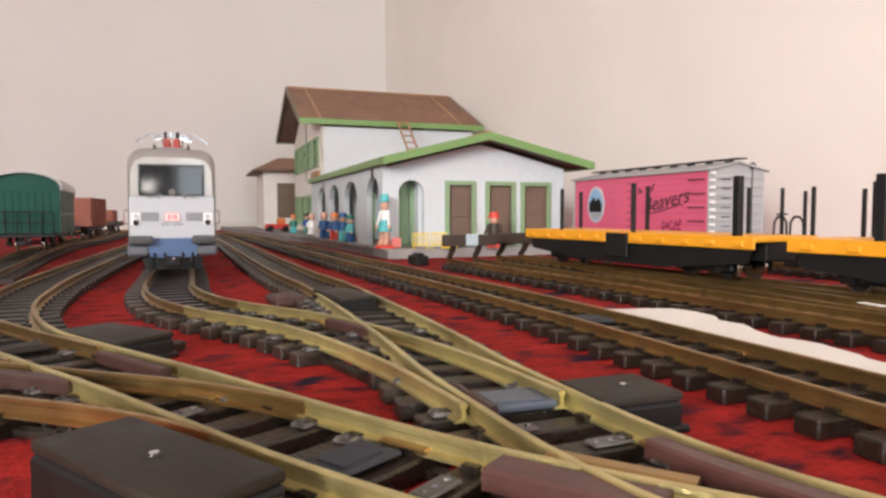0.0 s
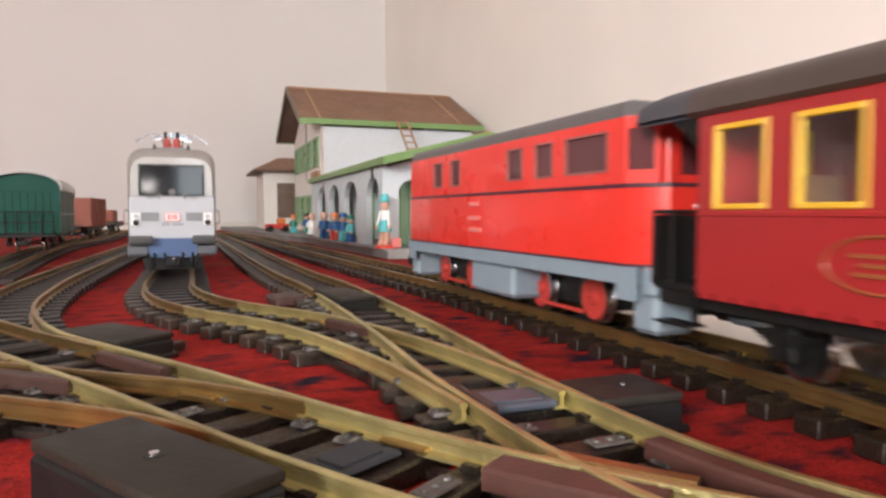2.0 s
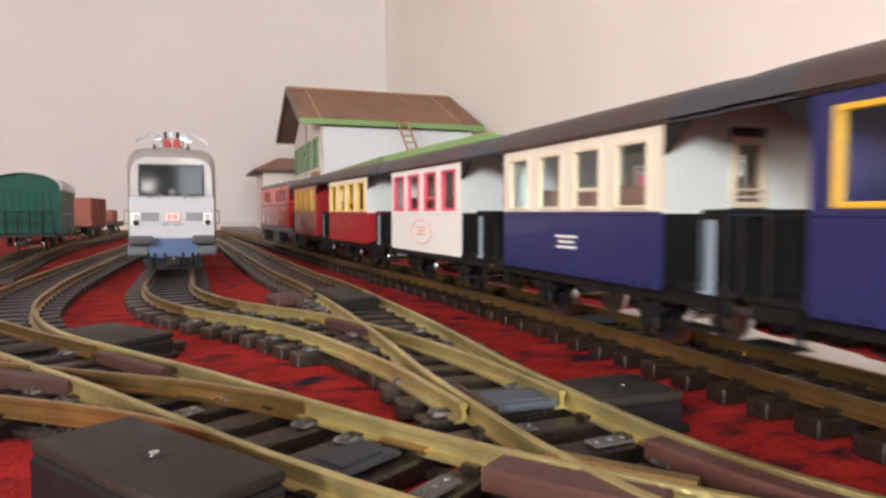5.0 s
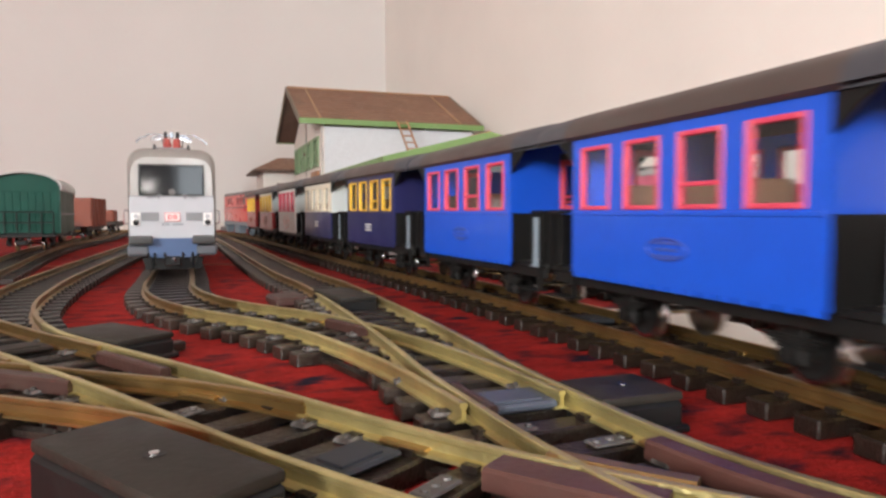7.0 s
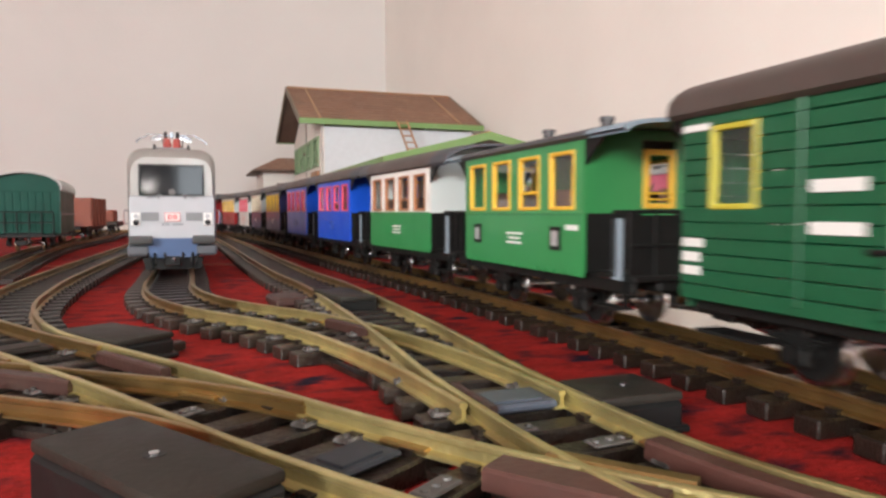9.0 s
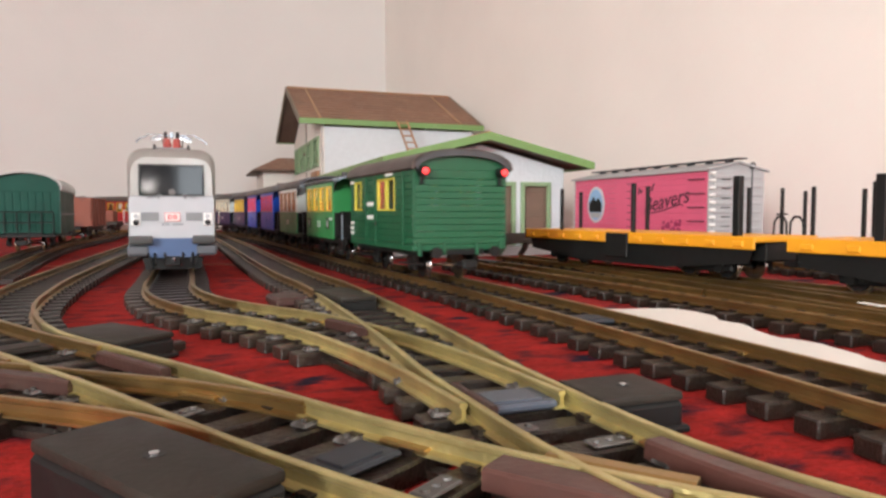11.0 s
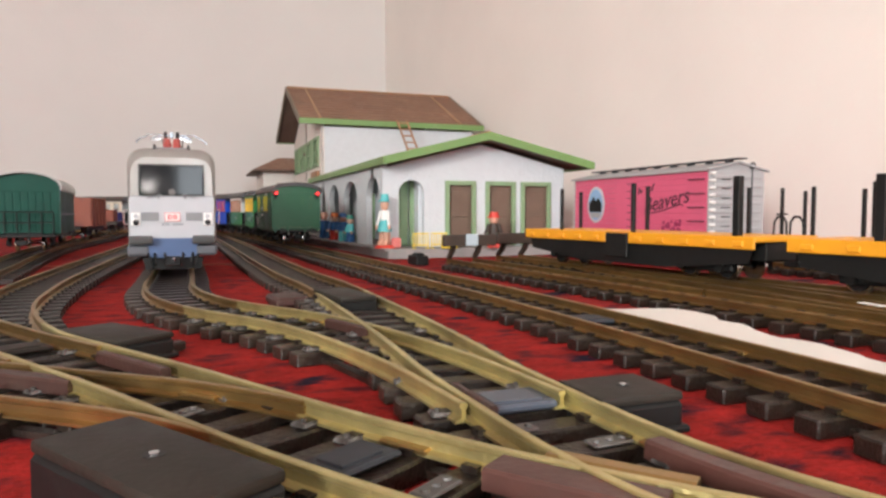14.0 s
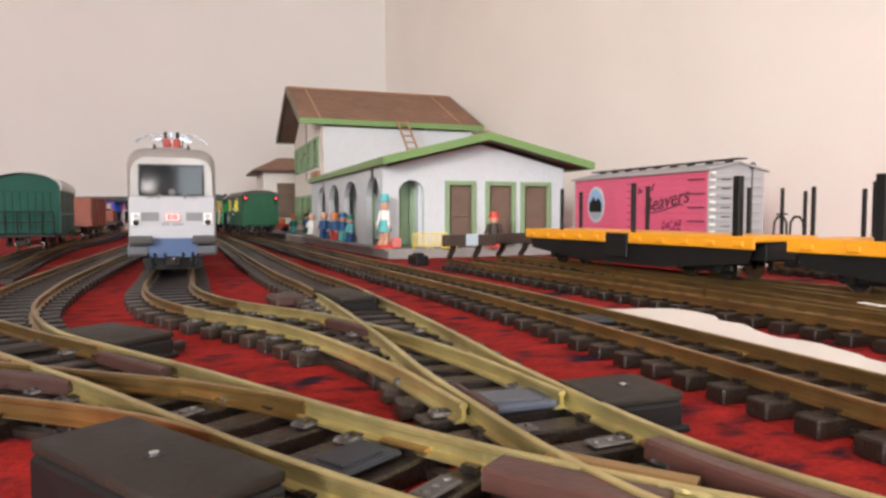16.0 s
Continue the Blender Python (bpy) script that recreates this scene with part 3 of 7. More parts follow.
    for mm, dress in ((pose(0, y0 + D, 0, 0, 0, -90), True), (pose(W, y0, 0, 0, 0, 90), False)):
        bm = bmesh.new()
        # two rows of openings: build the lower and the upper row as stacked walls
        low = [(a, b, c, d, False) for a, b, c, d in wins[:4]] if dress else []
        up = [(a, b, c - 0.2, d - 0.2, False) for a, b, c, d in wins[4:]] if dress else []
        wall_with_openings(bm, D, 0.2, 0.012, low)
        b2 = wall_with_openings(bmesh.new(), D, H - 0.2, 0.012, up, [(x, z - 0.2) for x, z in gt])
        bmesh.ops.translate(b2, vec=(0, 0, 0.2), verts=b2.verts)
        merge(bm, b2)
        bmesh.ops.remove_doubles(bm, verts=bm.verts, dist=0.00002)
        wl = part("gable_wall", bm, M_STUCCO_LIT, st, "white gable wall with two rows of windows, warm lit tone" if dress else "", at=mm)
        if dress:
            for a, b, c, d in wins:
                w = frame_part(wl, pose(0, 0, 0), a - 0.004, b + 0.004, c - 0.004, d + 0.004, 0.011, 0.006, M_GREEN_PALE, True, "green window frame")
                g = bmesh.new()
                box(g, (a + b) / 2 - 0.003, (a + b) / 2 + 0.003, -0.003, 0.002, c, d)
                box(g, a, b, -0.0025, 0.0015, (c + d) / 2 - 0.002, (c + d) / 2 + 0.002)
                part("glazing_bar", g, M_GREEN_PALE, wl)
                g = box(bmesh.new(), a, b, 0.005, 0.007, c, d)
                part("pane", g, M_DARKGLASS, wl, "dark window pane")
    # roof with the ridge across: built in a turned frame
    rf = part("upper_roof", box(bmesh.new(), -0.01, 0.01, -0.01, 0.01, 0.3, 0.31), M_SOFFIT, st)
    rf.matrix_basis = pose(0, y0 + D / 2, 0, 0, 0, 90)
    gable_roof(rf, -D / 2 - 0.018, D / 2 + 0.018, 0, 0.4155 + Z, 0.582 + Z, -0.602, 0.072, 0.012, barge=M_BARGE)
    for yy in (0.0, -0.52):      # pale mortar lines down the roof slope
        bm = bmesh.new()
        extrude(bm, [(0.0, 0.582 + Z + 0.007), (-0.365, 0.4172 + Z + 0.007), (-0.365, 0.4172 + Z + 0.003), (0.0, 0.582 + Z + 0.002)], "y", yy, yy + 0.006)
        part("tile_line", bm, M_ROOFLINE, rf, "orange line of verge tiles")
    bm = box(bmesh.new(), -0.012, -0.002, y0 + 0.02, y0 + 0.16, 0.19, 0.222, 0.001)
    part("name_board", bm, M_WOOD, st, "plain brown wooden name board")
    # ladder leaning over the eaves
    ld = thing("ladder", ST, "small brown wooden ladder leaning on the upper roof", "ladder")
    a0, a1 = Vector((0.30, 0.80, 0.255)), Vector((0.275, 0.915, 0.42))
    along = (a1 - a0)
    for k in (-0.018, 0.018):
        part("stile", rod(bmesh.new(), a0 + Vector((k, 0, 0)), a1 + Vector((k, 0, 0)), 0.0035, 6), M_WOOD, ld)
    for i in range(7):
        c = a0 + along * ((i + 0.5) / 7)
        part("rung", rod(bmesh.new(), c - Vector((0.018, 0, 0)), c + Vector((0.018, 0, 0)), 0.0026, 6), M_WOOD, ld)
    # small annex farther along the platform
    an = thing("goods_shed", ST @ pose(-0.125, 1.80, PLAT_Z), "small white shed with a brown hipped roof", "model building")
    bm = wall_with_openings(bmesh.new(), 0.26, 0.270, 0.012, [(0.06, 0.24, 0.05, 0.21, False)])
    part("front_wall", bm, M_STUCCO_LIT, an)
    bm = box(bmesh.new(), 0.06, 0.24, 0.006, 0.010, 0.05, 0.21)
    part("shutter", bm, M_DARKROOM, an, "dark brown closed shutter")
    bm = box(bmesh.new(), 0, 0.26, 0.012, 0.40, 0, 0.270)
    part("body", bm, M_STUCCO_LIT, an)
    bm = bmesh.new()
    v = [bm.verts.new(q) for q in ((-0.045, -0.05, 0.270), (0.30, -0.05, 0.270), (0.30, 0.45, 0.270), (-0.045, 0.45, 0.270), (0.08, 0.12, 0.334), (0.30, 0.12, 0.334), (0.30, 0.30, 0.334), (0.08, 0.30, 0.334))]
    for f in ((0, 1, 5, 4), (1, 2, 6, 5), (2, 3, 7, 6), (3, 0, 4, 7), (4, 5, 6, 7), (3, 2, 1, 0)):
        bm.faces.new([v[i] for i in f])
    part("roof", bm, M_ROOF, an, "brown tiled hipped roof", smooth=False)
    bm = box(bmesh.new(), -0.048, 0.303, -0.053, 0.453, 0.261, 0.2695, 0.001)
    part("eaves_board", bm, M_SOFFIT, an)


# ---------- rolling stock ----------
RZ = RAIL_Z + 0.0003


def lathe(bm, profile, n=22):
    """Closed ring of (radius, y) points turned about the y axis."""
    rings = [[bm.verts.new((rr * math.cos(2 * math.pi * i / n), yy, rr * math.sin(2 * math.pi * i / n))) for rr, yy in profile] for i in range(n)]
    k = len(profile)
    fs = []
    for i in range(n):
        p, q = rings[i], rings[(i + 1) % n]
        for j in range(k):
            fs.append(bm.faces.new((p[j], p[(j + 1) % k], q[(j + 1) % k], q[j])))
    bmesh.ops.recalc_face_normals(bm, faces=fs)
    return bm


def wheelset(parent, x, r, material, spokes=True, gauge=0.0225):
    """An axle with two flanged wheels, a part of its own that can turn."""
    ax = part("wheelset", rod(bmesh.new(), (0, -gauge, 0), (0, gauge, 0), 0.002, 8), M_STEEL, parent, at=pose(x, 0, r))
    for k in (-1, 1):
        y = k * (gauge + 0.0012)
        part("tyre", lathe(bmesh.new(), [(0.004, y - k * 0.0036), (r + 0.0016, y - k * 0.0036), (r + 0.0016, y - k * 0.0024), (r, y - k * 0.002), (r, y + k * 0.0022), (r * 0.88, y + k * 0.0022), (r * 0.86, y + k * 0.001), (0.004, y + k * 0.001)]), M_STEEL, ax)
        part("wheel_centre", lathe(bmesh.new(), [(0.0018, y + k * 0.0011), (r * 0.86, y + k * 0.0011), (r * 0.84, y + k * 0.0024), (r * 0.6, y + k * 0.0016), (r * 0.32, y + k * 0.0024), (r * 0.27, y + k * 0.0050), (0.0018, y + k * 0.0052)]), material, ax)
    return ax


def roof_arc(half, z_edge, z_top, n=14):
    return [(half * math.cos(math.pi * i / n), z_edge + (z_top - z_edge) * math.sin(math.pi * i / n) ** 0.8) for i in range(n + 1)]


COACH_L, PLAT_L, HALF = 0.192, 0.043, 0.0575
BELT, SILL, WTOP, EAVE, BOTTOM, RTOP = 0.077, 0.080, 0.117, 0.1255, 0.039, 0.147


def side_panel(parent, k, x0, x1, windows, lower, upper, thick=0.002):
    """One side of a body: boards below the belt, posts and header above."""
    ya, yb = sorted((k * HALF, k * (HALF - thick)))
    bm = box(bmesh.new(), x0, x1, ya, yb, BOTTOM, BELT)
    n = 16
    for i in range(n):
        a = x0 + (x1 - x0) * (i + 0.1) / n
        w = (x1 - x0) / n * 0.8
        box(bm, a, a + w, min(ya, yb) + 0.0002, max(ya, yb) - 0.0002, BOTTOM - 0.0026, BOTTOM)
    sd = part("side_lower", bm, lower, parent)
    yc, yd = sorted((k * (HALF + 0.0008), k * (HALF - 0.0004)))
    bm = box(bmesh.new(), x0, x1, yc, yd, BELT - 0.0012, BELT + 0.0012, 0.0004)
    part("belt_rail", bm, lower, parent)
    bm = bmesh.new()
    xs = [x0] + [q for w in windows for q in w] + [x1]
    for a, b in zip(xs[::2], xs[1::2]):
        box(bm, a, b, ya, yb, BELT + 0.0002, EAVE)
    for a, b in windows:
        box(bm, a, b, ya, yb, BELT + 0.0002, SILL)
        box(bm, a, b, ya, yb, WTOP, EAVE)
    bmesh.ops.remove_doubles(bm, verts=bm.verts, dist=0.00002)
    part("side_upper", bm, upper, parent)


def window_frames(parent, k, windows, material):
    for a, b in windows:
        bm = bmesh.new()
        y0, y1 = sorted((k * (HALF + 0.0009), k * (HALF - 0.0030)))
        w = 0.0016
        box(bm, a - 0.001, a + w, y0, y1, SILL - 0.001, WTOP + 0.001, 0.0005)
        box(bm, b - w, b + 0.001, y0, y1, SILL - 0.001, WTOP + 0.001, 0.0005)
        box(bm, a + w, b - w, y0, y1, WTOP - w, WTOP + 0.001, 0.0005)
        box(bm, a + w, b - w, y0, y1, SILL - 0.001, SILL + w, 0.0005)
        if -0.05 < a < -0.03:      # half-lowered sash
            box(bm, a + w, b - w, y0 + 0.0010, y1 - 0.0010, SILL + 0.0105, SILL + 0.0128, 0.0004)
        fr = part("window", bm, material, parent, "coloured window frame")
        yy = k * (HALF - 0.0018)
        pane = part("pane", box(bmesh.new(), a + w, b - w, min(yy, yy + 0.0004), max(yy, yy + 0.0004), SILL + w, WTOP - w), M_GLASS, fr)
        pane.visible_shadow = False


def underframe(parent, x0, x1, axles, wheel_material, r=0.0155):
    bm = bmesh.new()
    box(bm, x0, x1, -0.030, 0.030, 0.030, 0.0385, 0.001)
    for k in (-1, 1):
        box(bm, x0, x1, k * 0.047 - 0.0015, k * 0.047 + 0.0015, 0.029, 0.0385, 0.0005)
    part("underframe", bm, M_BLACK, parent, "black underframe")
    sets = []
    for a in axles:
        sets.append(wheelset(parent, a, r, wheel_material))
        for k in (-1, 1):
            b = bmesh.new()
            y = k * 0.036
            box(b, a - 0.020, a + 0.020, y - 0.0015, y + 0.0015, 0.026, 0.031, 0.0006)
            box(b, a - 0.007, a + 0.007, y - 0.003, y + 0.003, 0.010, 0.028, 0.001)
            rod(b, (a, y, r), (a, y + k * 0.006, r), 0.0045, 10)
            for i in range(4):
                box(b, a - 0.018 + i * 0.003, a + 0.018 - i * 0.003, y + k * 0.002 - 0.0012, y + k * 0.002 + 0.0012, 0.0225 - i * 0.0016, 0.0237 - i * 0.0016)
            part("axle_box", b, M_BLACK, parent)
    for e, x in ((-1, x0), (1, x1)):
        b = bmesh.new()
        box(b, min(x, x + e * 0.022), max(x, x + e * 0.022), -0.004, 0.004, 0.018, 0.023, 0.001)
        box(b, x + e * 0.022 - 0.004, x + e * 0.022 + 0.004, -0.009, 0.009, 0.016, 0.026, 0.002)
        part("coupler", b, M_BLACK, parent, "black hook coupler")
    return sets


def coach(name_label, lower, upper, frames, end_paint, roof=M_COACHROOF, vents=False, panel=M_WHITE):
    c = thing("passenger_coach", Matrix(), name_label, "toy train coach", "coaches of the passing train")
    h = COACH_L / 2
    rtop = RTOP - 0.013 if vents else RTOP
    wins = [(-h + 0.0115 + i * 0.0462, -h + 0.0115 + i * 0.0462 + 0.0305) for i in range(4)]
    for k in (-1, 1):
        side_panel(c, k, -h, h, wins, lower, upper)
        window_frames(c, k, wins, frames)
    # end walls with arched top and a door
    for e in (-1, 1):
        bm = bmesh.new()
        arc = roof_arc(HALF - 0.0022, EAVE - 0.001, rtop - 0.003)
        x = e * h
        xa, xb = sorted((x, x - e * 0.002))
        extrude(bm, [(-(HALF - 0.0022), BELT), (-0.013, BELT), (-0.013, EAVE - 0.001), (-(HALF - 0.0022), EAVE - 0.001)], "x", xa, xb)
        extrude(bm, [((HALF - 0.0022), BELT), (0.013, BELT), (0.013, EAVE - 0.001), ((HALF - 0.0022), EAVE - 0.001)], "x", xa, xb)
        extrude(bm, arc, "x", xa, xb)
        part("end_wall_upper", bm, end_paint, c)
        for ya, yb in ((-(HALF - 0.0022), -0.013), (0.013, HALF - 0.0022)):
            part("end_wall_lower", box(bmesh.new(), xa, xb, ya, yb, BOTTOM, BELT), M_BLACK if lower is not M_COACHRED else lower, c)
        d = box(bmesh.new(), x - e * 0.0012 - 0.0012, x - e * 0.0012 + 0.0008, -0.0125, 0.0125, BOTTOM, SILL + 0.004)
        part("end_door", d, lower, c)
        d = bmesh.new()
        for y in (-0.0125, 0.0085):
            box(d, x - 0.0018, x + 0.0018, y, y + 0.004, SILL, WTOP + 0.002, 0.0004)
        box(d, x - 0.0017, x + 0.0017, -0.0085, 0.0085, WTOP - 0.002, WTOP + 0.002, 0.0004)
        box(d, x - 0.0017, x + 0.0017, -0.0085, 0.0085, SILL, SILL + 0.0035, 0.0004)
        for z in (0.086, 0.090):
            rod(d, (x + e * 0.002, -0.012, z), (x + e * 0.002, 0.012, z), 0.0007, 5)
        part("door_window", d, frames, c, "coloured door window frame")
        # open platform: floor, railing, gate plate, steps
        xo = e * (h + PLAT_L)
        xa, xb = sorted((x, xo))
        pl = part("platform", box(bmesh.new(), xa, xb, -0.05, 0.05, 0.0365, 0.0405, 0.0008), M_BLACK, c)
        bars = [((xo - e * 0.002, y, 0.039), (xo - e * 0.002, y, 0.078)) for y in (-0.052, -0.034, -0.013, 0.013, 0.034, 0.052)]
        bars += [((xo - e * 0.002, y, z), (xo - e * 0.002, y + 0.039, z)) for z in (0.058, 0.078) for y in (-0.052, 0.013)]
        for y in (-0.052, 0.052):
            bars += [((xo - e * 0.002, y, 0.078), (xo - e * 0.018, y, 0.078)), ((xo - e * 0.018, y, 0.039), (xo - e * 0.018, y, 0.078))]
        for p, q in bars:
            part("railing_bar", rod(bmesh.new(), p, q, 0.0011, 6), M_BLACK, pl)
        for y0, y1 in ((-0.051, -0.015), (0.015, 0.051)):
            part("railing_panel", box(bmesh.new(), xo - e * 0.003 - 0.0006, xo - e * 0.003 + 0.0006, y0, y1, 0.040, 0.076), M_BLACK, pl)
        for y in (-0.0505, 0.0505) if e < 0 else ():
            b = box(bmesh.new(), xo - e * 0.0165 - 0.005, xo - e * 0.0165 + 0.005, y - 0.0007, y + 0.0007, 0.037, 0.074, 0.0004)
            part("gate_plate", b, M_LOCOGREY, pl, "pale blue-grey gate plate")
        for k in (-1, 1):
            b = bmesh.new()
            xs0, xs1 = sorted((xo - e * 0.034, xo - e * 0.008))
            box(b, xs0, xs1, k * 0.050 - 0.006, k * 0.050 + 0.006, 0.0195, 0.0208)
            box(b, xs0, xs0 + 0.001, k * 0.05 - 0.002, k * 0.05 + 0.002, 0.0195, 0.037)
            part("step", b, M_BLACK, pl, "black footboard")
        # hood brackets
        for k in (-1, 1):
            b = extrude(bmesh.new(), [(x, EAVE + 0.004), (x + e * 0.03, EAVE + 0.004), (x + e * 0.012, EAVE - 0.008), (x, EAVE - 0.018)], "y", k * 0.056 - 0.0008, k * 0.056 + 0.0008)
            part("roof_bracket", b, M_BLACK, c)
    # roof: main arch and rounded hood ends
    bm = bmesh.new()
    outer = roof_arc(HALF + 0.0035, EAVE, rtop)
    inner = [(y * 0.955, z - 0.0022) for y, z in reversed(outer)]
    extrude(bm, outer + inner, "x", -h - 0.006, h + 0.006)
    part("roof", bm, roof, c, "brown arched coach roof")
    for e in (-1, 1):
        bm = bmesh.new()
        prev = None
        for u, sc in ((0, 1.0), (0.5, 0.99), (0.8, 0.96), (1.0, 0.9)):
            x = e * (h + 0.006 + (PLAT_L - 0.002) * u)
            ring = [bm.verts.new((x, y * (0.96 + 0.04 * sc), EAVE + (z - EAVE) * sc)) for y, z in outer]
            rin = [bm.verts.new((x, y * 0.955, EAVE + (z - EAVE) * sc - 0.0022)) for y, z in outer]
            if prev:
                for (a, b) in ((prev[0], ring), (prev[1], rin)):
                    for i in range(len(a) - 1):
                        bm.faces.new((a[i], a[i + 1], b[i + 1], b[i]))
            prev = (ring, rin)
        for i in range(len(outer) - 1):
            bm.faces.new((prev[0][i], prev[0][i + 1], prev[1][i + 1], prev[1][i]))
        bmesh.ops.recalc_face_normals(bm, faces=bm.faces[:])
        part("roof_hood", bm, M_HOOD if not vents else M_LOCOGREY, c, "dark grey roof hood over the platform")
    if vents:
        for k in (-1, 1):
            for x in (-0.062, 0.068):
                y0, y1 = sorted((k * (HALF + 0.0002), k * (HALF + 0.0012)))
                ps = part("notice_plate", box(bmesh.new(), x - 0.0065, x + 0.0065, y0, y1, 0.052, 0.068), M_BLACK, c, "small dark notice plate")
                y0, y1 = sorted((k * (HALF + 0.001), k * (HALF + 0.0016)))
                part("notice_paper", box(bmesh.new(), x - 0.004, x + 0.004, y0, y1, 0.055, 0.065), M_GREYPAINT, ps)
            part("number_bar", box(bmesh.new(), -0.090, -0.076, *sorted((k * (HALF + 0.0002), k * (HALF + 0.0012))), 0.066, 0.0695), M_WHITE, c)
        for x in (-0.036, 0.050):
            b = rod(bmesh.new(), (x, 0.0, rtop - 0.002), (x, 0.0, rtop + 0.012), 0.0045, 10)
            rod(b, (x, 0, rtop + 0.011), (x, 0, rtop + 0.014), 0.0055, 10)
            part("roof_vent", b, M_DARKGREY, c, "dark stove-pipe roof vent")
    # interior
    part("floor", box(bmesh.new(), -h + 0.002, h - 0.002, -HALF + 0.003, HALF - 0.003, BOTTOM + 0.001, BOTTOM + 0.003), M_WOOD, c)
    for i in range(4):
        for k in (-1, 1):
            x = wins[i][0] + 0.001
            b = box(bmesh.new(), x, x + 0.003, k * 0.030 - 0.018, k * 0.030 + 0.018, BOTTOM + 0.003, 0.094, 0.0008)
            box(b, x - 0.012, x + 0.015, k * 0.030 - 0.018, k * 0.030 + 0.018, 0.055, 0.059, 0.0008)
            part("bench", b, M_BENCH, c, "brown plastic bench")
    sets = underframe(c, -h - PLAT_L + 0.003, h + PLAT_L - 0.003, (-0.062, 0.062), M_BLACK)
    # lettering plate and emblem at the middle of each side, too small to read
    for k in (-1, 1):
        b = bmesh.new()
        y0, y1 = sorted((k * (HALF + 0.0002), k * (HALF + 0.0009)))
        for z, w in ((0.061, 0.013), (0.0575, 0.009), (0.054, 0.012)):
            box(b, -w, w, y0, y1, z, z + 0.0016)
        part("lettering", b, panel, c, "small unreadable lettering bars")
    return c, sets


def ring_bars(parent, k, x, z, rx, rz, material):
    bm = bmesh.new()
    n = 28
    y = k * (HALF + 0.0006)
    for i in range(n):
        a, b = 2 * math.pi * i / n, 2 * math.pi * (i + 1) / n
        rod(bm, (x + rx * math.cos(a), y, z + rz * math.sin(a)), (x + rx * math.cos(b), y, z + rz * math.sin(b)), 0.0007, 4)
    part("emblem", bm, material, parent, "thin oval emblem")


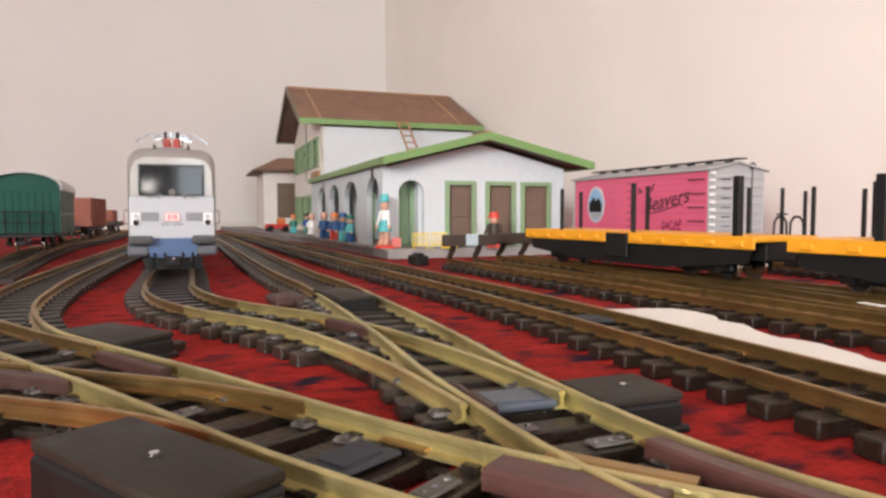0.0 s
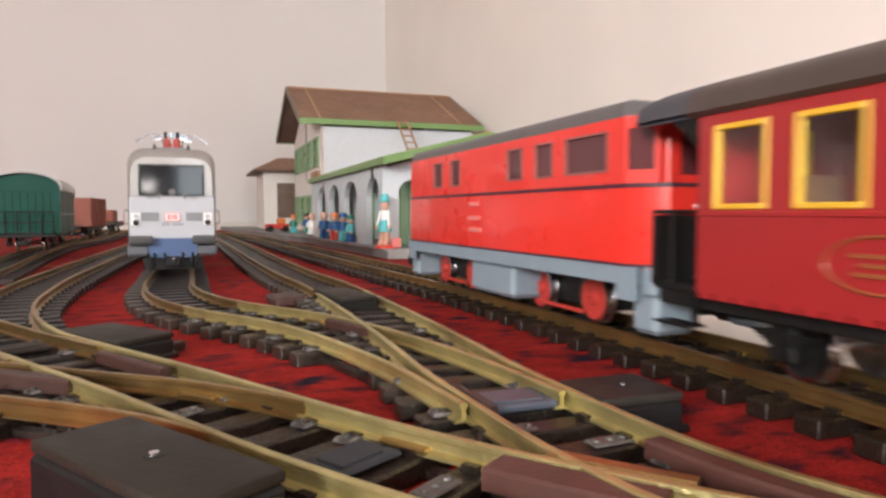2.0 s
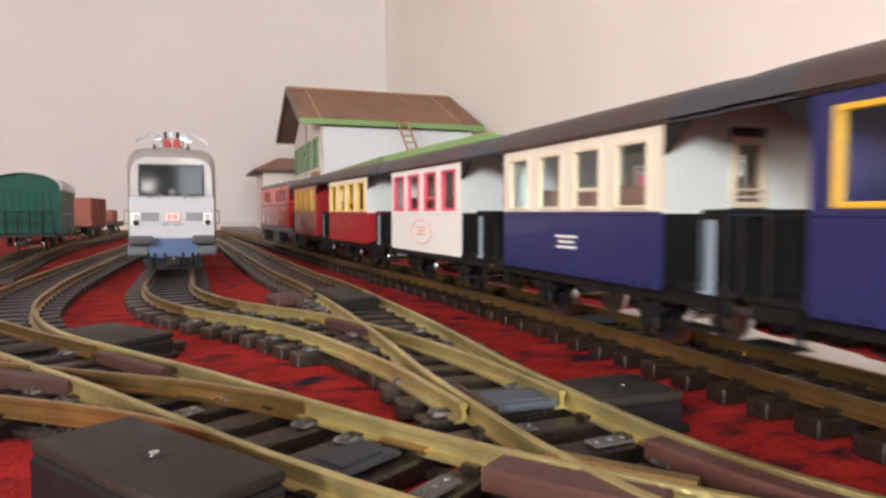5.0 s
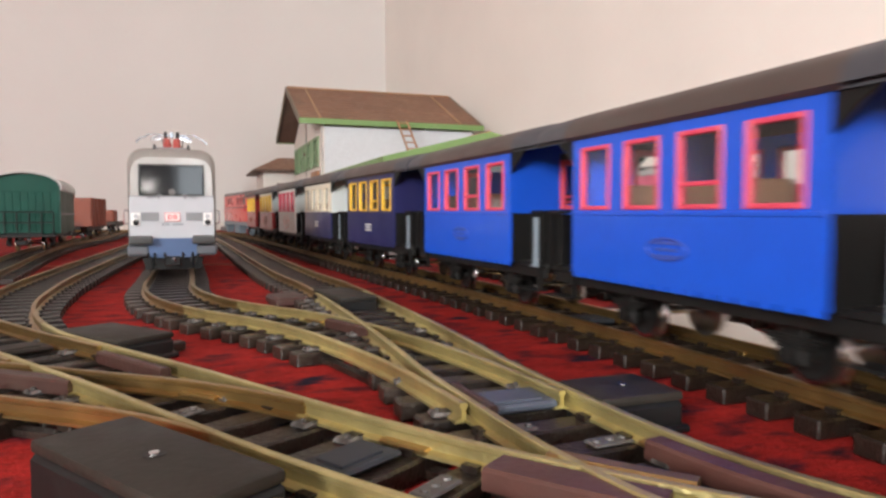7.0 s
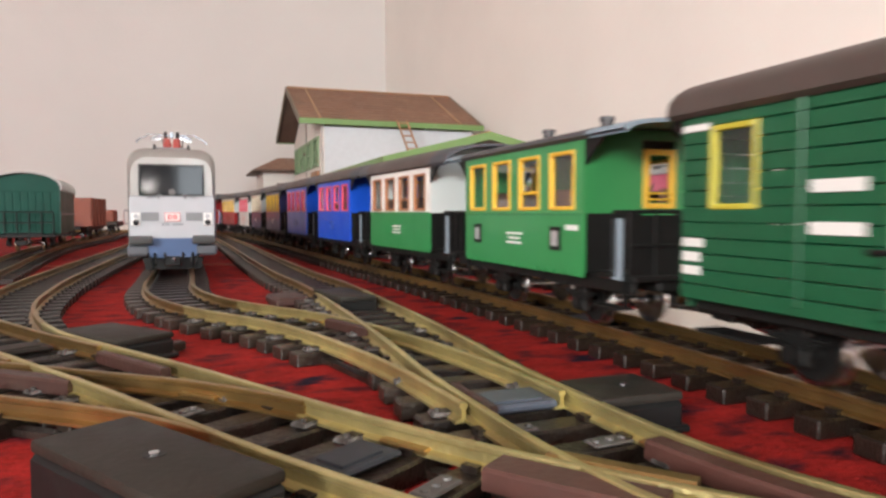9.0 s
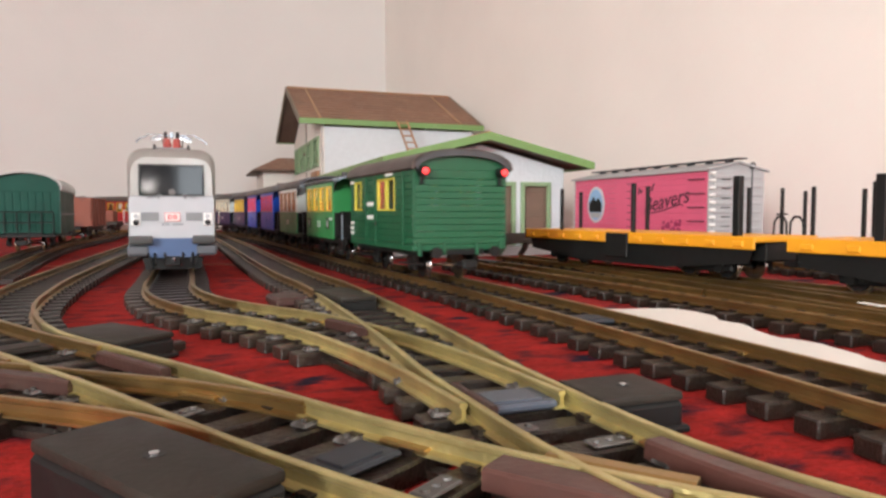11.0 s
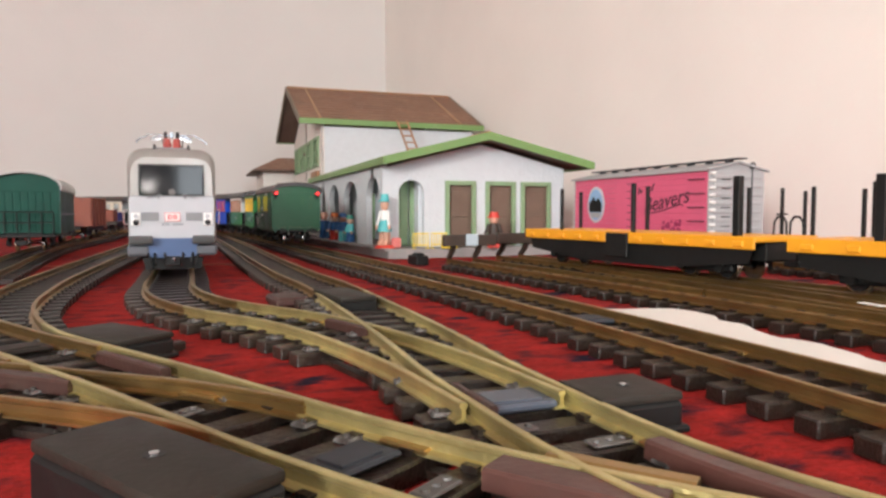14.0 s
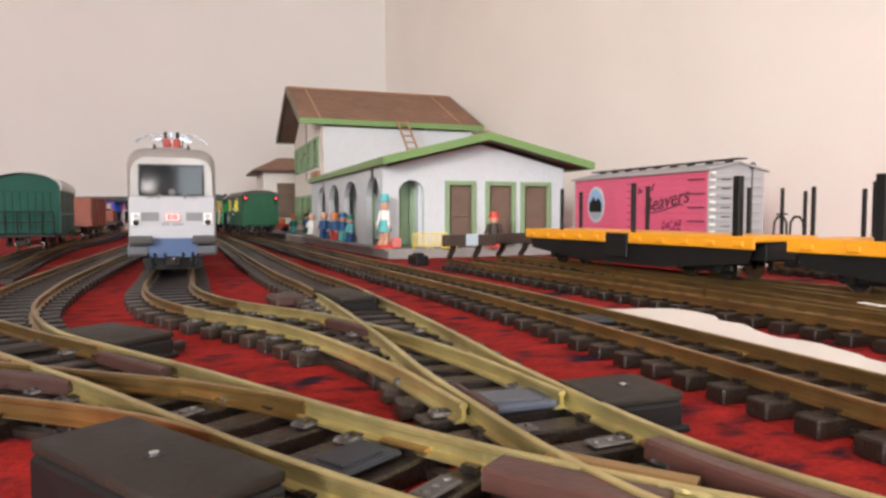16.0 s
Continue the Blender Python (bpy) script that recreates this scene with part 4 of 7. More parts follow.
def baggage_van():
    c = thing("baggage_van", Matrix(), "dark green boarded baggage van with red tail lamps", "toy train van")
    h = 0.118
    green = M_VANGREEN
    wins = [(-0.060, -0.031), (-0.029, 0.0), (0.070, 0.097)]
    for k in (-1, 1):
        n = 12
        dz = (EAVE + 0.004 - BOTTOM) / n
        y0, y1 = sorted((k * HALF, k * (HALF - 0.002)))
        for i in range(n):
            z = BOTTOM - 0.004 + i * dz
            for a, b in ((-h, -0.060), (-0.031, -0.029), (0.0, 0.070), (0.097, h)) if SILL - 0.003 < z < WTOP else ((-h, h),):
                part("side_board", box(bmesh.new(), a, b, y0, y1, z + 0.0004, z + dz - 0.0002, 0.0003), green, c)
        window_frames(c, k, wins, M_VANYELLOW)
        ya, yb = sorted((k * (HALF - 0.004), k * (HALF - 0.0025)))
        for i in range(9):
            part("slat", box(bmesh.new(), -0.027, -0.002, ya, yb, SILL + 0.0025 + i * 0.0037, SILL + 0.0047 + i * 0.0037), M_REDWHEEL, c, "red shutter slat")
        for a in (-0.09, 0.006, 0.045):
            b = box(bmesh.new(), a, a + 0.003, min(k * HALF, k * (HALF + 0.0015)), max(k * HALF, k * (HALF + 0.0015)), BOTTOM, EAVE, 0.0005)
            part("post", b, green, c)
        part("door_handle", box(bmesh.new(), 0.001, 0.015, min(k * HALF, k * (HALF + 0.003)), max(k * HALF, k * (HALF + 0.003)), 0.0625, 0.0645, 0.0005), M_BLACK, c, "black door handle")
        yc, yd = sorted((k * (HALF + 0.0002), k * (HALF + 0.001)))
        for x0, x1, z, hh in ((0.017, 0.041, 0.0855, 0.005), (0.017, 0.041, 0.0690, 0.005), (0.1015, 0.1155, 0.0610, 0.0042), (0.1035, 0.1155, 0.0540, 0.0045), (0.103, 0.1155, 0.0475, 0.0042), (0.0985, 0.1165, 0.1165, 0.0032), (-0.055, -0.03, 0.1205, 0.0035)):
            part("lettering", box(bmesh.new(), x0, x1, yc, yd, z, z + hh), M_WHITE, c, "white unreadable lettering bar")
    for e in (-1, 1):
        arc = roof_arc(HALF - 0.0022, EAVE - 0.001, RTOP - 0.003)
        xa, xb = sorted((e * h, e * (h - 0.002)))
        n = 12
        dz = (EAVE - BOTTOM) / n
        for i in range(n):
            part("end_board", box(bmesh.new(), xa, xb, -(HALF - 0.0021), HALF - 0.0021, BOTTOM - 0.004 + i * dz + 0.0004, BOTTOM - 0.004 + i * dz + dz + 0.0028 * (i == n - 1), 0.0003), green, c)
        part("end_arch", extrude(bmesh.new(), arc, "x", xa, xb), green, c)
        b = bmesh.new()
        for y in (-0.048, 0.048):
            x = e * (h + 0.001)
            rod(b, (x, y, 0.122), (x + e * 0.012, y, 0.122), 0.0058, 12)
            box(b, x - 0.002, x + 0.008, y - 0.002, y + 0.002, 0.108, 0.118, 0.0005)
        part("lamp_housing", b, M_BLACK, c, "black tail lamp housing")
        for y in (-0.048, 0.048):
            b = ball(bmesh.new(), (e * (h + 0.0135), y, 0.122), 0.0038, 0.5, 1, 1, 10)
            part("tail_lamp" if e < 0 else "marker_lamp", b, M_TAILRED if e < 0 else M_DARKGLASS, c, "glowing red tail lamp lens" if e < 0 else "")
        b = bmesh.new()
        for y in (-0.036, 0.036):
            rod(b, (e * h, y, 0.034), (e * (h + 0.014), y, 0.034), 0.0028, 8)
            rod(b, (e * (h + 0.013), y, 0.034), (e * (h + 0.016), y, 0.034), 0.0062, 12)
        part("buffer", b, M_BLACK, c)
        for y in (-0.05, -0.02, 0.02, 0.05):
            part("end_post", box(bmesh.new(), min(e * h, e * (h + 0.002)), max(e * h, e * (h + 0.002)), y - 0.002, y + 0.002, 0.030, 0.046, 0.0005), green, c)
        part("roof_end_rim", extrude(bmesh.new(), roof_arc(HALF + 0.001, EAVE + 0.003, RTOP - 0.001) + [(y * 0.93, z - 0.006) for y, z in reversed(roof_arc(HALF + 0.001, EAVE + 0.003, RTOP - 0.001))], "x", *sorted((e * (h + 0.0005), e * (h + 0.008)))), M_DARKGREY, c, "dark grey rim under the roof end")
    bm = bmesh.new()
    outer = roof_arc(HALF + 0.004, EAVE, RTOP + 0.001)
    extrude(bm, outer + [(y * 0.955, z - 0.0022) for y, z in reversed(outer)], "x", -h - 0.008, h + 0.008)
    part("roof", bm, M_COACHROOF, c, "brown arched van roof")
    part("floor", box(bmesh.new(), -h + 0.002, h - 0.002, -HALF + 0.003, HALF - 0.003, BOTTOM + 0.001, BOTTOM + 0.003), M_WOOD, c)
    for k in (-1, 1):
        for a in (-h + 0.01, h - 0.05):
            part("step", box(bmesh.new(), a, a + 0.04, k * 0.048 - 0.008, k * 0.048 + 0.008, 0.0195, 0.021), M_BLACK, c)
    sets = underframe(c, -h, h, (-0.066, 0.066), M_BLACK)
    return c, sets


LOCO_L = 0.43


def red_loco():
    c = thing("diesel_locomotive", Matrix(), "bright red diesel locomotive with blue-grey underframe", "toy locomotive")
    h, w = LOCO_L / 2, 0.0575
    zb, zs, zt = 0.047, 0.093, 0.1325

    def outline(half, z0, z1, n=5):
        return [(-half, z0), (half, z0), (half, z1 - 0.006)] + [(half - 0.006 + 0.006 * math.cos(a), z1 - 0.006 + 0.006 * math.sin(a)) for a in [math.pi / 2 * i / n for i in range(1, n + 1)]] + [(-half + 0.006 - 0.006 * math.sin(a), z1 - 0.006 + 0.006 * math.cos(a)) for a in [math.pi / 2 * i / n for i in range(0, n + 1)]]
    # lower body with rounded ends in plan
    corner = [(0, 0.015), (0.004, 0.011), (0.018, 0.001), (0.022, 0)]
    nose = [(-h + a, -w + b) for a, b in corner] + [(h - a, -w + b) for a, b in reversed(corner)] + [(h - a, w - b) for a, b in corner] + [(-h + a, w - b) for a, b in reversed(corner)]
    body = part("body", extrude(bmesh.new(), nose, "z", zb, zs), M_RED, c, "bright red lower body")
    up = [(x * 0.985, y * 0.992) for x, y in nose]
    wins = [(-0.1765, -0.129), (-0.112, -0.088), (-0.068, -0.043), (0.052, 0.075), (0.097, 0.121)]
    zw0, zw1 = 0.102, 0.1255
    bm = bmesh.new()
    xs = [-h + 0.022] + [q for a in wins for q in a] + [h - 0.022]
    for k in (-1, 1):
        y0, y1 = sorted((k * w * 0.992, k * (w - 0.004)))
        for a, b in zip(xs[::2], xs[1::2]):
            box(bm, a, b, y0, y1, zs, zt)
        for a, b in wins:
            box(bm, a, b, y0, y1, zs, zw0)
            box(bm, a, b, y0, y1, zw1, zt)
    bmesh.ops.remove_doubles(bm, verts=bm.verts, dist=0.00002)
    part("side_upper", bm, M_RED, c, "red upper side with window openings")
    for k in (-1, 1):
        for a, b in wins:
            f = bmesh.new()
            y0, y1 = sorted((k * (w + 0.0004), k * (w - 0.003)))
            t = 0.0008
            box(f, a - 0.0005, a + t, y0, y1, zw0, zw1)
            box(f, b - t, b + 0.0005, y0, y1, zw0, zw1)
            box(f, a + t, b - t, y0, y1, zw1 - t, zw1 + 0.0005)
            box(f, a + t, b - t, y0, y1, zw0 - 0.0005, zw0 + t)
            fr = part("window", f, M_WINRIM, c, "dull red-grey window rim")
            part("pane", box(bmesh.new(), a + t, b - t, min(k * (w - 0.002), k * (w - 0.0025)), max(k * (w - 0.002), k * (w - 0.0025)), zw0 + t, zw1 - t), M_LOCOPANE, fr, "dark window pane")
    for e in (-1, 1):
        # cab front: posts, header, panes
        bm = bmesh.new()
        for k in (-1, 1):
            q = [(e * (h - 0.022), k * w * 0.992), (e * (h - 0.006), k * (w - 0.0125)), (e * (h - 0.010), k * (w - 0.0165)), (e * (h - 0.024), k * (w - 0.004))]
            for z0, z1 in ((zs, zw0), (zw1, zt)):
                extrude(bm, q, "z", z0, z1)
            pq = [(q[0][0] * 0.9 + q[1][0] * 0.1, q[0][1] * 0.9 + q[1][1] * 0.1), (q[0][0] * 0.15 + q[1][0] * 0.85, q[0][1] * 0.15 + q[1][1] * 0.85)]
            extrude(bm, [q[0], pq[0], (pq[0][0] - e * 0.003, pq[0][1] - k * 0.003), q[3]], "z", zw0, zw1)
            extrude(bm, [pq[1], q[1], q[2], (pq[1][0] - e * 0.003, pq[1][1] - k * 0.003)], "z", zw0, zw1)
            dx, dy = -e * 0.0015, -k * 0.0015
            part("corner_window", extrude(bmesh.new(), [(pq[0][0] + dx, pq[0][1] + dy), (pq[1][0] + dx, pq[1][1] + dy), (pq[1][0] + 2 * dx, pq[1][1] + 2 * dy), (pq[0][0] + 2 * dx, pq[0][1] + 2 * dy)], "z", zw0, zw1), M_LOCOPANE, c, "narrow corner cab window")
        for y in (-w + 0.022, 0.0, w - 0.022):
            box(bm, e * (h - 0.009) - 0.004, e * (h - 0.009) + 0.004, y - 0.005, y + 0.005, zs, zt, 0.001)
        box(bm, e * (h - 0.009) - 0.004, e * (h - 0.009) + 0.004, -w + 0.018, w - 0.018, zt - 0.009, zt - 0.0005)
        box(bm, e * (h - 0.009) - 0.004, e * (h - 0.009) + 0.004, -w + 0.018, w - 0.018, zs, zs + 0.006)
        part("cab_front", bm, M_RED, c)
        for y in (-0.0175, 0.0175):
            x = e * (h - 0.0085)
            part("windscreen", box(bmesh.new(), x - 0.001, x + 0.001, y - 0.0125, y + 0.0125, zs + 0.006, zt - 0.009), M_LOCOPANE, c, "dark cab windscreen")
        for y, z, r in ((-0.027, 0.062, 0.0055), (0.027, 0.062, 0.0055), (0, 0.126, 0.0045)):
            part("headlight", rod(bmesh.new(), (e * (h - 0.006), y, z), (e * (h + 0.003), y, z), r, 14), M_GREYPAINT, c, "round grey headlight")
        b = box(bmesh.new(), e * h - 0.001, e * h + 0.001, -0.026, 0.026, 0.0795, 0.083, 0.0006)
        part("front_emblem", b, M_CHROME, c, "winged chrome strip emblem")
        # corner lights strip, buffer beam, plough
        b = bmesh.new()
        box(b, e * (h - 0.006) - 0.006, e * (h - 0.006) + 0.006, -w + 0.004, w - 0.004, 0.030, zb - 0.0002, 0.002)
        for k in (-1, 1):
            box(b, e * (h - 0.013) - 0.011, e * (h - 0.013) + 0.011, k * (w - 0.022) - 0.014, k * (w - 0.022) + 0.014, 0.008, 0.034, 0.003)
        part("end_step", b, M_LOCOGREY, c, "blue-grey end step and plough")
        b = bmesh.new()
        box(b, e * (h + 0.006) - 0.010, e * (h + 0.006) + 0.010, -0.005, 0.005, 0.018, 0.024, 0.001)
        part("coupler", b, M_BLACK, c)
    # dark moulding line, grey sole bar with arches
    sx = [(x * 1.003, y * 1.012) for x, y in nose]
    part("moulding", extrude(bmesh.new(), sx, "z", zs - 0.0012, zs + 0.0012), M_PRINT, c, "dark moulding strip")
    part("lower_moulding", extrude(bmesh.new(), [(x * 1.002, y * 1.006) for x, y in nose], "z", zb - 0.0004, zb + 0.0012), M_PRINT, c)
    bm = bmesh.new()
    for k in (-1, 1):
        y0, y1 = sorted((k * (w - 0.0005), k * (w - 0.004)))
        box(bm, -h + 0.012, h - 0.012, y0, y1, 0.036, zb - 0.0005)
        for a in (-h + 0.012, h - 0.030):
            box(bm, a, a + 0.018, y0 + 0.0004, y1 - 0.0004, 0.027, 0.036)
    part("sole_bar", bm, M_LOCOGREY, c, "blue-grey sole bar")
    part("fuel_tank", box(bmesh.new(), -0.042, 0.040, -w + 0.006, w - 0.006, 0.009, 0.0355, 0.003), M_LOCOGREY, c, "blue-grey fuel tank box")
    # roof
    bm = extrude(bmesh.new(), outline(w - 0.001, zt - 0.002, zt + 0.010), "x", -h + 0.024, h - 0.024)
    part("roof", bm, M_ROOFGREY, c, "grey roof with raised vents")
    part("roof_end_rim", extrude(bmesh.new(), [(x * 0.97, y * 0.985) for x, y in nose], "z", zt - 0.0025, zt + 0.002), M_ROOFGREY, c)
    b = bmesh.new()
    box(b, -0.145, -0.05, -0.026, 0.026, zt + 0.0095, zt + 0.0145, 0.002)
    box(b, -0.03, 0.035, -0.030, 0.030, zt + 0.0095, zt + 0.0135, 0.002)
    box(b, 0.06, 0.10, -0.020, 0.020, zt + 0.0095, zt + 0.013, 0.002)
    rod(b, (-0.165, 0.02, zt + 0.012), (-0.142, 0.02, zt + 0.013), 0.0025, 8)
    part("roof_vent", b, M_DARKGREY, c, "dark grey roof vents")
    for k in (-1, 1):
        y0, y1 = sorted((k * (w + 0.0002), k * (w + 0.0009)))
        for i, z in enumerate((0.083, 0.071, 0.061)):
            part("lettering", box(bmesh.new(), 0.009 - 0.002 * i, 0.030 + 0.002 * (i % 2), y0, y1, z, z + 0.0035), M_PALERED, c, "pale unreadable lettering bar")
    # bogies
    sets = []
    for bx in (-0.079, 0.131):
        b = bmesh.new()
        box(b, bx - 0.045, bx + 0.045, -0.018, 0.018, 0.008, 0.036, 0.002)
        bg = part("bogie", b, M_BLACK, c, "black bogie block")
        for k in (-1, 1):
            part("side_rod", box(bmesh.new(), bx - 0.034, bx + 0.034, k * 0.0315 - 0.001, k * 0.0315 + 0.001, 0.0065, 0.0095, 0.0005), M_REDWHEEL, bg, "red side rod")
        for dx in (-0.0375, 0.0375):
            sets.append(wheelset(c, bx + dx, 0.0175, M_REDWHEEL))
    part("frame_core", box(bmesh.new(), -h + 0.02, h - 0.02, -0.03, 0.03, 0.033, zb - 0.001), M_BLACK, c)
    return c, sets


M_COACHRED = mat("coach_red", (0.36, 0.022, 0.024), 0.35, 0, 0.06, 50, coat=0.2)
M_COACHCREAM = mat("coach_cream", (0.8, 0.74, 0.62), 0.4, 0, 0.03, 50)
M_COACHWHITE = mat("coach_white", (0.82, 0.8, 0.77), 0.4, 0, 0.03, 50)
# white end walls with the bluish daylight on them mixed into the colour
M_ENDWHITE_LIT = mat("coach_end_white_cool_lit", (0.74, 0.82, 0.82), 0.45, 0, 0.03, 50)
M_NAVY = mat("coach_navy", (0.022, 0.025, 0.11), 0.35, 0, 0.06, 50, coat=0.2)
M_COACHBLUE = mat("coach_blue", (0.008, 0.095, 0.68), 0.35, 0, 0.06, 50, coat=0.2)
M_COACHGREEN = mat("coach_green", (0.04, 0.27, 0.085), 0.35, 0, 0.06, 50, coat=0.2)
M_VANGREEN = mat("van_green", (0.011, 0.098, 0.042), 0.4, 0, 0.1, 50)
M_VANYELLOW = mat("van_window_yellow", (0.52, 0.47, 0.05), 0.4, 0, 0.05, 50)
M_COACHYELLOW = mat("window_yellow", (0.78, 0.47, 0.04), 0.4, 0, 0.05, 50)
M_COACHPINK = mat("window_red", (0.7, 0.07, 0.13), 0.4, 0, 0.05, 50)
M_FRAMECREAM = mat("window_cream", (0.75, 0.66, 0.5), 0.4, 0, 0.05, 50)
M_BROWNFRAME = mat("window_brown", (0.4, 0.16, 0.07), 0.4, 0, 0.05, 50)
M_BENCH = mat("bench_brown", (0.2, 0.1, 0.06), 0.5, 0, 0.1, 50)
M_WINRIM = mat("dull_red_rim", (0.34, 0.12, 0.11), 0.45, 0, 0.1, 50)
M_LOCOPANE = mat("dark_pane", (0.11, 0.03, 0.035), 0.12, 0, 0.1, 30, spec=0.6)
M_FADEDRED = mat("faded_red_print", (0.78, 0.42, 0.37), 0.45, 0, 0.05, 50)
M_PALERED = mat("pale_red_print", (0.75, 0.22, 0.2), 0.45, 0, 0.05, 50)


M_DARKGOLD = mat("dull_gold_print", (0.30, 0.085, 0.03), 0.45, 0, 0.1, 60)


M_BLUEPRINT = mat("dull_violet_print", (0.045, 0.085, 0.42), 0.45, 0, 0.1, 60)


def build_train():
    """The passing train, front to rear: (thing, wheelsets, front's distance behind the locomotive's nose to the car's centre)."""
    cars = []
    lo, se = red_loco()
    cars.append((lo, se, LOCO_L / 2))
    first, pitch = 0.475, 0.286
    specs = [("all-red coach with yellow window frames", M_COACHRED, M_COACHRED, M_COACHYELLOW, M_COACHRED, M_COACHROOF, False, M_DARKGOLD),
             ("cream-over-red coach with yellow window frames", M_COACHRED, M_COACHCREAM, M_COACHYELLOW, M_ENDWHITE_LIT, M_COACHROOF, False, M_DARKGOLD),
             ("white coach with red window frames and oval emblem", M_COACHWHITE, M_COACHWHITE, M_COACHPINK, M_ENDWHITE_LIT, M_COACHROOF, False, M_FADEDRED),
             ("cream-over-navy coach with cream window frames", M_NAVY, M_COACHCREAM, M_FRAMECREAM, M_ENDWHITE_LIT, M_COACHROOF, False, M_WHITE),
             ("navy blue coach with yellow window frames", M_NAVY, M_NAVY, M_COACHYELLOW, M_NAVY, M_COACHROOF, False, M_WHITE),
             ("bright blue coach with red window frames", M_COACHBLUE, M_COACHBLUE, M_COACHPINK, M_COACHBLUE, M_COACHROOF, False, M_BLUEPRINT),
             ("bright blue coach with red window frames", M_COACHBLUE, M_COACHBLUE, M_COACHPINK, M_COACHBLUE, M_COACHROOF, False, M_BLUEPRINT),
             ("white-over-green coach with brown window frames", M_COACHGREEN, M_COACHWHITE, M_BROWNFRAME, M_ENDWHITE_LIT, M_COACHROOF, False, M_WHITE),
             ("green coach with yellow window frames and roof vents", M_COACHGREEN, M_COACHGREEN, M_COACHYELLOW, M_COACHGREEN, M_DARKGREY, True, M_WHITE)]
    for i, (label, *rest) in enumerate(specs):
        c, se = coach(label, *rest)
        for k in (-1, 1):
            if i == 2:
                ring_bars(c, k, 0, 0.0575, 0.028, 0.0125, M_FADEDRED)
            elif i in (0, 1, 5, 6):
                ring_bars(c, k, 0, 0.0585, 0.024 if i < 2 else 0.016, 0.0105 if i < 2 else 0.0055, M_DARKGOLD if i < 2 else M_BLUEPRINT)
        cars.append((c, se, first + pitch * i + COACH_L / 2))
    v, se = baggage_van()
    cars.append((v, se, 3.05 + 0.118))
    return cars


# nose of the train along its track, in metres, against seconds
NOSE_T = [-1.5, 0, 2.5, 4.1, 6.3, 7.8, 9.1, 11.3, 16.0, 17.5]
NOSE_S = [3.66, 4.19, 5.078, 5.648, 6.46, 7.05, 7.53, 8.25, 9.685, 10.145]


def nose(t):
    return float(np.mean([np.interp(t + k, NOSE_T, NOSE_S) for k in np.linspace(-0.7, 0.7, 15)]))


def motions():
    for car, sets, back in TRAIN:
        rows = []
        for i in range(65):
            t = i * 0.25
            s = nose(t) - back
            a, b = W_TRAIN.at(s - 0.06), W_TRAIN.at(s + 0.06)
            d = b - a
            m = (a + b) / 2
            rows.append((t, pose(m.x, m.y, RZ, 0, 0, math.degrees(math.atan2(d.y, d.x)))))
        walk(car, rows)
        for ws in sets:
            x, r = ws.matrix_basis.translation.x, ws.matrix_basis.translation.z
            walk(ws, [(k / 15, pose(x, 0, r, 0, math.degrees((nose(k / 15) - nose(0)) / r), 0)) for k in range(241)])



def on_way(way, s, z=RZ, back=False):
    """Pose of a vehicle whose x axis runs along the track at s."""
    p, d = way.at(s), way.along(s, 0.05)
    return pose(p.x, p.y, z, 0, 0, math.degrees(math.atan2(d.y, d.x)) + (180 if back else 0))


# ---------- turnout fittings ----------
def switch_motor(x, y, ang, lx, ly, label, z=0.0245, screw=True):
    t = thing("switch_motor", pose(x, y, 0, 0, 0, ang), label, "switch motor", "point motors of the turnouts")
    b = box(bmesh.new(), -lx / 2, lx / 2, -ly / 2, ly / 2, 0.0008, z - 0.004, 0.002)
    box(b, -lx / 2 - 0.002, lx / 2 + 0.002, -ly / 2 - 0.002, ly / 2 + 0.002, 0.0008, 0.004, 0.001)
    part("housing", b, M_BLACK, t)
    part("lid", box(bmesh.new(), -lx / 2 + 0.0004, lx / 2 - 0.0004, -ly / 2 + 0.0004, ly / 2 - 0.0004, z - 0.0042, z, 0.0016, seg=2), M_BLACKBOX, t, "dusty black lid")
    if screw:
        b = rod(bmesh.new(), (0.002, 0.0, z - 0.0005), (0.002, 0.0, z + 0.0007), 0.0016, 12)
        part("screw", b, M_STEEL, t, "shiny steel screw")
        b = rod(bmesh.new(), (0.002, 0.0, z - 0.0006), (0.002, 0.0, z + 0.0002), 0.0034, 14)
        part("screw_recess", b, M_BLACK, t)
    for k in (-1, 1):
        b = box(bmesh.new(), k * lx * 0.3 - 0.004, k * lx * 0.3 + 0.004, ly / 2 - 0.001, ly / 2 + 0.016, 0.001, 0.0075, 0.001)
        part("mounting_lug", b, M_SLEEPER, t)
    return t


def guard(way, off, a, b, width, z0, z1, material, label, name="guard_rail"):
    s0, s1 = sorted((way.near(*a), way.near(*b)))
    n = 10
    ss = [s0 + (s1 - s0) * i / n for i in range(n + 1)]
    bm = bmesh.new()
    w = width / 2
    prof = [(-w, z0), (w, z0), (w, z1 - 0.001), (w - 0.001, z1), (-w + 0.001, z1), (-w, z1 - 0.001)]
    sweep(bm, [way.at(s) + way.side(s) * off for s in ss], [way.side(s) for s in ss], prof)
    return solid(name, bm, material, label, "turnout part", group="fittings of the turnouts")


def tie_plate(way, at, lx, ly, z, material, label, off=0.0):
    s = way.near(*at)
    m = on_way(way, s, 0.0) @ pose(0, -off, 0)
    b = box(bmesh.new(), -lx / 2, lx / 2, -ly / 2, ly / 2, 0.0094, z, 0.0012)
    box(b, -lx / 2 + 0.004, lx / 2 - 0.004, -ly / 2 + 0.006, ly / 2 - 0.006, z - 0.0004, z + 0.0008, 0.0004)
    return solid("throw_bar_plate", b, material, label, "turnout part", m, "fittings of the turnouts")


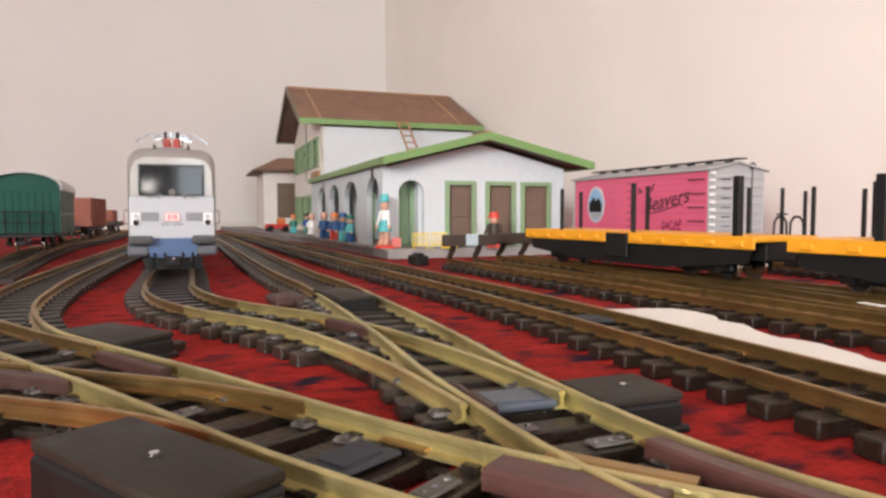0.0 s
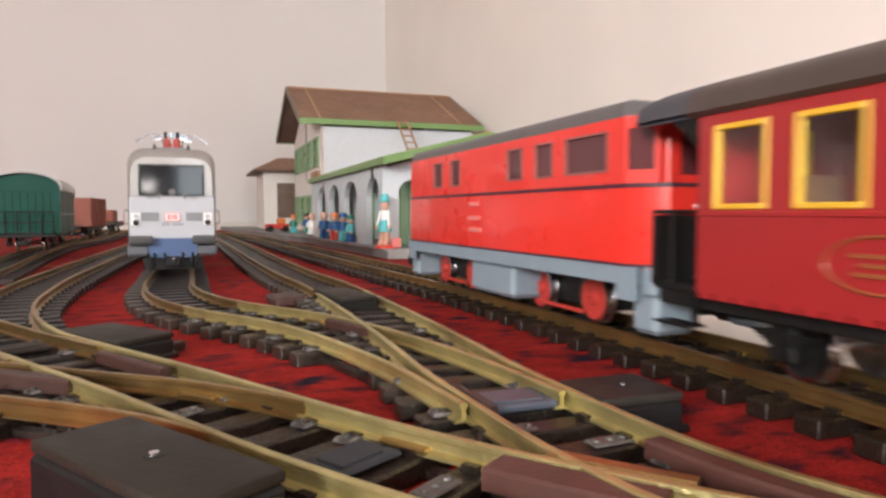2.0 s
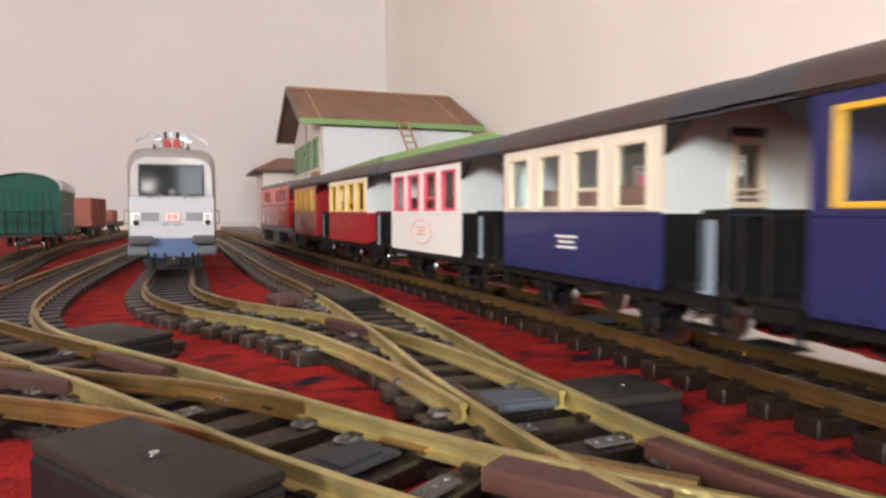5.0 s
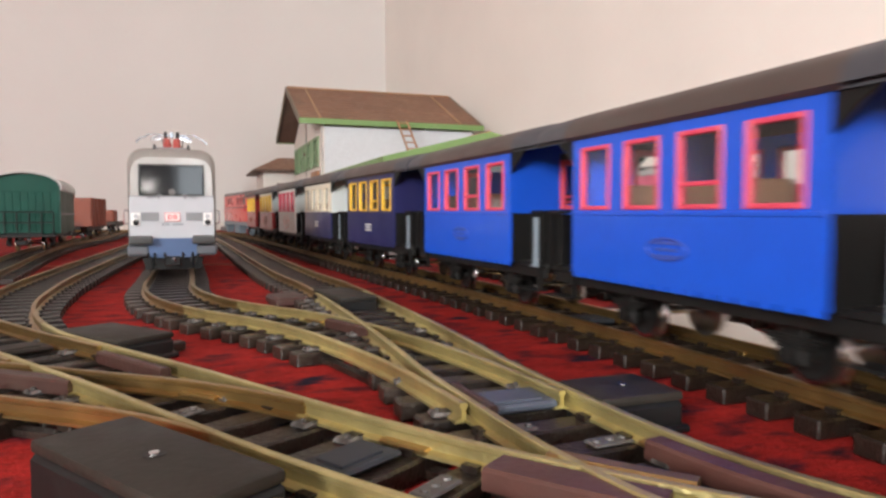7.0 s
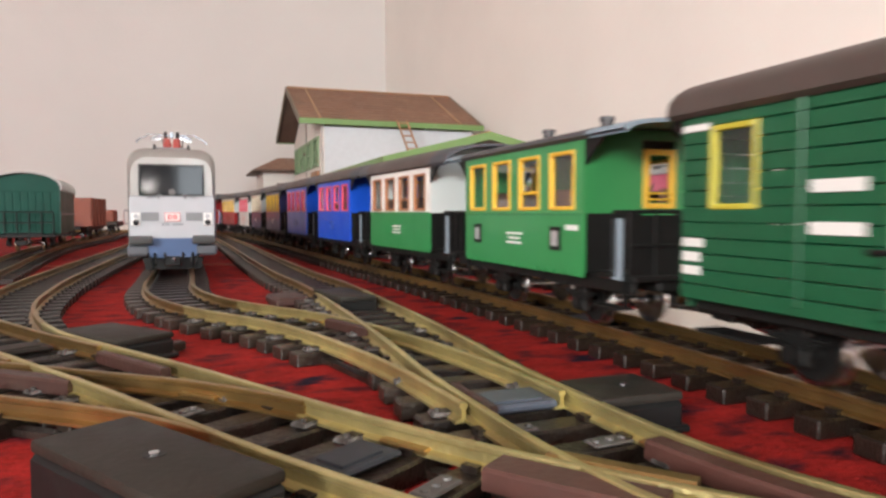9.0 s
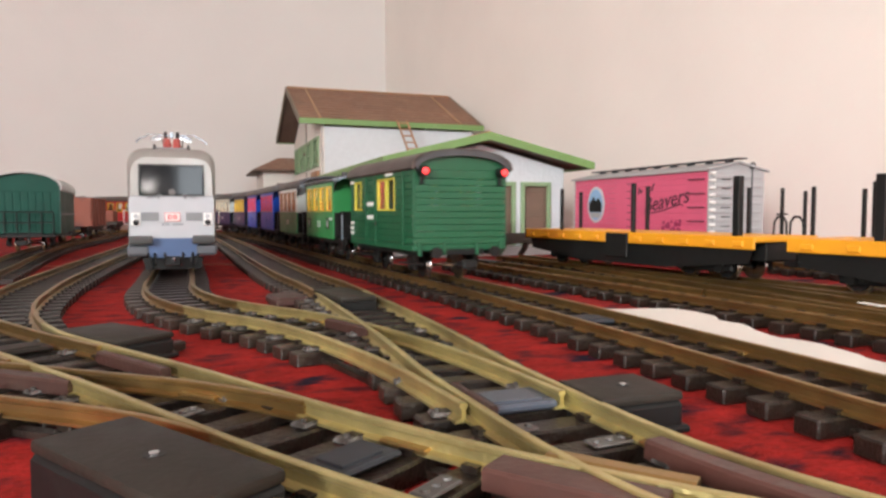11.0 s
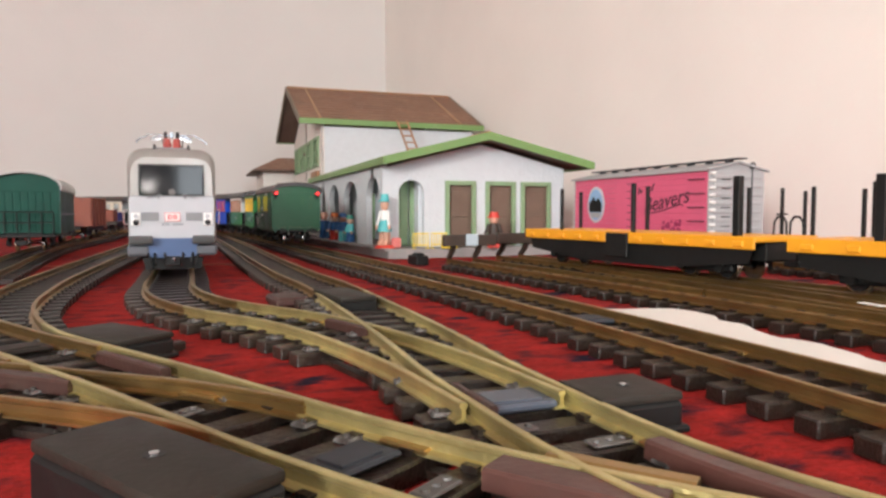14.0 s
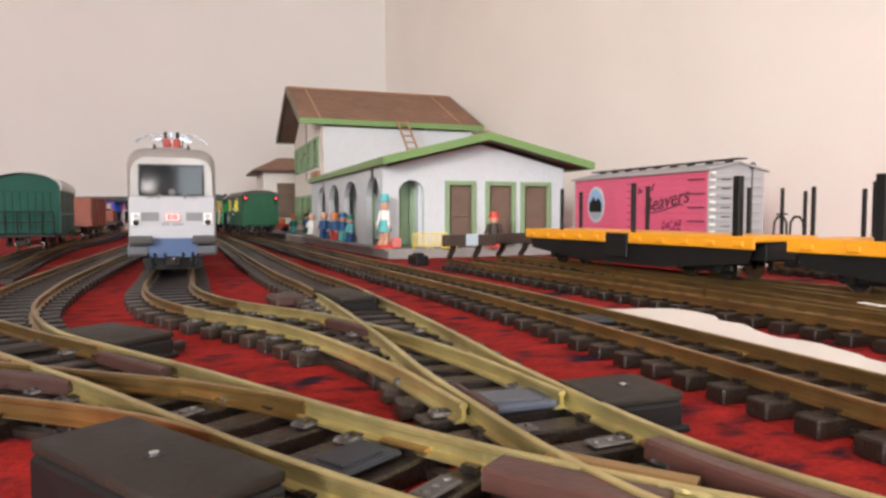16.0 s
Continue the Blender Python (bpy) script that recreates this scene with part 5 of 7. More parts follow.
def build_turnouts():
    switch_motor(-0.0865, 0.197, -37, 0.084, 0.034, "large dusty black switch motor box beside a turnout")
    switch_motor(-0.217, 0.445, -33, 0.072, 0.040, "black switch motor box beside the curved track", 0.0175, False)
    switch_motor(0.0785, 0.299, 20, 0.042, 0.037, "black switch motor box between two tracks", 0.0185)
    switch_motor(-0.094, 0.640, -62, 0.082, 0.036, "black switch motor box beside the middle track", 0.02, False)
    guard(W_MID, -0.0165, (0.058, 0.230), (0.125, 0.142), 0.009, 0.0095, 0.0165, M_BROWN_PALE, "brown plastic guard rail beside the brass rail")
    guard(W_MID, 0.0165, (0.036, 0.278), (0.02, 0.32), 0.004, 0.0095, 0.0158, M_BROWN, "brown plastic guard rail inside the turnout")
    guard(W_CURVE, -0.016, (-0.205, 0.372), (-0.15, 0.328), 0.006, 0.0095, 0.0163, M_BROWN, "brown plastic guard rail on the curve")
    guard(W_LOCO, -0.0165, (-0.098, 0.493), (-0.064, 0.452), 0.006, 0.0095, 0.0163, M_BROWN, "brown plastic guard rail of the far turnout")
    guard(W_FLAT, -0.010, (-0.232, 0.328), (-0.175, 0.308), 0.010, 0.0095, 0.0165, M_BROWN, "dark brown plastic frog block")
    guard(W_CURVE, -0.0145, (0.006, 0.201), (0.052, 0.172), 0.015, 0.0095, 0.0166, M_BROWN_PALE, "brown plastic frog plate of a turnout", "frog_plate")
    guard(W_CURVE, -0.031, (0.018, 0.193), (0.06, 0.168), 0.007, 0.0095, 0.0172, M_RAIL, "brass frog point of a turnout", "frog_point")
    tie_plate(W_MID, (0.0305, 0.297), 0.026, 0.036, 0.0132, M_GREYPLATE, "blue-grey throw bar plate of a turnout")
    tie_plate(W_CURVE, (-0.03, 0.228), 0.021, 0.032, 0.0118, M_DARKPLATE, "dark blue-grey throw bar plate between the rails")
    tie_plate(W_SLANT, (-0.262, 0.411), 0.026, 0.036, 0.0125, M_BLACKBOX, "dark grey throw bar plate on the slanting track")
    tie_plate(W_TRAIN, (0.112, 0.528), 0.030, 0.036, 0.0128, M_DARKPLATE, "dark blue-grey plate between the rails")
    # bright metal rail joiners near the viewer, and clips added for greyish sleeper glints
    for way, at, off in ((W_CURVE, (-0.003, 0.208), 0.0), (W_MID, (0.05, 0.247), 0.012), (W_MID, (0.04, 0.272), -0.014), (W_CURVE, (0.03, 0.185), -0.008), (W_FLAT, (-0.11, 0.283), 0.0), (W_LOCO, (-0.006, 0.36), 0.034), (W_LOCO, (0.002, 0.345), 0.036)):
        m = on_way(way, way.near(*at), 0.0) @ pose(0, off, 0)
        b = box(bmesh.new(), -0.0045, 0.0045, -0.009, 0.009, 0.0093, 0.0106, 0.0008)
        for k in (-0.006, 0.0, 0.006):
            rod(b, (0, k, 0.0104), (0, k, 0.0114), 0.0018, 8, 0.0014)
        solid("tie_clip", b, M_GREYCLIP, "grey metal clip added for a greyish glint on a sleeper", "turnout part", m, "fittings of the turnouts")
    for way, at, k in ((W_TRAIN, (0.157, 0.404), -1), (W_MID, (0.058, 0.23), 1), (W_CURVE, (-0.045, 0.24), -1), (W_CURVE, (-0.028, 0.225), 1), (W_FLAT, (-0.12, 0.288), 1), (W_LOCO, (-0.115, 0.51), 1)):
        s = way.near(*at)
        b = box(bmesh.new(), -0.011, 0.011, -0.0048, 0.0048, 0.0096, 0.0118, 0.0006)
        box(b, -0.011, 0.011, k * 0.0030 - 0.0007, k * 0.0030 + 0.0007, 0.0116, 0.0150, 0.0004)
        solid("rail_joiner", b, M_RAIL, "brass rail joiner on the rail foot", "turnout part", on_way(way, s, 0) @ pose(0, k * GAUGE, 0), "fittings of the turnouts")
    b = box(bmesh.new(), -0.026, 0.026, -0.018, 0.018, 0.001, 0.011, 0.003)
    solid("track_ramp", b, M_BROWN, "brown plastic ramp plate beside the middle track", "track part", pose(-0.158, 0.69, 0, 0, 0, -62))
    # small cable ends at the nearest motor
    b = ball(bmesh.new(), (0, 0, 0.004), 0.0032, 1.2, 1, 0.8)
    solid("terminal_screw", b, M_CHROME, "shiny terminal screw beside the motor box", "screw", pose(-0.0395, 0.176, 0.012))
    b = bmesh.new()
    rod(b, (-0.006, 0, 0.003), (0.006, 0, 0.003), 0.0036, 12)
    box(b, -0.008, 0.008, -0.004, 0.004, 0, 0.0025, 0.0006)
    solid("brass_terminal", b, M_BRASS, "polished brass terminal beside the motor box", "terminal", pose(-0.046, 0.166, 0.0165, 0, 0, 20))


M_GREYCLIP = mat("worn_grey_metal", (0.14, 0.135, 0.13), 0.45, 0.3, 0.25, 120, dirt=(0.1, 0.09, 0.09), dirt_scale=90, dirt_from=0.45, dirt_to=0.7)
M_BRASS = mat("polished_brass", (0.75, 0.62, 0.2), 0.2, 1.0, 0.08, 80)


# ---------- standing silver locomotive ----------
def build_silver_loco():
    s = W_LOCO.near(-0.3525, 0.884)
    c = thing("electric_locomotive", on_way(W_LOCO, s, RZ) @ pose(0, 0.0012, 0), "silver-white electric locomotive with blue skirt and lowered pantograph", "toy locomotive")
    L, w = 0.66, 0.0555

    def ring(scale, zlo, zhi, wf):
        pts = [(-w * wf, zlo), (w * wf, zlo)]
        r = 0.026
        for i in range(9):
            a = math.pi / 2 * i / 8
            pts.append((w * wf - r + r * math.cos(a) ** 0.8, zhi - r * 1.0 + r * math.sin(a) ** 0.8))
        for i in range(9):
            a = math.pi / 2 * (8 - i) / 8
            pts.append((-(w * wf - r + r * math.cos(a) ** 0.8), zhi - r + r * math.sin(a) ** 0.8))
        return pts

    def loft(sections):
        bm = bmesh.new()
        rings = [[bm.verts.new((x - max(0, z - 0.0985) * 0.14 * max(0, 1 + (x + 0.005) / 0.06), y, z)) for y, z in pts] for x, pts in sections]
        for a, b in zip(rings, rings[1:]):
            for i in range(len(a)):
                bm.faces.new((a[i], a[(i + 1) % len(a)], b[(i + 1) % len(b)], b[i]))
        bm.faces.new(rings[0])
        bm.faces.new(rings[-1])
        bmesh.ops.recalc_face_normals(bm, faces=bm.faces[:])
        return bm
    zb, zt = 0.040, 0.1635
    part("body", loft([(-L, ring(1, zb, zt, 1)), (-0.045, ring(1, zb, zt, 1)), (-0.026, ring(1, zb, zt - 0.001, 0.985)), (-0.012, ring(1, zb, zt - 0.006, 0.95)), (-0.005, ring(1, zb, zt - 0.014, 0.90))]), M_SILVER, c, "warm silver body shell")
    # lower front panel, pale
    def panel(x, z0, z1, half, r):
        return [(half, z0), (half, z1 - r), (half - r, z1), (-half + r, z1), (-half, z1 - r), (-half, z0)]
    part("front_panel", extrude(bmesh.new(), panel(0, 0.044, 0.0985, 0.0515, 0.003), "x", -0.02, -0.0022), M_SILVERW, c, "pale silver front panel")
    part("waist_line", box(bmesh.new(), -0.03, -0.0018, -0.0535, 0.0535, 0.0978, 0.0990), M_MIDGREY, c)
    ws = part("windscreen", box(bmesh.new(), -0.006, -0.0005, -0.0385, 0.0385, -0.0192, 0.0192, 0.0006), M_DARKGLASS, c, "dark shiny windscreen", at=pose(-0.0072, 0, 0.1198, 0, -7.7, 0))
    b = bmesh.new()
    for y0, y1 in ((-0.040, -0.0385), (0.0385, 0.040)):
        box(b, -0.006, 0.0002, y0, y1, -0.0206, 0.0206)
    box(b, -0.006, 0.0002, -0.0385, 0.0385, 0.0192, 0.0206)
    box(b, -0.006, 0.0002, -0.0385, 0.0385, -0.0206, -0.0192)
    part("windscreen_seal", b, M_BLACK, c, at=pose(-0.0072, 0, 0.1198, 0, -7.7, 0))
    b = bmesh.new()
    rod(b, (-0.004, 0.0, 0.104), (-0.001, 0.0, 0.104), 0.0042, 14)
    part("centre_headlight", b, M_GREYCLIP, c, "small round headlight under the screen")
    for k in (-1, 1):
        b = bmesh.new()
        rod(b, (-0.0015, k * 0.012, 0.1002), (-0.001, k * 0.030, 0.0965), 0.0009, 6)
        rod(b, (-0.002, k * 0.016, 0.096), (0.001, k * 0.016, 0.101), 0.0014, 6)
        part("wiper", b, M_MIDGREY, c)
        part("grey_band", box(bmesh.new(), -0.004, -0.0012, min(k * 0.0165, k * 0.0375), max(k * 0.0165, k * 0.0375), 0.0665, 0.0775, 0.0004), M_MIDGREY, c, "grey panel beside the badge")
        lamp = part("headlight_cluster", box(bmesh.new(), -0.006, -0.0004, min(k * 0.038, k * 0.0495), max(k * 0.038, k * 0.0495), 0.060, 0.0770, 0.0012), M_WHITE, c, "white headlight cluster")
        part("lens", rod(bmesh.new(), (-0.002, k * 0.0435, 0.0645), (0.0004, k * 0.0435, 0.0645), 0.0038, 14), M_BLACK, lamp, "dark round lens")
        part("lens", rod(bmesh.new(), (-0.002, k * 0.0435, 0.0725), (0.0003, k * 0.0435, 0.0725), 0.0030, 14), M_SILVERW, lamp)
        part("grab_rail", tube(bmesh.new(), [(-0.012, k * 0.0535, 0.063), (-0.006, k * 0.058, 0.063), (-0.006, k * 0.058, 0.080), (-0.012, k * 0.0535, 0.080)], 0.0009, 6), M_CHROME, c, "thin chrome grab rail")
        b = box(bmesh.new(), -0.004, 0.014, min(k * 0.024, k * 0.052), max(k * 0.024, k * 0.052), 0.0365, 0.0475, 0.0025, seg=2)
        part("buffer", b, M_BUFFERGREY, c, "dark grey rectangular buffer")
        b = box(bmesh.new(), -0.03, 0.004, min(k * 0.028, k * 0.055), max(k * 0.028, k * 0.055), 0.021, 0.0362, 0.003)
        part("side_step", b, M_STEPGREY, c, "grey step fairing")
        part("side_rail_guard", box(bmesh.new(), -0.02, -0.006, k * 0.0265 - 0.002, k * 0.0265 + 0.002, 0.003, 0.022, 0.001), M_BLACK, c)
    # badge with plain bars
    part("badge", box(bmesh.new(), -0.004, -0.0010, -0.0095, 0.0095, 0.0655, 0.0775, 0.0006), M_WHITE, c, "white badge with red edge")
    b = bmesh.new()
    for y0, y1, z0, z1 in ((-0.0092, 0.0092, 0.0763, 0.0772), (-0.0092, 0.0092, 0.0658, 0.0667), (-0.0092, -0.0084, 0.0667, 0.0763), (0.0084, 0.0092, 0.0667, 0.0763), (-0.0058, -0.0038, 0.0685, 0.0745), (0.0012, 0.0030, 0.0685, 0.0745), (-0.0038, -0.0012, 0.0732, 0.0745), (-0.0038, -0.0012, 0.0685, 0.0698), (-0.0018, -0.0004, 0.0690, 0.0740), (0.0030, 0.0056, 0.0733, 0.0745), (0.0030, 0.0056, 0.0685, 0.0697), (0.0030, 0.0056, 0.0709, 0.0720), (0.0048, 0.0060, 0.0690, 0.0740)):
        box(b, -0.0012, -0.0006, y0, y1, z0, z1)
    part("badge_print", b, M_DBRED, c, "red bars on the badge")
    b = bmesh.new()
    for i in range(8):
        if i != 3:
            box(b, -0.0024, -0.0018, -0.013 + i * 0.0034, -0.0106 + i * 0.0034, 0.0605, 0.0632)
    part("number_bars", b, M_MIDGREY, c, "grey unreadable number bars")
    # blue skirt and coupler gear
    part("blue_skirt", extrude(bmesh.new(), [(-0.036, 0.044), (0.036, 0.044), (0.030, 0.0215), (0.020, 0.019), (-0.020, 0.019), (-0.030, 0.0215)], "x", -0.03, 0.002), M_BLUEGREY, c, "blue front skirt")
    b = bmesh.new()
    for y in (-0.030, -0.022, -0.010, 0.012, 0.024, 0.031):
        rod(b, (0.001, y, 0.024), (0.005, y, 0.022), 0.0018, 8)
        rod(b, (0.004, y, 0.023), (0.006, y * 0.9, 0.012), 0.0012, 6)
    part("brake_hose", b, M_BLACK, c, "black brake hoses")
    b = bmesh.new()
    box(b, -0.01, 0.012, -0.006, 0.006, 0.010, 0.018, 0.001)
    box(b, 0.008, 0.016, -0.010, 0.010, 0.008, 0.021, 0.002)
    rod(b, (0.014, 0, 0.014), (0.022, 0, 0.016), 0.002, 8)
    part("coupler", b, M_BLACK, c, "black hook coupler")
    part("coupler_pin", ball(bmesh.new(), (0.0185, 0.001, 0.0175), 0.0022), M_CHROME, c, "shiny coupler pin")
    b = box(bmesh.new(), -L + 0.02, -0.03, -0.03, 0.03, 0.016, 0.0395)
    part("underframe", b, M_BLACK, c)
    part("snow_plough", extrude(bmesh.new(), [(-0.034, 0.0025), (0.034, 0.0025), (0.038, 0.018), (-0.038, 0.018)], "x", -0.022, -0.012), M_BLACK, c, "black plough plate")
    for x in (-0.07, -0.15, -0.50, -0.58):
        wheelset(c, x, 0.0185, M_BLACK)
    # roof gear: insulators and pantograph
    for y in (-0.0062, 0.0062):
        for x in (-0.055, -0.11):
            b = bmesh.new()
            for i in range(5):
                rod(b, (x, y, zt - 0.001 + i * 0.0032), (x, y, zt + 0.0018 + i * 0.0032), 0.0066 - i * 0.0004, 14, 0.0044)
            part("insulator", b, M_INSUL, c, "glossy red insulator")
    part("roof_beam", box(bmesh.new(), -0.12, -0.045, -0.024, 0.024, zt - 0.002, zt + 0.0022, 0.001), M_MIDGREY, c)
    for x, dz in ((-0.056, 0.0), (-0.078, 0.0024)):
        arm = [(0.0455, 0.0085), (0.0435, 0.0118), (0.040, 0.0142), (0.034, 0.0166), (0.030, 0.0200), (0.021, 0.0203), (0.010, 0.0190)]
        pts = [(x, -y, zt + z + dz) for y, z in arm] + [(x, y, zt + z + dz) for y, z in reversed(arm)]
        part("pantograph_bow", tube(bmesh.new(), pts, 0.0008, 6), M_STEELDARK, c, "chrome pantograph bow with bent horns")
    for k in (-1, 1):
        b = tube(bmesh.new(), [(-0.060, k * 0.026, zt + 0.0145), (-0.060, k * 0.015, zt + 0.0185), (-0.20, k * 0.012, zt + 0.014), (-0.11, k * 0.010, zt + 0.012)], 0.0010, 6)
        part("pantograph_arm", b, M_STEELDARK, c, "folded chrome pantograph arm")
        part("bow_spring", rod(bmesh.new(), (-0.056, k * 0.010, zt + 0.0155), (-0.056, k * 0.026, zt + 0.0115), 0.0010, 6), M_CHROME, c)
    for y in (-0.0075, 0.0, 0.0075):
        part("clamp", box(bmesh.new(), -0.062, -0.050, y - 0.0022, y + 0.0022, zt + 0.0158, zt + 0.0236, 0.0006), M_BLACK if y else M_STEELDARK, c, "small dark clamp")
    b = bmesh.new()
    for k in (-1, 1):
        rod(b, (-0.03, k * 0.021, zt - 0.004), (-0.03, k * 0.021, zt + 0.0045), 0.0016, 8)
    part("roof_horn", b, M_BLACK, c)


# ---------- siding wagons ----------
def text_mesh(name, body, size, material):
    """Slanted lettering as a thin solid mesh, from the built-in font."""
    cu = bpy.data.curves.new(name, "FONT")
    cu.body, cu.size, cu.shear, cu.extrude, cu.resolution_u = body, size, 0.35, 0.0004, 3
    ob = bpy.data.objects.new(name, cu)
    me = bpy.data.meshes.new_from_object(ob)
    bpy.data.objects.remove(ob)
    bpy.data.curves.remove(cu)
    me.materials.clear()
    me.materials.append(material)
    return me



def flat_wagon(m, length, stakes, label):
    c = thing("flat_wagon", m, label, "toy wagon", "yellow flat wagons on the siding")
    h, w = length / 2, 0.054
    z0, z1 = 0.0375, 0.0505
    part("deck", box(bmesh.new(), -h, h, -w + 0.002, w - 0.002, z1 - 0.005, z1, 0.0008), M_YELLOW, c, "orange-yellow deck")
    for k in (-1, 1):
        for a, b in ((-h, -0.022), (0.022, h)):
            sill = part("side_sill", box(bmesh.new(), a, b, min(k * w, k * (w - 0.0025)), max(k * w, k * (w - 0.0025)), z0, z1 + 0.001, 0.0008), M_YELLOW, c, "yellow side sill")
            n = 5
            for i in range(n):
                x = a + (b - a) * (i + 0.5) / n
                pk = box(bmesh.new(), x - 0.0065, x + 0.0065, min(k * w, k * (w + 0.003)), max(k * w, k * (w + 0.003)), z0 + 0.003, z1 - 0.004, 0.0008)
                part("stake_pocket", pk, M_YELLOW, sill)
        part("centre_bracket", box(bmesh.new(), -0.021, 0.021, min(k * (w - 0.004), k * (w + 0.001)), max(k * (w - 0.004), k * (w + 0.001)), 0.018, z1 - 0.0002, 0.001), M_BLACK, c)
    for i in range(int(length / 0.018)):
        x = -h + 0.009 + i * 0.018
        if x < h - 0.006:
            part("deck_board", box(bmesh.new(), x - 0.0082, x + 0.0082, -w + 0.004, w - 0.004, z1 + 0.0001, z1 + 0.0012), M_YELLOW, c)
    b = box(bmesh.new(), -h + 0.006, h - 0.006, -0.026, 0.026, 0.024, z1 - 0.0055, 0.001)
    part("underframe", b, M_BLACK, c, "black underframe")
    # trusses made solid and black to stand for the shade beneath as well
    for k in (-1, 1):
        b = extrude(bmesh.new(), [(-h + 0.008, z0 - 0.0004), (h - 0.008, z0 - 0.0004), (h - 0.012, 0.022), (h - 0.13, 0.010), (-h + 0.13, 0.010), (-h + 0.012, 0.022)], "y", k * 0.047 - 0.0012, k * 0.047 + 0.0012)
        part("side_truss", b, M_BLACK, c, "solid black side truss, filling in the shade under the wagon")
    for bx in (-h + 0.085, h - 0.085):
        b = bmesh.new()
        for k in (-1, 1):
            box(b, bx - 0.043, bx + 0.043, k * 0.034 - 0.002, k * 0.034 + 0.002, 0.009, 0.023, 0.002)
            for dx in (-0.028, 0.028):
                rod(b, (bx + dx, k * 0.034, 0.0145), (bx + dx, k * 0.041, 0.0145), 0.006, 10)
        box(b, bx - 0.012, bx + 0.012, -0.036, 0.036, 0.012, 0.027, 0.002)
        part("bogie", b, M_BLACK, c, "black four-wheel bogie")
        for dx in (-0.028, 0.028):
            wheelset(c, bx + dx, 0.0145, M_BLACK)
    for e in (-1, 1):
        part("coupler", box(bmesh.new(), min(e * h, e * (h + 0.018)), max(e * h, e * (h + 0.018)), -0.006, 0.006, 0.018, 0.025, 0.001), M_BLACK, c)
    for x, k, top, t in stakes:
        b = box(bmesh.new(), x - t, x + t, k * (w - 0.006) - t, k * (w - 0.006) + t, z1 + 0.0012, top, 0.0006)
        part("stake", b, M_BLACK, c, "upright black stake")
    return c


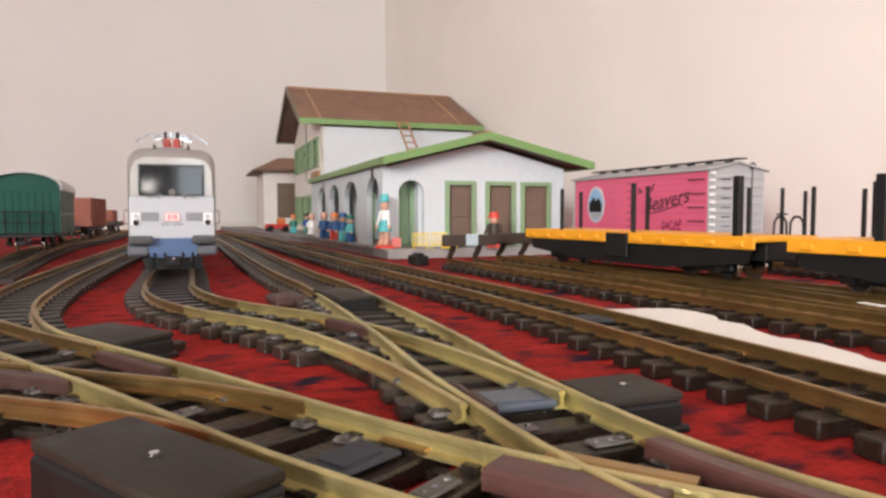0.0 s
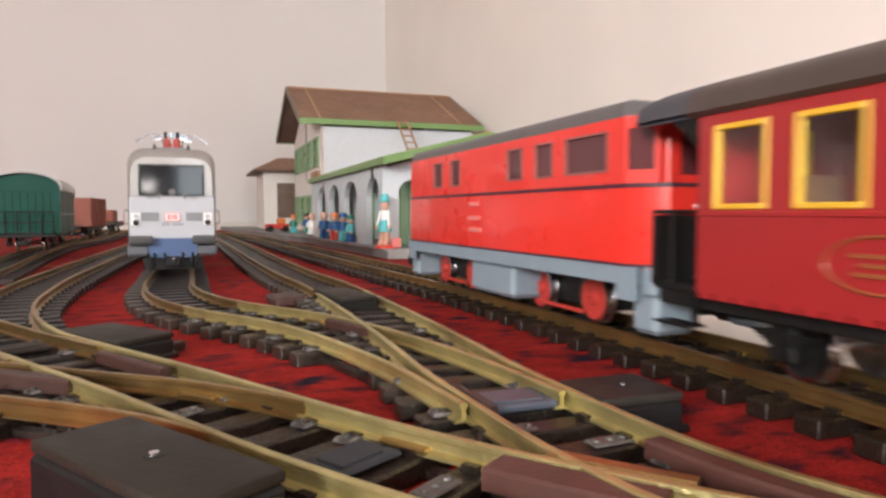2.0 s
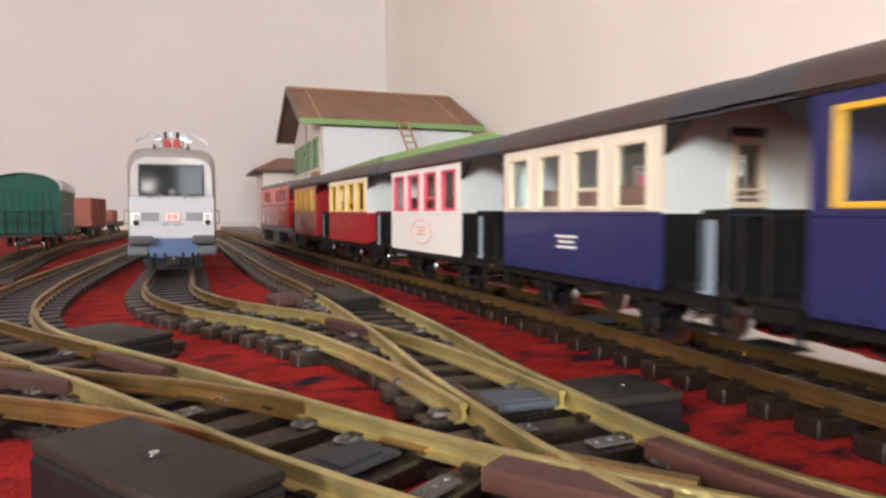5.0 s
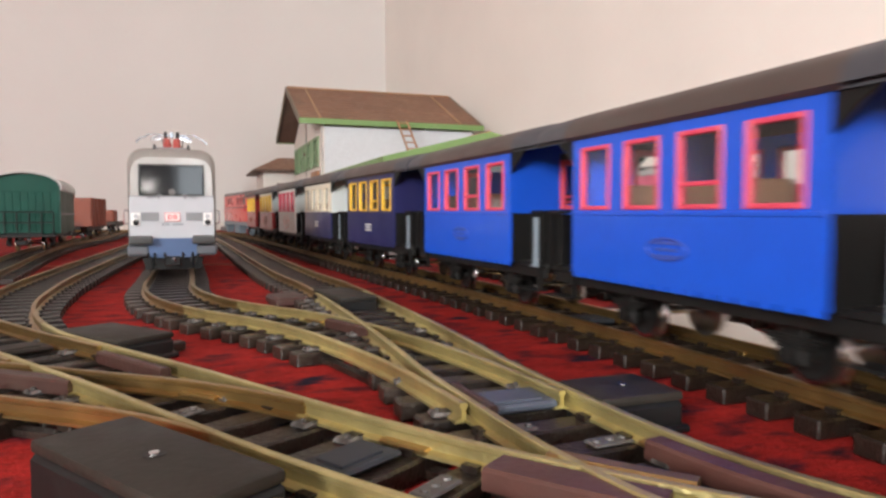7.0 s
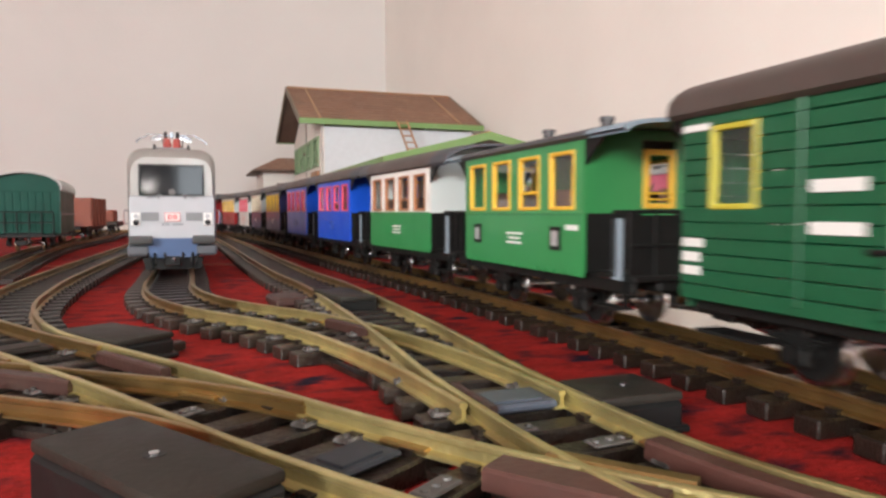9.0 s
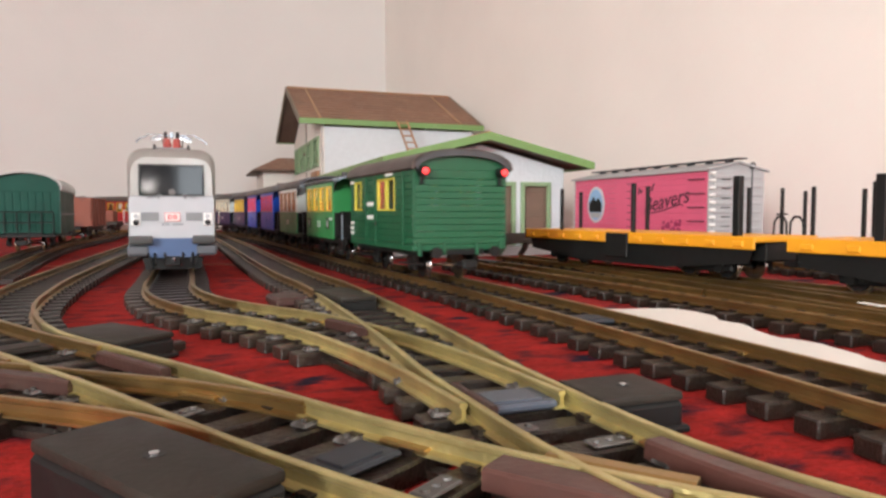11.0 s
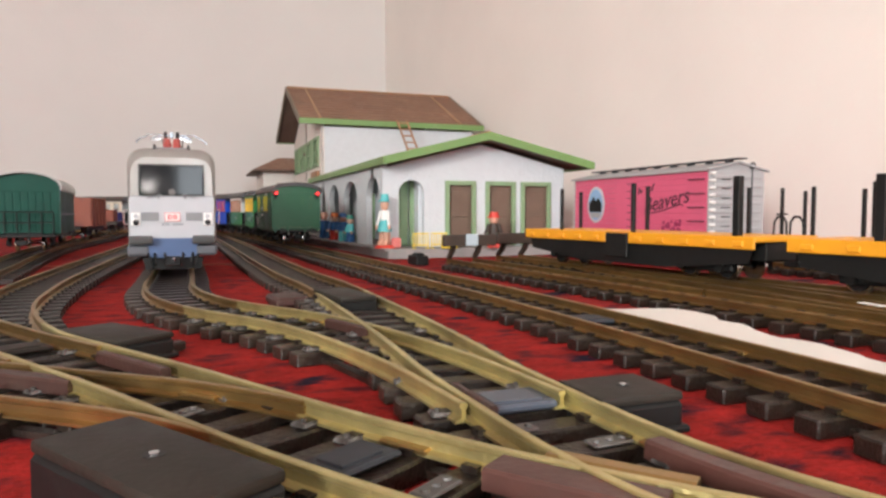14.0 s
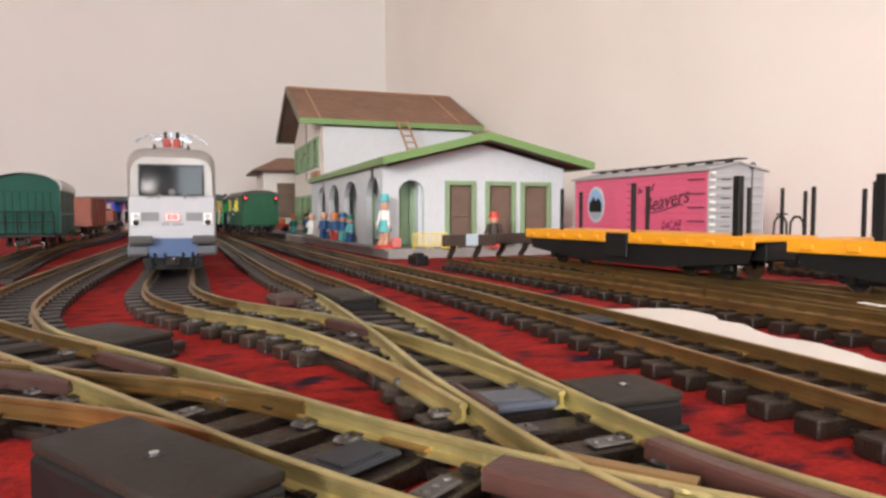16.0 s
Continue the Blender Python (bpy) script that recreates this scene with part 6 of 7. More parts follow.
def build_siding():
    off = 0.604
    wa = flat_wagon(on_way(W_STAKE, 0.7825 + off), 0.425, [(0.1255, 1, 0.1126, 0.0022), (-0.0255, 1, 0.1155, 0.0026), (-0.1865, 1, 0.1175, 0.0042), (0.1995, -1, 0.1113, 0.0022), (0.0475, -1, 0.1155, 0.0024), (-0.1075, -1, 0.1159, 0.0032), (-0.1245, -1, 0.1083, 0.002), (-0.1705, -1, 0.1062, 0.0018), (-0.1995, -1, 0.1019, 0.0018), (-0.2095, -1, 0.1067, 0.002)], "yellow flat wagon with black stakes on the siding")
    flat_wagon(on_way(W_STAKE, 0.280 + off), 0.505, [(0.236, -1, 0.1027, 0.002), (0.224, -1, 0.110, 0.0028), (0.206, -1, 0.1241, 0.0026), (0.163, 1, 0.1123, 0.0045), (0.14, -1, 0.116, 0.0026), (0.11, -1, 0.11, 0.0024)], "yellow flat wagon with rows of black stakes")
    b = bmesh.new()
    for x in (-0.1715, -0.1925):
        tube(b, [(x - 0.0085, -0.044, 0.0515), (x - 0.0078, -0.044, 0.066), (x - 0.0035, -0.044, 0.0725), (x + 0.0035, -0.044, 0.0725), (x + 0.0078, -0.044, 0.066), (x + 0.0085, -0.044, 0.0515)], 0.0014, 6)
    part("chain_loop", b, M_BLACK, wa, "black wire loops on the deck")
    part("cross_pin", rod(bmesh.new(), (-0.1775, -0.048, 0.0755), (-0.1635, -0.048, 0.0755), 0.001, 6), M_BLACK, wa)
    # pink box wagon
    m = on_way(W_BOX, 0.4 + (0.919 + 1.345) / 2)
    c = thing("box_wagon", m, "pink box wagon with grey ends and roof walk", "toy wagon")
    h, w = (1.345 - 0.919) / 2, 0.0605
    zb, zt, zp = 0.034, 0.148, 0.165
    for k in (-1, 1):
        n = 11
        d = (zt - zb) / n
        for i in range(n):
            b = box(bmesh.new(), -h + 0.0032, h - 0.0032, min(k * w, k * (w - 0.003)), max(k * w, k * (w - 0.003)), zb + i * d + 0.0002, zb + (i + 1) * d - 0.0001, 0.0004)
            part("board", b, M_PINK, c)
        part("side_door", box(bmesh.new(), -0.01, 0.05, min(k * w, k * (w + 0.002)), max(k * w, k * (w + 0.002)), zb + 0.006, zt - 0.006, 0.0008), M_PINK, c, "pink sliding side door")
        b = bmesh.new()
        for i in range(7):
            rod(b, (-0.01 + 0.0, k * (w + 0.0024), zb + 0.015 + i * 0.014), (0.012, k * (w + 0.0024), zb + 0.015 + i * 0.014), 0.0007, 5)
        part("door_bar", b, M_PRINT, c)
        y0, y1 = sorted((k * (w + 0.0002), k * (w + 0.0012)))
        # oval picture plate: rim, pale sky, dark hills
        b = bmesh.new()
        ov = [(0.125 + 0.032 * math.cos(a), 0.094 + 0.039 * math.sin(a)) for a in [2 * math.pi * i / 30 for i in range(30)]]
        extrude(b, ov, "y", y0, y1)
        em = part("oval_plate", b, M_PRINTPALE, c, "oval plate with pale rim")
        b = extrude(bmesh.new(), [(0.125 + 0.026 * math.cos(a), 0.094 + 0.033 * math.sin(a)) for a in [2 * math.pi * i / 30 for i in range(30)]], "y", min(k * (w + 0.001), k * (w + 0.0018)), max(k * (w + 0.001), k * (w + 0.0018)))
        part("oval_field", b, M_SKYBLUE, em, "pale blue field")
        b = extrude(bmesh.new(), [(0.103, 0.078), (0.147, 0.078), (0.149, 0.098), (0.138, 0.104), (0.134, 0.112), (0.124, 0.101), (0.114, 0.108), (0.106, 0.100), (0.102, 0.094)], "y", min(k * (w + 0.0017), k * (w + 0.0024)), max(k * (w + 0.0017), k * (w + 0.0024)))
        part("oval_shape", b, M_BLACK, em, "plain dark shapes")
        b = extrude(bmesh.new(), [(0.110, 0.066), (0.140, 0.066), (0.146, 0.077), (0.104, 0.077)], "y", min(k * (w + 0.0017), k * (w + 0.0024)), max(k * (w + 0.0017), k * (w + 0.0024)))
        part("oval_shape", b, M_GREYPAINT, em)
        # slanted script lettering with an underline swash, small print below, grab irons
        side = Matrix(((-k, 0, 0, 0), (0, 0, k, k * (w + 0.0006)), (0, 1, 0, 0), (0, 0, 0, 1)))
        x0 = -0.040 if k > 0 else -0.140
        for body, size, x, z, turn in (("Beavers", 0.040, 0.0, 0.076, 9), ("of", 0.019, 0.012, 0.116, 9)):
            me = text_mesh("lettering", body, size, M_PRINT)
            ob = new("lettering", me)
            ob.parent = c
            ob.matrix_basis = Matrix.Translation((x0 - x if k > 0 else x0 + x, 0, z)) @ side @ pose(0, 0, 0, 0, 0, turn)
            tagged(ob, "dark slanted script lettering")
        b = bmesh.new()
        yy = k * (w + 0.0008)
        tube(b, [(-0.046, yy, 0.0745), (-0.09, yy, 0.080), (-0.145, yy, 0.092), (-0.150, yy, 0.090)], 0.0011, 5)
        part("script_swash", b, M_PRINT, c, "dark underline swash")
        part("small_print", tube(bmesh.new(), [(-0.022, yy, 0.113), (-0.025, yy, 0.124), (-0.030, yy, 0.115), (-0.034, yy, 0.120)], 0.0012, 5), M_PRINT, c)
        for z in (0.062, 0.086, 0.110, 0.134):
            part("grab_iron", rod(bmesh.new(), (-0.165, k * (w + 0.003), z), (-0.205, k * (w + 0.003), z), 0.0011, 6), M_PRINT, c, "dark grab iron")
        b = bmesh.new()
        random.seed(7)
        for i in range(16):
            ball(b, (-0.115 + random.uniform(-0.03, 0.03), yy - k * 0.0007, 0.053 + random.uniform(-0.008, 0.011)), random.uniform(0.003, 0.006), 1, 0.15, 0.9, 8)
        part("printed_patch", b, M_PALEPINKDARK, c, "dark pink printed patch")
    for e in (-1, 1):
        part("end_board", box(bmesh.new(), min(e * h, e * (h - 0.003)), max(e * h, e * (h - 0.003)), -w, w, zb, zt), M_GREYPAINT, c, "grey end wall")
        part("end_gable", extrude(bmesh.new(), [(-w, zt + 0.0002), (w, zt + 0.0002), (w * 0.5, zp - 0.006), (0, zp - 0.002), (-w * 0.5, zp - 0.006)], "x", min(e * h, e * (h - 0.003)), max(e * h, e * (h - 0.003))), M_GREYPAINT, c)
        for i in range(7):
            b = box(bmesh.new(), min(e * h, e * (h + 0.0022)), max(e * h, e * (h + 0.0022)), -w + 0.008, w - 0.008, zb + 0.012 + i * 0.0148, zb + 0.018 + i * 0.0148, 0.0009)
            part("end_rib", b, M_GREYPAINT, c)
        for i in range(9):
            z = zb + 0.010 + i * 0.0125
            part("ladder_rung", rod(bmesh.new(), (e * (h + 0.003), w - 0.010, z), (e * (h + 0.003), w + 0.001, z), 0.0034, 6, 0.0020), M_WHITE, c, "white ladder rung")
        for i in range(6):
            z = zb + 0.020 + i * 0.0160
            part("end_grab_iron", rod(bmesh.new(), (e * (h + 0.0035), 0.018, z), (e * (h + 0.0035), 0.036, z), 0.0010, 6), M_DARKGREY, c)
        b = tube(bmesh.new(), [(e * (h + 0.003), -0.03, zb), (e * (h + 0.003), -0.03, zt + 0.008)], 0.0011, 6)
        rod(b, (e * (h + 0.002), -0.03, zt + 0.01), (e * (h + 0.005), -0.03, zt + 0.01), 0.006, 12)
        part("brake_wheel", b, M_DARKGREY, c)
    for k in (-1, 1):
        b = extrude(bmesh.new(), [(0, zp), (k * (w + 0.006), zt + 0.003), (k * (w + 0.006), zt), (0, zp - 0.003)], "x", -h - 0.006, h + 0.006)
        part("roof_slope", b, M_GREYPAINT, c, "grey roof sheet")
    b = box(bmesh.new(), -h - 0.012, h + 0.012, -0.010, 0.010, zp + 0.003, zp + 0.0055, 0.0006)
    for i in range(9):
        x = -h + 0.02 + i * (2 * h - 0.04) / 8
        box(b, x - 0.002, x + 0.002, -0.008, 0.008, zp - 0.001, zp + 0.0031)
    part("roof_walk", b, M_DARKGREY, c, "dark roof walk board")
    part("underframe", box(bmesh.new(), -h + 0.005, h - 0.005, -0.03, 0.03, 0.022, zb - 0.0003), M_BLACK, c)
    part("floor", box(bmesh.new(), -h + 0.003, h - 0.003, -w + 0.0032, w - 0.0032, zb, zb + 0.003), M_BLACK, c)
    for bx in (-h + 0.08, h - 0.08):
        b = bmesh.new()
        for k in (-1, 1):
            box(b, bx - 0.040, bx + 0.040, k * 0.034 - 0.002, k * 0.034 + 0.002, 0.009, 0.021, 0.002)
        box(b, bx - 0.012, bx + 0.012, -0.036, 0.036, 0.012, 0.0225, 0.002)
        part("bogie", b, M_BLACK, c)
        for dx in (-0.026, 0.026):
            wheelset(c, bx + dx, 0.0145, M_BLACK)
    # buffer stops at the ends of both sidings
    for way, sign in ((W_STUB, True), (W_STAKE, False)):
        t = thing("buffer_stop", on_way(way, way.length - 0.03, RZ), "dark brown wooden buffer stop at the siding end", "buffer stop", "buffer stops of the sidings")
        part("beam", box(bmesh.new(), -0.012, 0.0, -0.048, 0.048, 0.022, 0.041, 0.0015), M_SOFFITDARK, t, "dark heavy beam")
        for k in (-1, 1):
            b = bmesh.new()
            pts = [(0.030, 0.0), (0.020, 0.0), (0.006, 0.012), (0.0003, 0.022), (0.0003, 0.040), (0.006, 0.040), (0.010, 0.024), (0.018, 0.012)]
            extrude(b, pts, "y", k * GAUGE - 0.003, k * GAUGE + 0.003)
            part("bent_rail", b, M_SOFFITDARK, t, "bent rail support")
        if sign:
            part("sign_board", box(bmesh.new(), -0.0145, -0.0122, -0.012, 0.010, 0.023, 0.042, 0.0006), M_SIGN, t, "blank pale blue-grey sign board")
    # paper strip between the tracks
    b = bmesh.new()
    n, mrow = 60, 6
    random.seed(11)
    grid = []
    for i in range(n + 1):
        u = i / n
        s = W_TRAIN.near(0.094, 0.575) - 0.50 * u
        p, sd = W_TRAIN.at(s), W_TRAIN.side(s)
        wid = float(np.interp(u, [0, 0.03, 0.07, 0.13, 0.2, 0.3, 0.45, 0.6, 1], [0.003, 0.045, 0.072, 0.082, 0.064, 0.056, 0.050, 0.046, 0.04])) + 0.0012 * math.sin(u * 61) + 0.0010 * math.sin(u * 133 + 1)
        wid = max(0.002, wid)
        row = []
        for j in range(mrow + 1):
            v = j / mrow
            q = p + sd * (0.0282 + wid * v)
            row.append((q.x, q.y, 0.0112 + 0.0012 * math.sin(u * 40 + v * 5) * v + 0.0035 * v * (1 - v)))
        grid.append(row)
    vs = [[[b.verts.new((x, y, z + dz)) for x, y, z in row] for row in grid] for dz in (0, 0.0008)]
    for layer in vs:
        for i in range(n):
            for j in range(mrow):
                b.faces.new((layer[i][j], layer[i][j + 1], layer[i + 1][j + 1], layer[i + 1][j]))
    bmesh.ops.recalc_face_normals(b, faces=b.faces[:])
    solid("paper_strip", b, M_CLOTH, "torn white paper strip lying along the track", "paper")
    b = box(bmesh.new(), -0.012, 0.012, -0.004, 0.004, 0.0186, 0.0196, 0.0003)
    p = AN * 0.53 + AX * 0.40
    solid("paper_scrap", b, M_CLOTH, "small white scrap of paper on a rail", "paper", pose(p.x, p.y, 0, 0, 0, 100))


M_SIGN = mat("pale_sign_paint", (0.42, 0.50, 0.55), 0.5, 0, 0.06, 60)
M_PRINTPALE = mat("pale_print_rim", (0.6, 0.58, 0.62), 0.5, 0, 0.2, 150)
M_PALEPINKDARK = mat("dark_pink_print", (0.35, 0.03, 0.1), 0.5, 0, 0.1, 80)
M_SOFFITDARK = mat("dark_brown_wood", (0.045, 0.03, 0.022), 0.55, 0, 0.2, 60)


# ---------- wagons on the left side track ----------
def build_left_wagons():
    c = thing("covered_wagon", on_way(W_GREEN, W_GREEN.near(-0.80, 1.30), RZ) @ pose(-0.14, 0, 0), "teal green covered wagon with white roof edge", "toy wagon")
    h, w = 0.14, 0.060
    zb, ze, zp = 0.036, 0.121, 0.155
    arc = roof_arc(w - 0.002, ze, zp - 0.002)
    for e in (-1, 1):
        b = box(bmesh.new(), min(e * h, e * (h - 0.003)), max(e * h, e * (h - 0.003)), -w + 0.0022, w - 0.0022, zb, ze)
        extrude(b, arc, "x", min(e * h, e * (h - 0.003)), max(e * h, e * (h - 0.003)))
        part("end_wall", b, M_TEAL, c, "teal green end wall")
        for i in range(9):
            y = -w + 0.010 + i * 0.0125
            part("end_plank", box(bmesh.new(), min(e * h, e * (h + 0.001)), max(e * h, e * (h + 0.001)), y - 0.0055, y + 0.0055, zb + 0.002, ze - 0.004, 0.0004), M_TEAL, c)
        xo = e * (h + 0.028)
        bars = [((xo, -0.05 + 0.02 * i, 0.034), (xo, -0.05 + 0.02 * i, 0.078)) for i in range(6)] + [((xo, -0.05, z), (xo, 0.05, z)) for z in (0.058, 0.078)]
        for p, q in bars:
            part("railing_bar", rod(bmesh.new(), p, q, 0.0012, 6), M_BLACK, c)
        part("end_platform", box(bmesh.new(), min(e * h, e * (h + 0.03)), max(e * h, e * (h + 0.03)), -0.054, 0.054, 0.030, 0.0355, 0.0008), M_BLACK, c)
    for k in (-1, 1):
        n = 14
        for i in range(n):
            a = -h + 2 * h * i / n
            part("side_plank", box(bmesh.new(), a + 0.0003, a + 2 * h / n - 0.0003, min(k * w, k * (w - 0.002)), max(k * w, k * (w - 0.002)), zb, ze, 0.0004), M_TEALSIDE, c)
        part("side_brace", box(bmesh.new(), -h, h, min(k * w, k * (w + 0.002)), max(k * w, k * (w + 0.002)), zb + 0.036, zb + 0.040, 0.0005), M_MIDGREY, c)
    outer = roof_arc(w + 0.004, ze, zp)
    part("roof", extrude(bmesh.new(), outer + [(y * 0.965, z - 0.002) for y, z in reversed(outer)], "x", -h - 0.010, h + 0.010), M_GREYWHITE, c, "pale grey arched roof")
    underframe(c, -h - 0.028, h + 0.028, (-0.075, 0.075), M_BLACK)
    # rust-red open wagon
    g = thing("open_wagon", on_way(W_GREEN, W_GREEN.near(-1.0, 1.82), RZ) @ pose(-0.10, 0, 0), "rust-red open wagon with a raised brake cabin", "toy wagon")
    h, w = 0.115, 0.055
    zb, zt = 0.040, 0.117
    for k in (-1, 1):
        for i in range(4):
            z = zb + i * (zt - zb) / 4
            part("side_board", box(bmesh.new(), -h, h, min(k * w, k * (w - 0.003)), max(k * w, k * (w - 0.003)), z + 0.0003, z + (zt - zb) / 4 - 0.0003, 0.0005), M_RUST, g)
        for i in range(5):
            x = -h + 0.01 + i * (2 * h - 0.02) / 4
            part("side_post", box(bmesh.new(), x - 0.003, x + 0.003, min(k * w, k * (w + 0.003)), max(k * w, k * (w + 0.003)), zb - 0.002, zt, 0.0006), M_RUST, g)
    for e in (-1, 1):
        part("end_board", box(bmesh.new(), min(e * h, e * (h - 0.003)), max(e * h, e * (h - 0.003)), -w + 0.0032, w - 0.0032, zb, zt - 0.0005), M_RUST, g)
    part("floor", box(bmesh.new(), -h + 0.003, h - 0.003, -w + 0.003, w - 0.003, zb, zb + 0.003), M_RUST, g)
    part("load", box(bmesh.new(), -h + 0.005, h - 0.005, -w + 0.005, w - 0.005, zb + 0.003, zt - 0.010, 0.004), M_SOFFITDARK, g, "dark load inside")
    part("brake_cabin", box(bmesh.new(), h - 0.002 - 0.06, h - 0.004, -w + 0.004, -w + 0.06, zt - 0.011, zt + 0.016, 0.001), M_RUST, g, "rust-red raised cabin")
    underframe(g, -h - 0.01, h + 0.01, (-0.06, 0.06), M_BLACK)
    t = thing("open_wagon", on_way(W_GREEN, W_GREEN.near(-1.20, 2.25), RZ) @ pose(-0.08, 0, 0), "low dark flat wagon behind the rust-red one", "toy wagon")
    part("deck", box(bmesh.new(), -0.12, 0.12, -0.053, 0.053, 0.036, 0.046, 0.001), M_SOFFITDARK, t)
    part("crate", box(bmesh.new(), -0.02, 0.09, -0.035, 0.04, 0.0462, 0.085, 0.003), M_RUST, t, "rust-brown crate")
    underframe(t, -0.12, 0.12, (-0.06, 0.06), M_BLACK)


M_GREYWHITE = mat("grey_white_paint", (0.55, 0.56, 0.55), 0.5, 0, 0.08, 40)
M_TEALSIDE = mat("teal_side", (0.02, 0.07, 0.055), 0.5, 0, 0.12, 40)


# ---------- figures and small things on the platform ----------
def toy_figure(x, y, z, yaw, height, coat, legs, hat, label, skirt=None, slim=1.0):
    """A plain moulded toy doll as one mesh with painted areas."""
    b = bmesh.new()
    k = height / 0.075
    start = 0

    def paint(idx):
        nonlocal start
        b.faces.ensure_lookup_table()
        for f in b.faces[start:]:
            f.material_index = idx
        start = len(b.faces)
    for s in (-1, 1):
        box(b, -0.007, 0.007, s * 0.0062 - 0.0056, s * 0.0062 + 0.0056, 0, 0.027, 0.002)
        box(b, -0.007, 0.012, s * 0.0062 - 0.0056, s * 0.0062 + 0.0056, 0, 0.006, 0.0015)
    paint(1)
    rod(b, (0, 0, 0.025), (0, 0, 0.048), 0.0125, 14, 0.0085)
    for s in (-1, 1):
        rod(b, (0, s * 0.0095, 0.046), (0.006, s * 0.0165, 0.027), 0.0042, 8, 0.0034)
    if skirt:
        rod(b, (0, 0, 0.018), (0, 0, 0.032), 0.0165, 14, 0.011)
    paint(0)
    ball(b, (0, 0, 0.057), 0.0095, 1, 1, 1.05, 14)
    for s in (-1, 1):
        ball(b, (0.007, s * 0.017, 0.0245), 0.0035)
    paint(2)
    rod(b, (0, 0, 0.060), (0, 0, 0.071), 0.0108, 14, 0.0085)
    rod(b, (0.002, 0, 0.060), (0.002, 0, 0.062), 0.0135, 14)
    paint(3)
    bmesh.ops.scale(b, vec=(k * slim, k * slim, k), verts=b.verts)
    return solid("toy_figure", b, [coat, legs, M_SKIN, hat], label, "toy figure", pose(x, y, z, 0, 0, yaw), "toy figures on the platform")


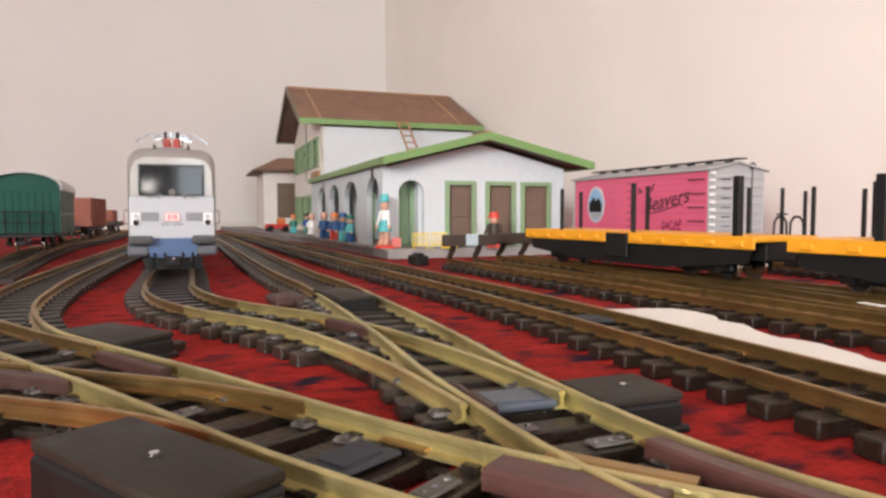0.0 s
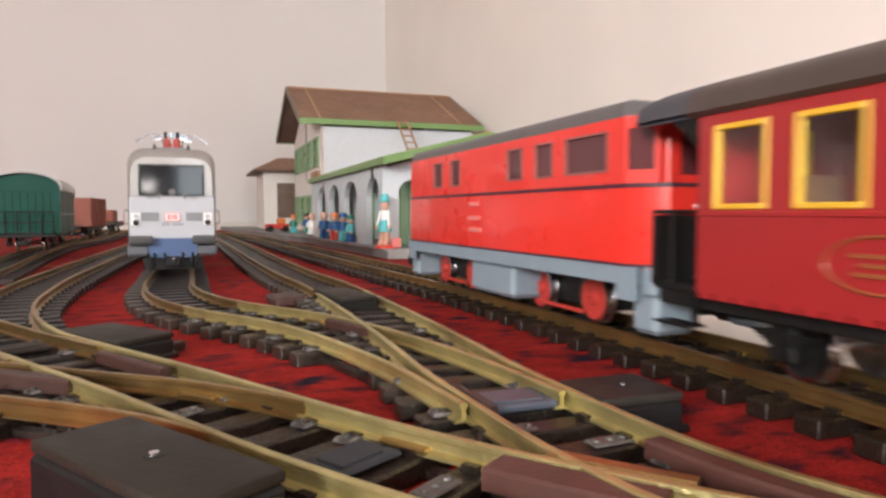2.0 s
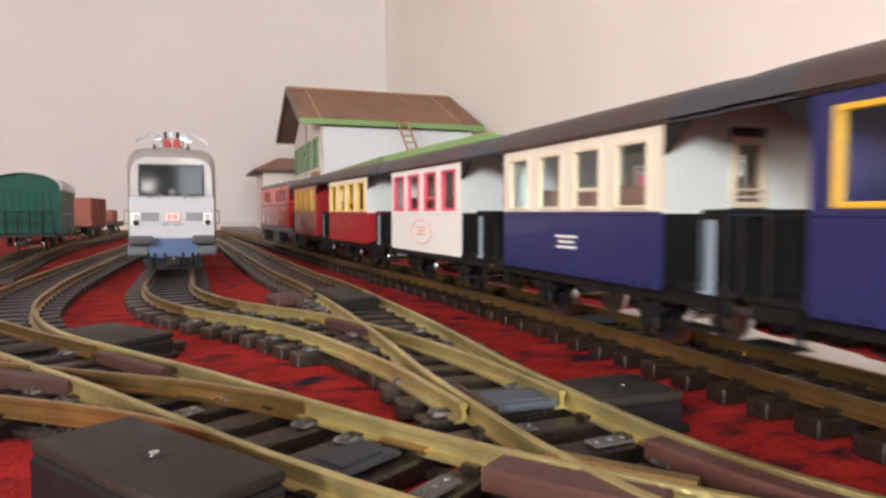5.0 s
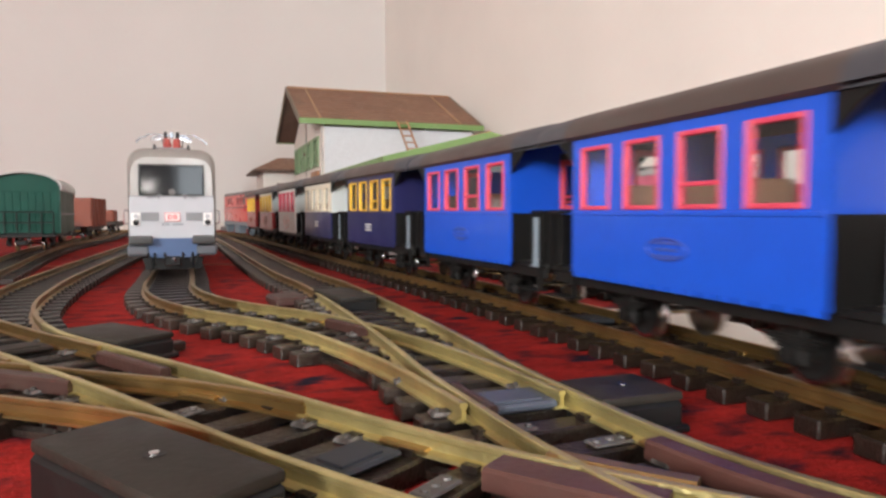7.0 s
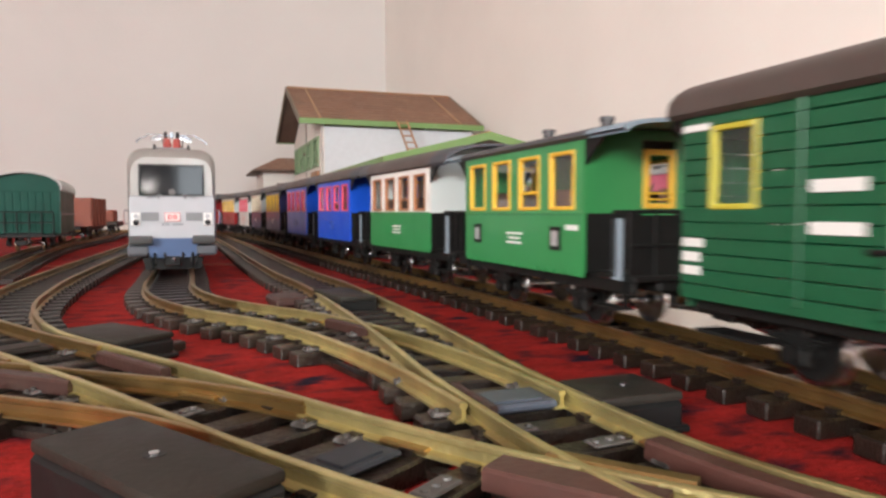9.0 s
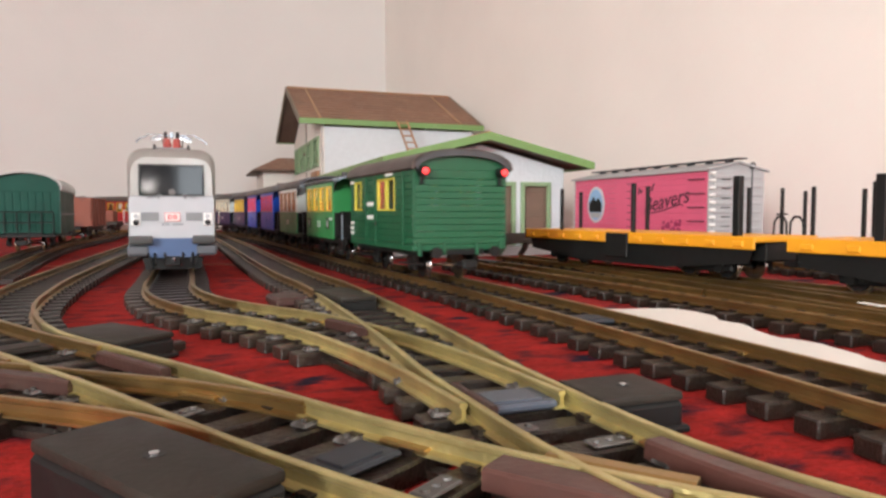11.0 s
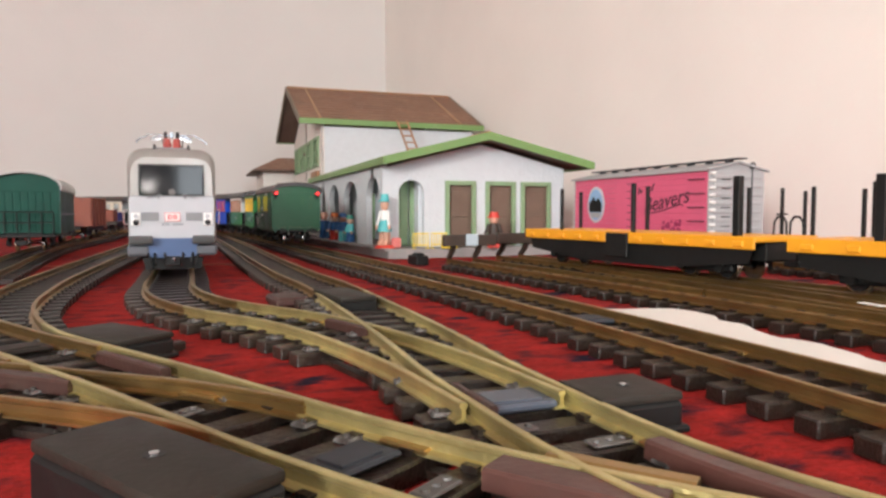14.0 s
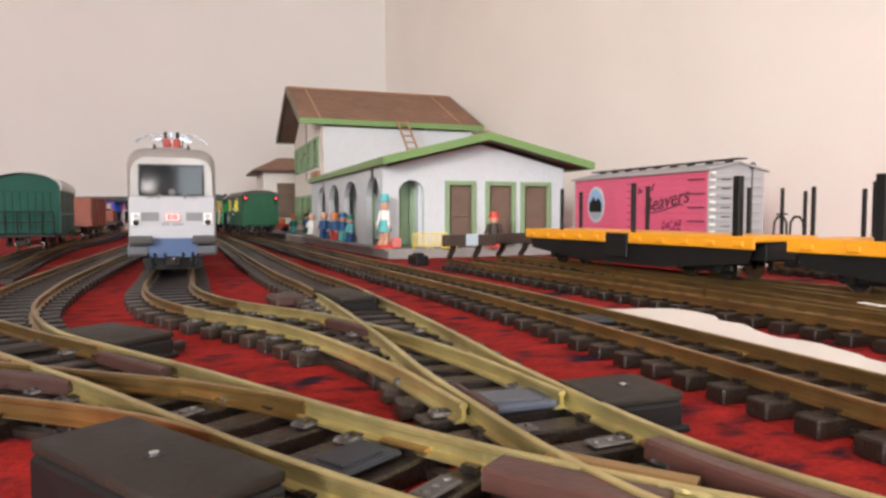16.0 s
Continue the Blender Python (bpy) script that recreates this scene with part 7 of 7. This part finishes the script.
def build_small_things():
    P = PLAT_Z + 0.0004
    toy_figure(-0.262, 1.78, P, -80, 0.078, M_DBLUE, M_TURQ, M_DBLUE, "toy figure in blue coat and blue cap")
    toy_figure(-0.295, 1.85, P, -100, 0.078, M_DBLUE, M_DRED, M_DORANGE, "toy figure in blue coat with orange hat")
    toy_figure(-0.345, 1.97, P, -60, 0.080, M_DBLUE, M_DBLUE, M_SKIN, "toy figure in dark blue uniform")
    toy_figure(-0.235, 1.72, P, -140, 0.072, M_TURQ, M_DBLUE, M_DGREEN, "toy figure in turquoise coat under the arches")
    toy_figure(-0.485, 2.42, P, -90, 0.076, M_DBLUE, M_DGREEN, M_SOFFITDARK, "toy figure in blue coat with dark hair")
    toy_figure(-0.545, 2.47, P, -60, 0.070, M_DGREEN, M_TURQ, M_DORANGE, "toy figure in green coat with orange cap")
    toy_figure(-0.447, 2.31, P, -120, 0.074, M_WHITE, M_WHITE, M_SKIN, "toy figure in white clothes")
    toy_figure(0.108, 1.44, P, -100, 0.080, M_SOFFITDARK, M_DRED, M_DRED, "toy figure in dark coat with red hat at the door")
    toy_figure(-0.122, 1.418, P + 0.0065, -120, 0.113, M_WHITE, M_SKIN, M_TURQ, "large slim toy figure in white blouse and turquoise cap", None, 0.62)
    b = rod(bmesh.new(), (0, 0, 0.028), (0, 0, 0.056), 0.0165, 18, 0.009)
    solid("doll_skirt", b, M_TURQ, "turquoise flared skirt worn by the large figure", "doll clothing", pose(-0.122, 1.418, P + 0.0065))
    b = rod(bmesh.new(), (0, 0, 0), (0, 0, 0.0062), 0.022, 20, 0.018)
    solid("red_stand", b, M_DRED, "round red plastic stand under the large figure", "stand", pose(-0.122, 1.418, P))
    # pink and red bag beside it
    b = box(bmesh.new(), -0.010, 0.010, -0.006, 0.006, 0, 0.022, 0.003)
    solid("toy_suitcase", b, M_PALERED, "small pink-red toy suitcase on the platform", "suitcase", pose(-0.098, 1.42, P, 0, 0, 30))
    # yellow barriers
    for x, y, yaw in ((-0.046, 1.395, 18), (-0.008, 1.412, 12)):
        t = thing("barrier_fence", pose(x, y, P, 0, 0, yaw), "small yellow plastic barrier fence on the platform", "fence", "yellow barriers")
        for z in (0.006, 0.030):
            part("bar", box(bmesh.new(), -0.017, 0.017, -0.001, 0.001, z, z + 0.003, 0.0004), M_FENCE, t)
        for i in range(7):
            xx = -0.016 + i * 0.0053
            part("upright", rod(bmesh.new(), (xx, 0, 0.0 if i in (0, 6) else 0.007), (xx, 0, 0.031), 0.0011, 6), M_FENCE, t)
        for xx in (-0.014, 0.014):
            part("foot", box(bmesh.new(), xx - 0.0015, xx + 0.0015, -0.008, 0.008, 0, 0.0022, 0.0004), M_FENCE, t)
    b = bmesh.new()
    random.seed(5)
    for i in range(5):
        box(b, -0.016 + i * 0.007, -0.010 + i * 0.007, -0.004, 0.004, 0, 0.014 + 0.006 * (i % 2), 0.001)
    solid("yellow_crate", b, M_FENCE, "pale yellow plastic crate by the barrier", "crate", pose(0.012, 1.41, P, 0, 0, 15))
    # white bench and table
    t = thing("platform_bench", pose(-0.385, 2.10, P, 0, 0, 110), "white plastic bench on the platform", "bench")
    part("seat", box(bmesh.new(), -0.03, 0.03, -0.010, 0.010, 0.020, 0.024, 0.001), M_WHITE, t)
    part("backrest", box(bmesh.new(), -0.03, 0.03, 0.008, 0.011, 0.0242, 0.050, 0.001), M_WHITE, t)
    for xx in (-0.026, 0.026):
        part("leg", box(bmesh.new(), xx - 0.002, xx + 0.002, -0.009, 0.009, 0, 0.0198, 0.0006), M_WHITE, t)
    # little orange-red tractor at the platform's far end
    t = thing("toy_tractor", pose(-0.64, 2.62, P, 0, 0, 205), "small red and orange toy tractor on the platform", "toy vehicle")
    part("body", box(bmesh.new(), -0.045, 0.045, -0.018, 0.018, 0.012, 0.030, 0.004), M_DRED, t)
    part("cab", box(bmesh.new(), -0.030, 0.0, -0.016, 0.016, 0.0302, 0.052, 0.004), M_DORANGE, t)
    for xx in (-0.028, 0.03):
        for yy in (-0.021, 0.021):
            part("wheel", rod(bmesh.new(), (xx, yy - 0.004, 0.012), (xx, yy + 0.004, 0.012), 0.012, 16), M_BLACK, t)
    b = box(bmesh.new(), -0.022, 0.022, -0.012, 0.012, 0.0, 0.017, 0.002)
    box(b, -0.010, 0.010, -0.009, 0.009, 0.0165, 0.021, 0.002)
    solid("track_signal_box", b, M_BLACK, "small black lever box beside the track", "lever box", pose(-0.045, 1.235, 0.0004, 0, 0, -65))
    b = bmesh.new()
    random.seed(3)
    for base in ((-0.33, 1.35), (-0.45, 1.2), (-0.72, 1.15)):
        pts = []
        for i in range(14):
            u = i / 13
            pts.append((base[0] + 0.18 * u, base[1] + 0.02 * math.sin(u * 7), 0.0022))
        tube(b, pts, 0.0011, 5)
    solid("loose_wire", b, M_WIRE, "thin red-brown wires lying on the carpet", "wire")


M_WIRE = mat("red_wire", (0.3, 0.09, 0.06), 0.5, 0, 0.1, 60)

build_room()
build_station()
TRAIN = build_train()
build_silver_loco()
build_siding()
build_left_wagons()
build_small_things()
build_turnouts()
build_tracks()
motions()
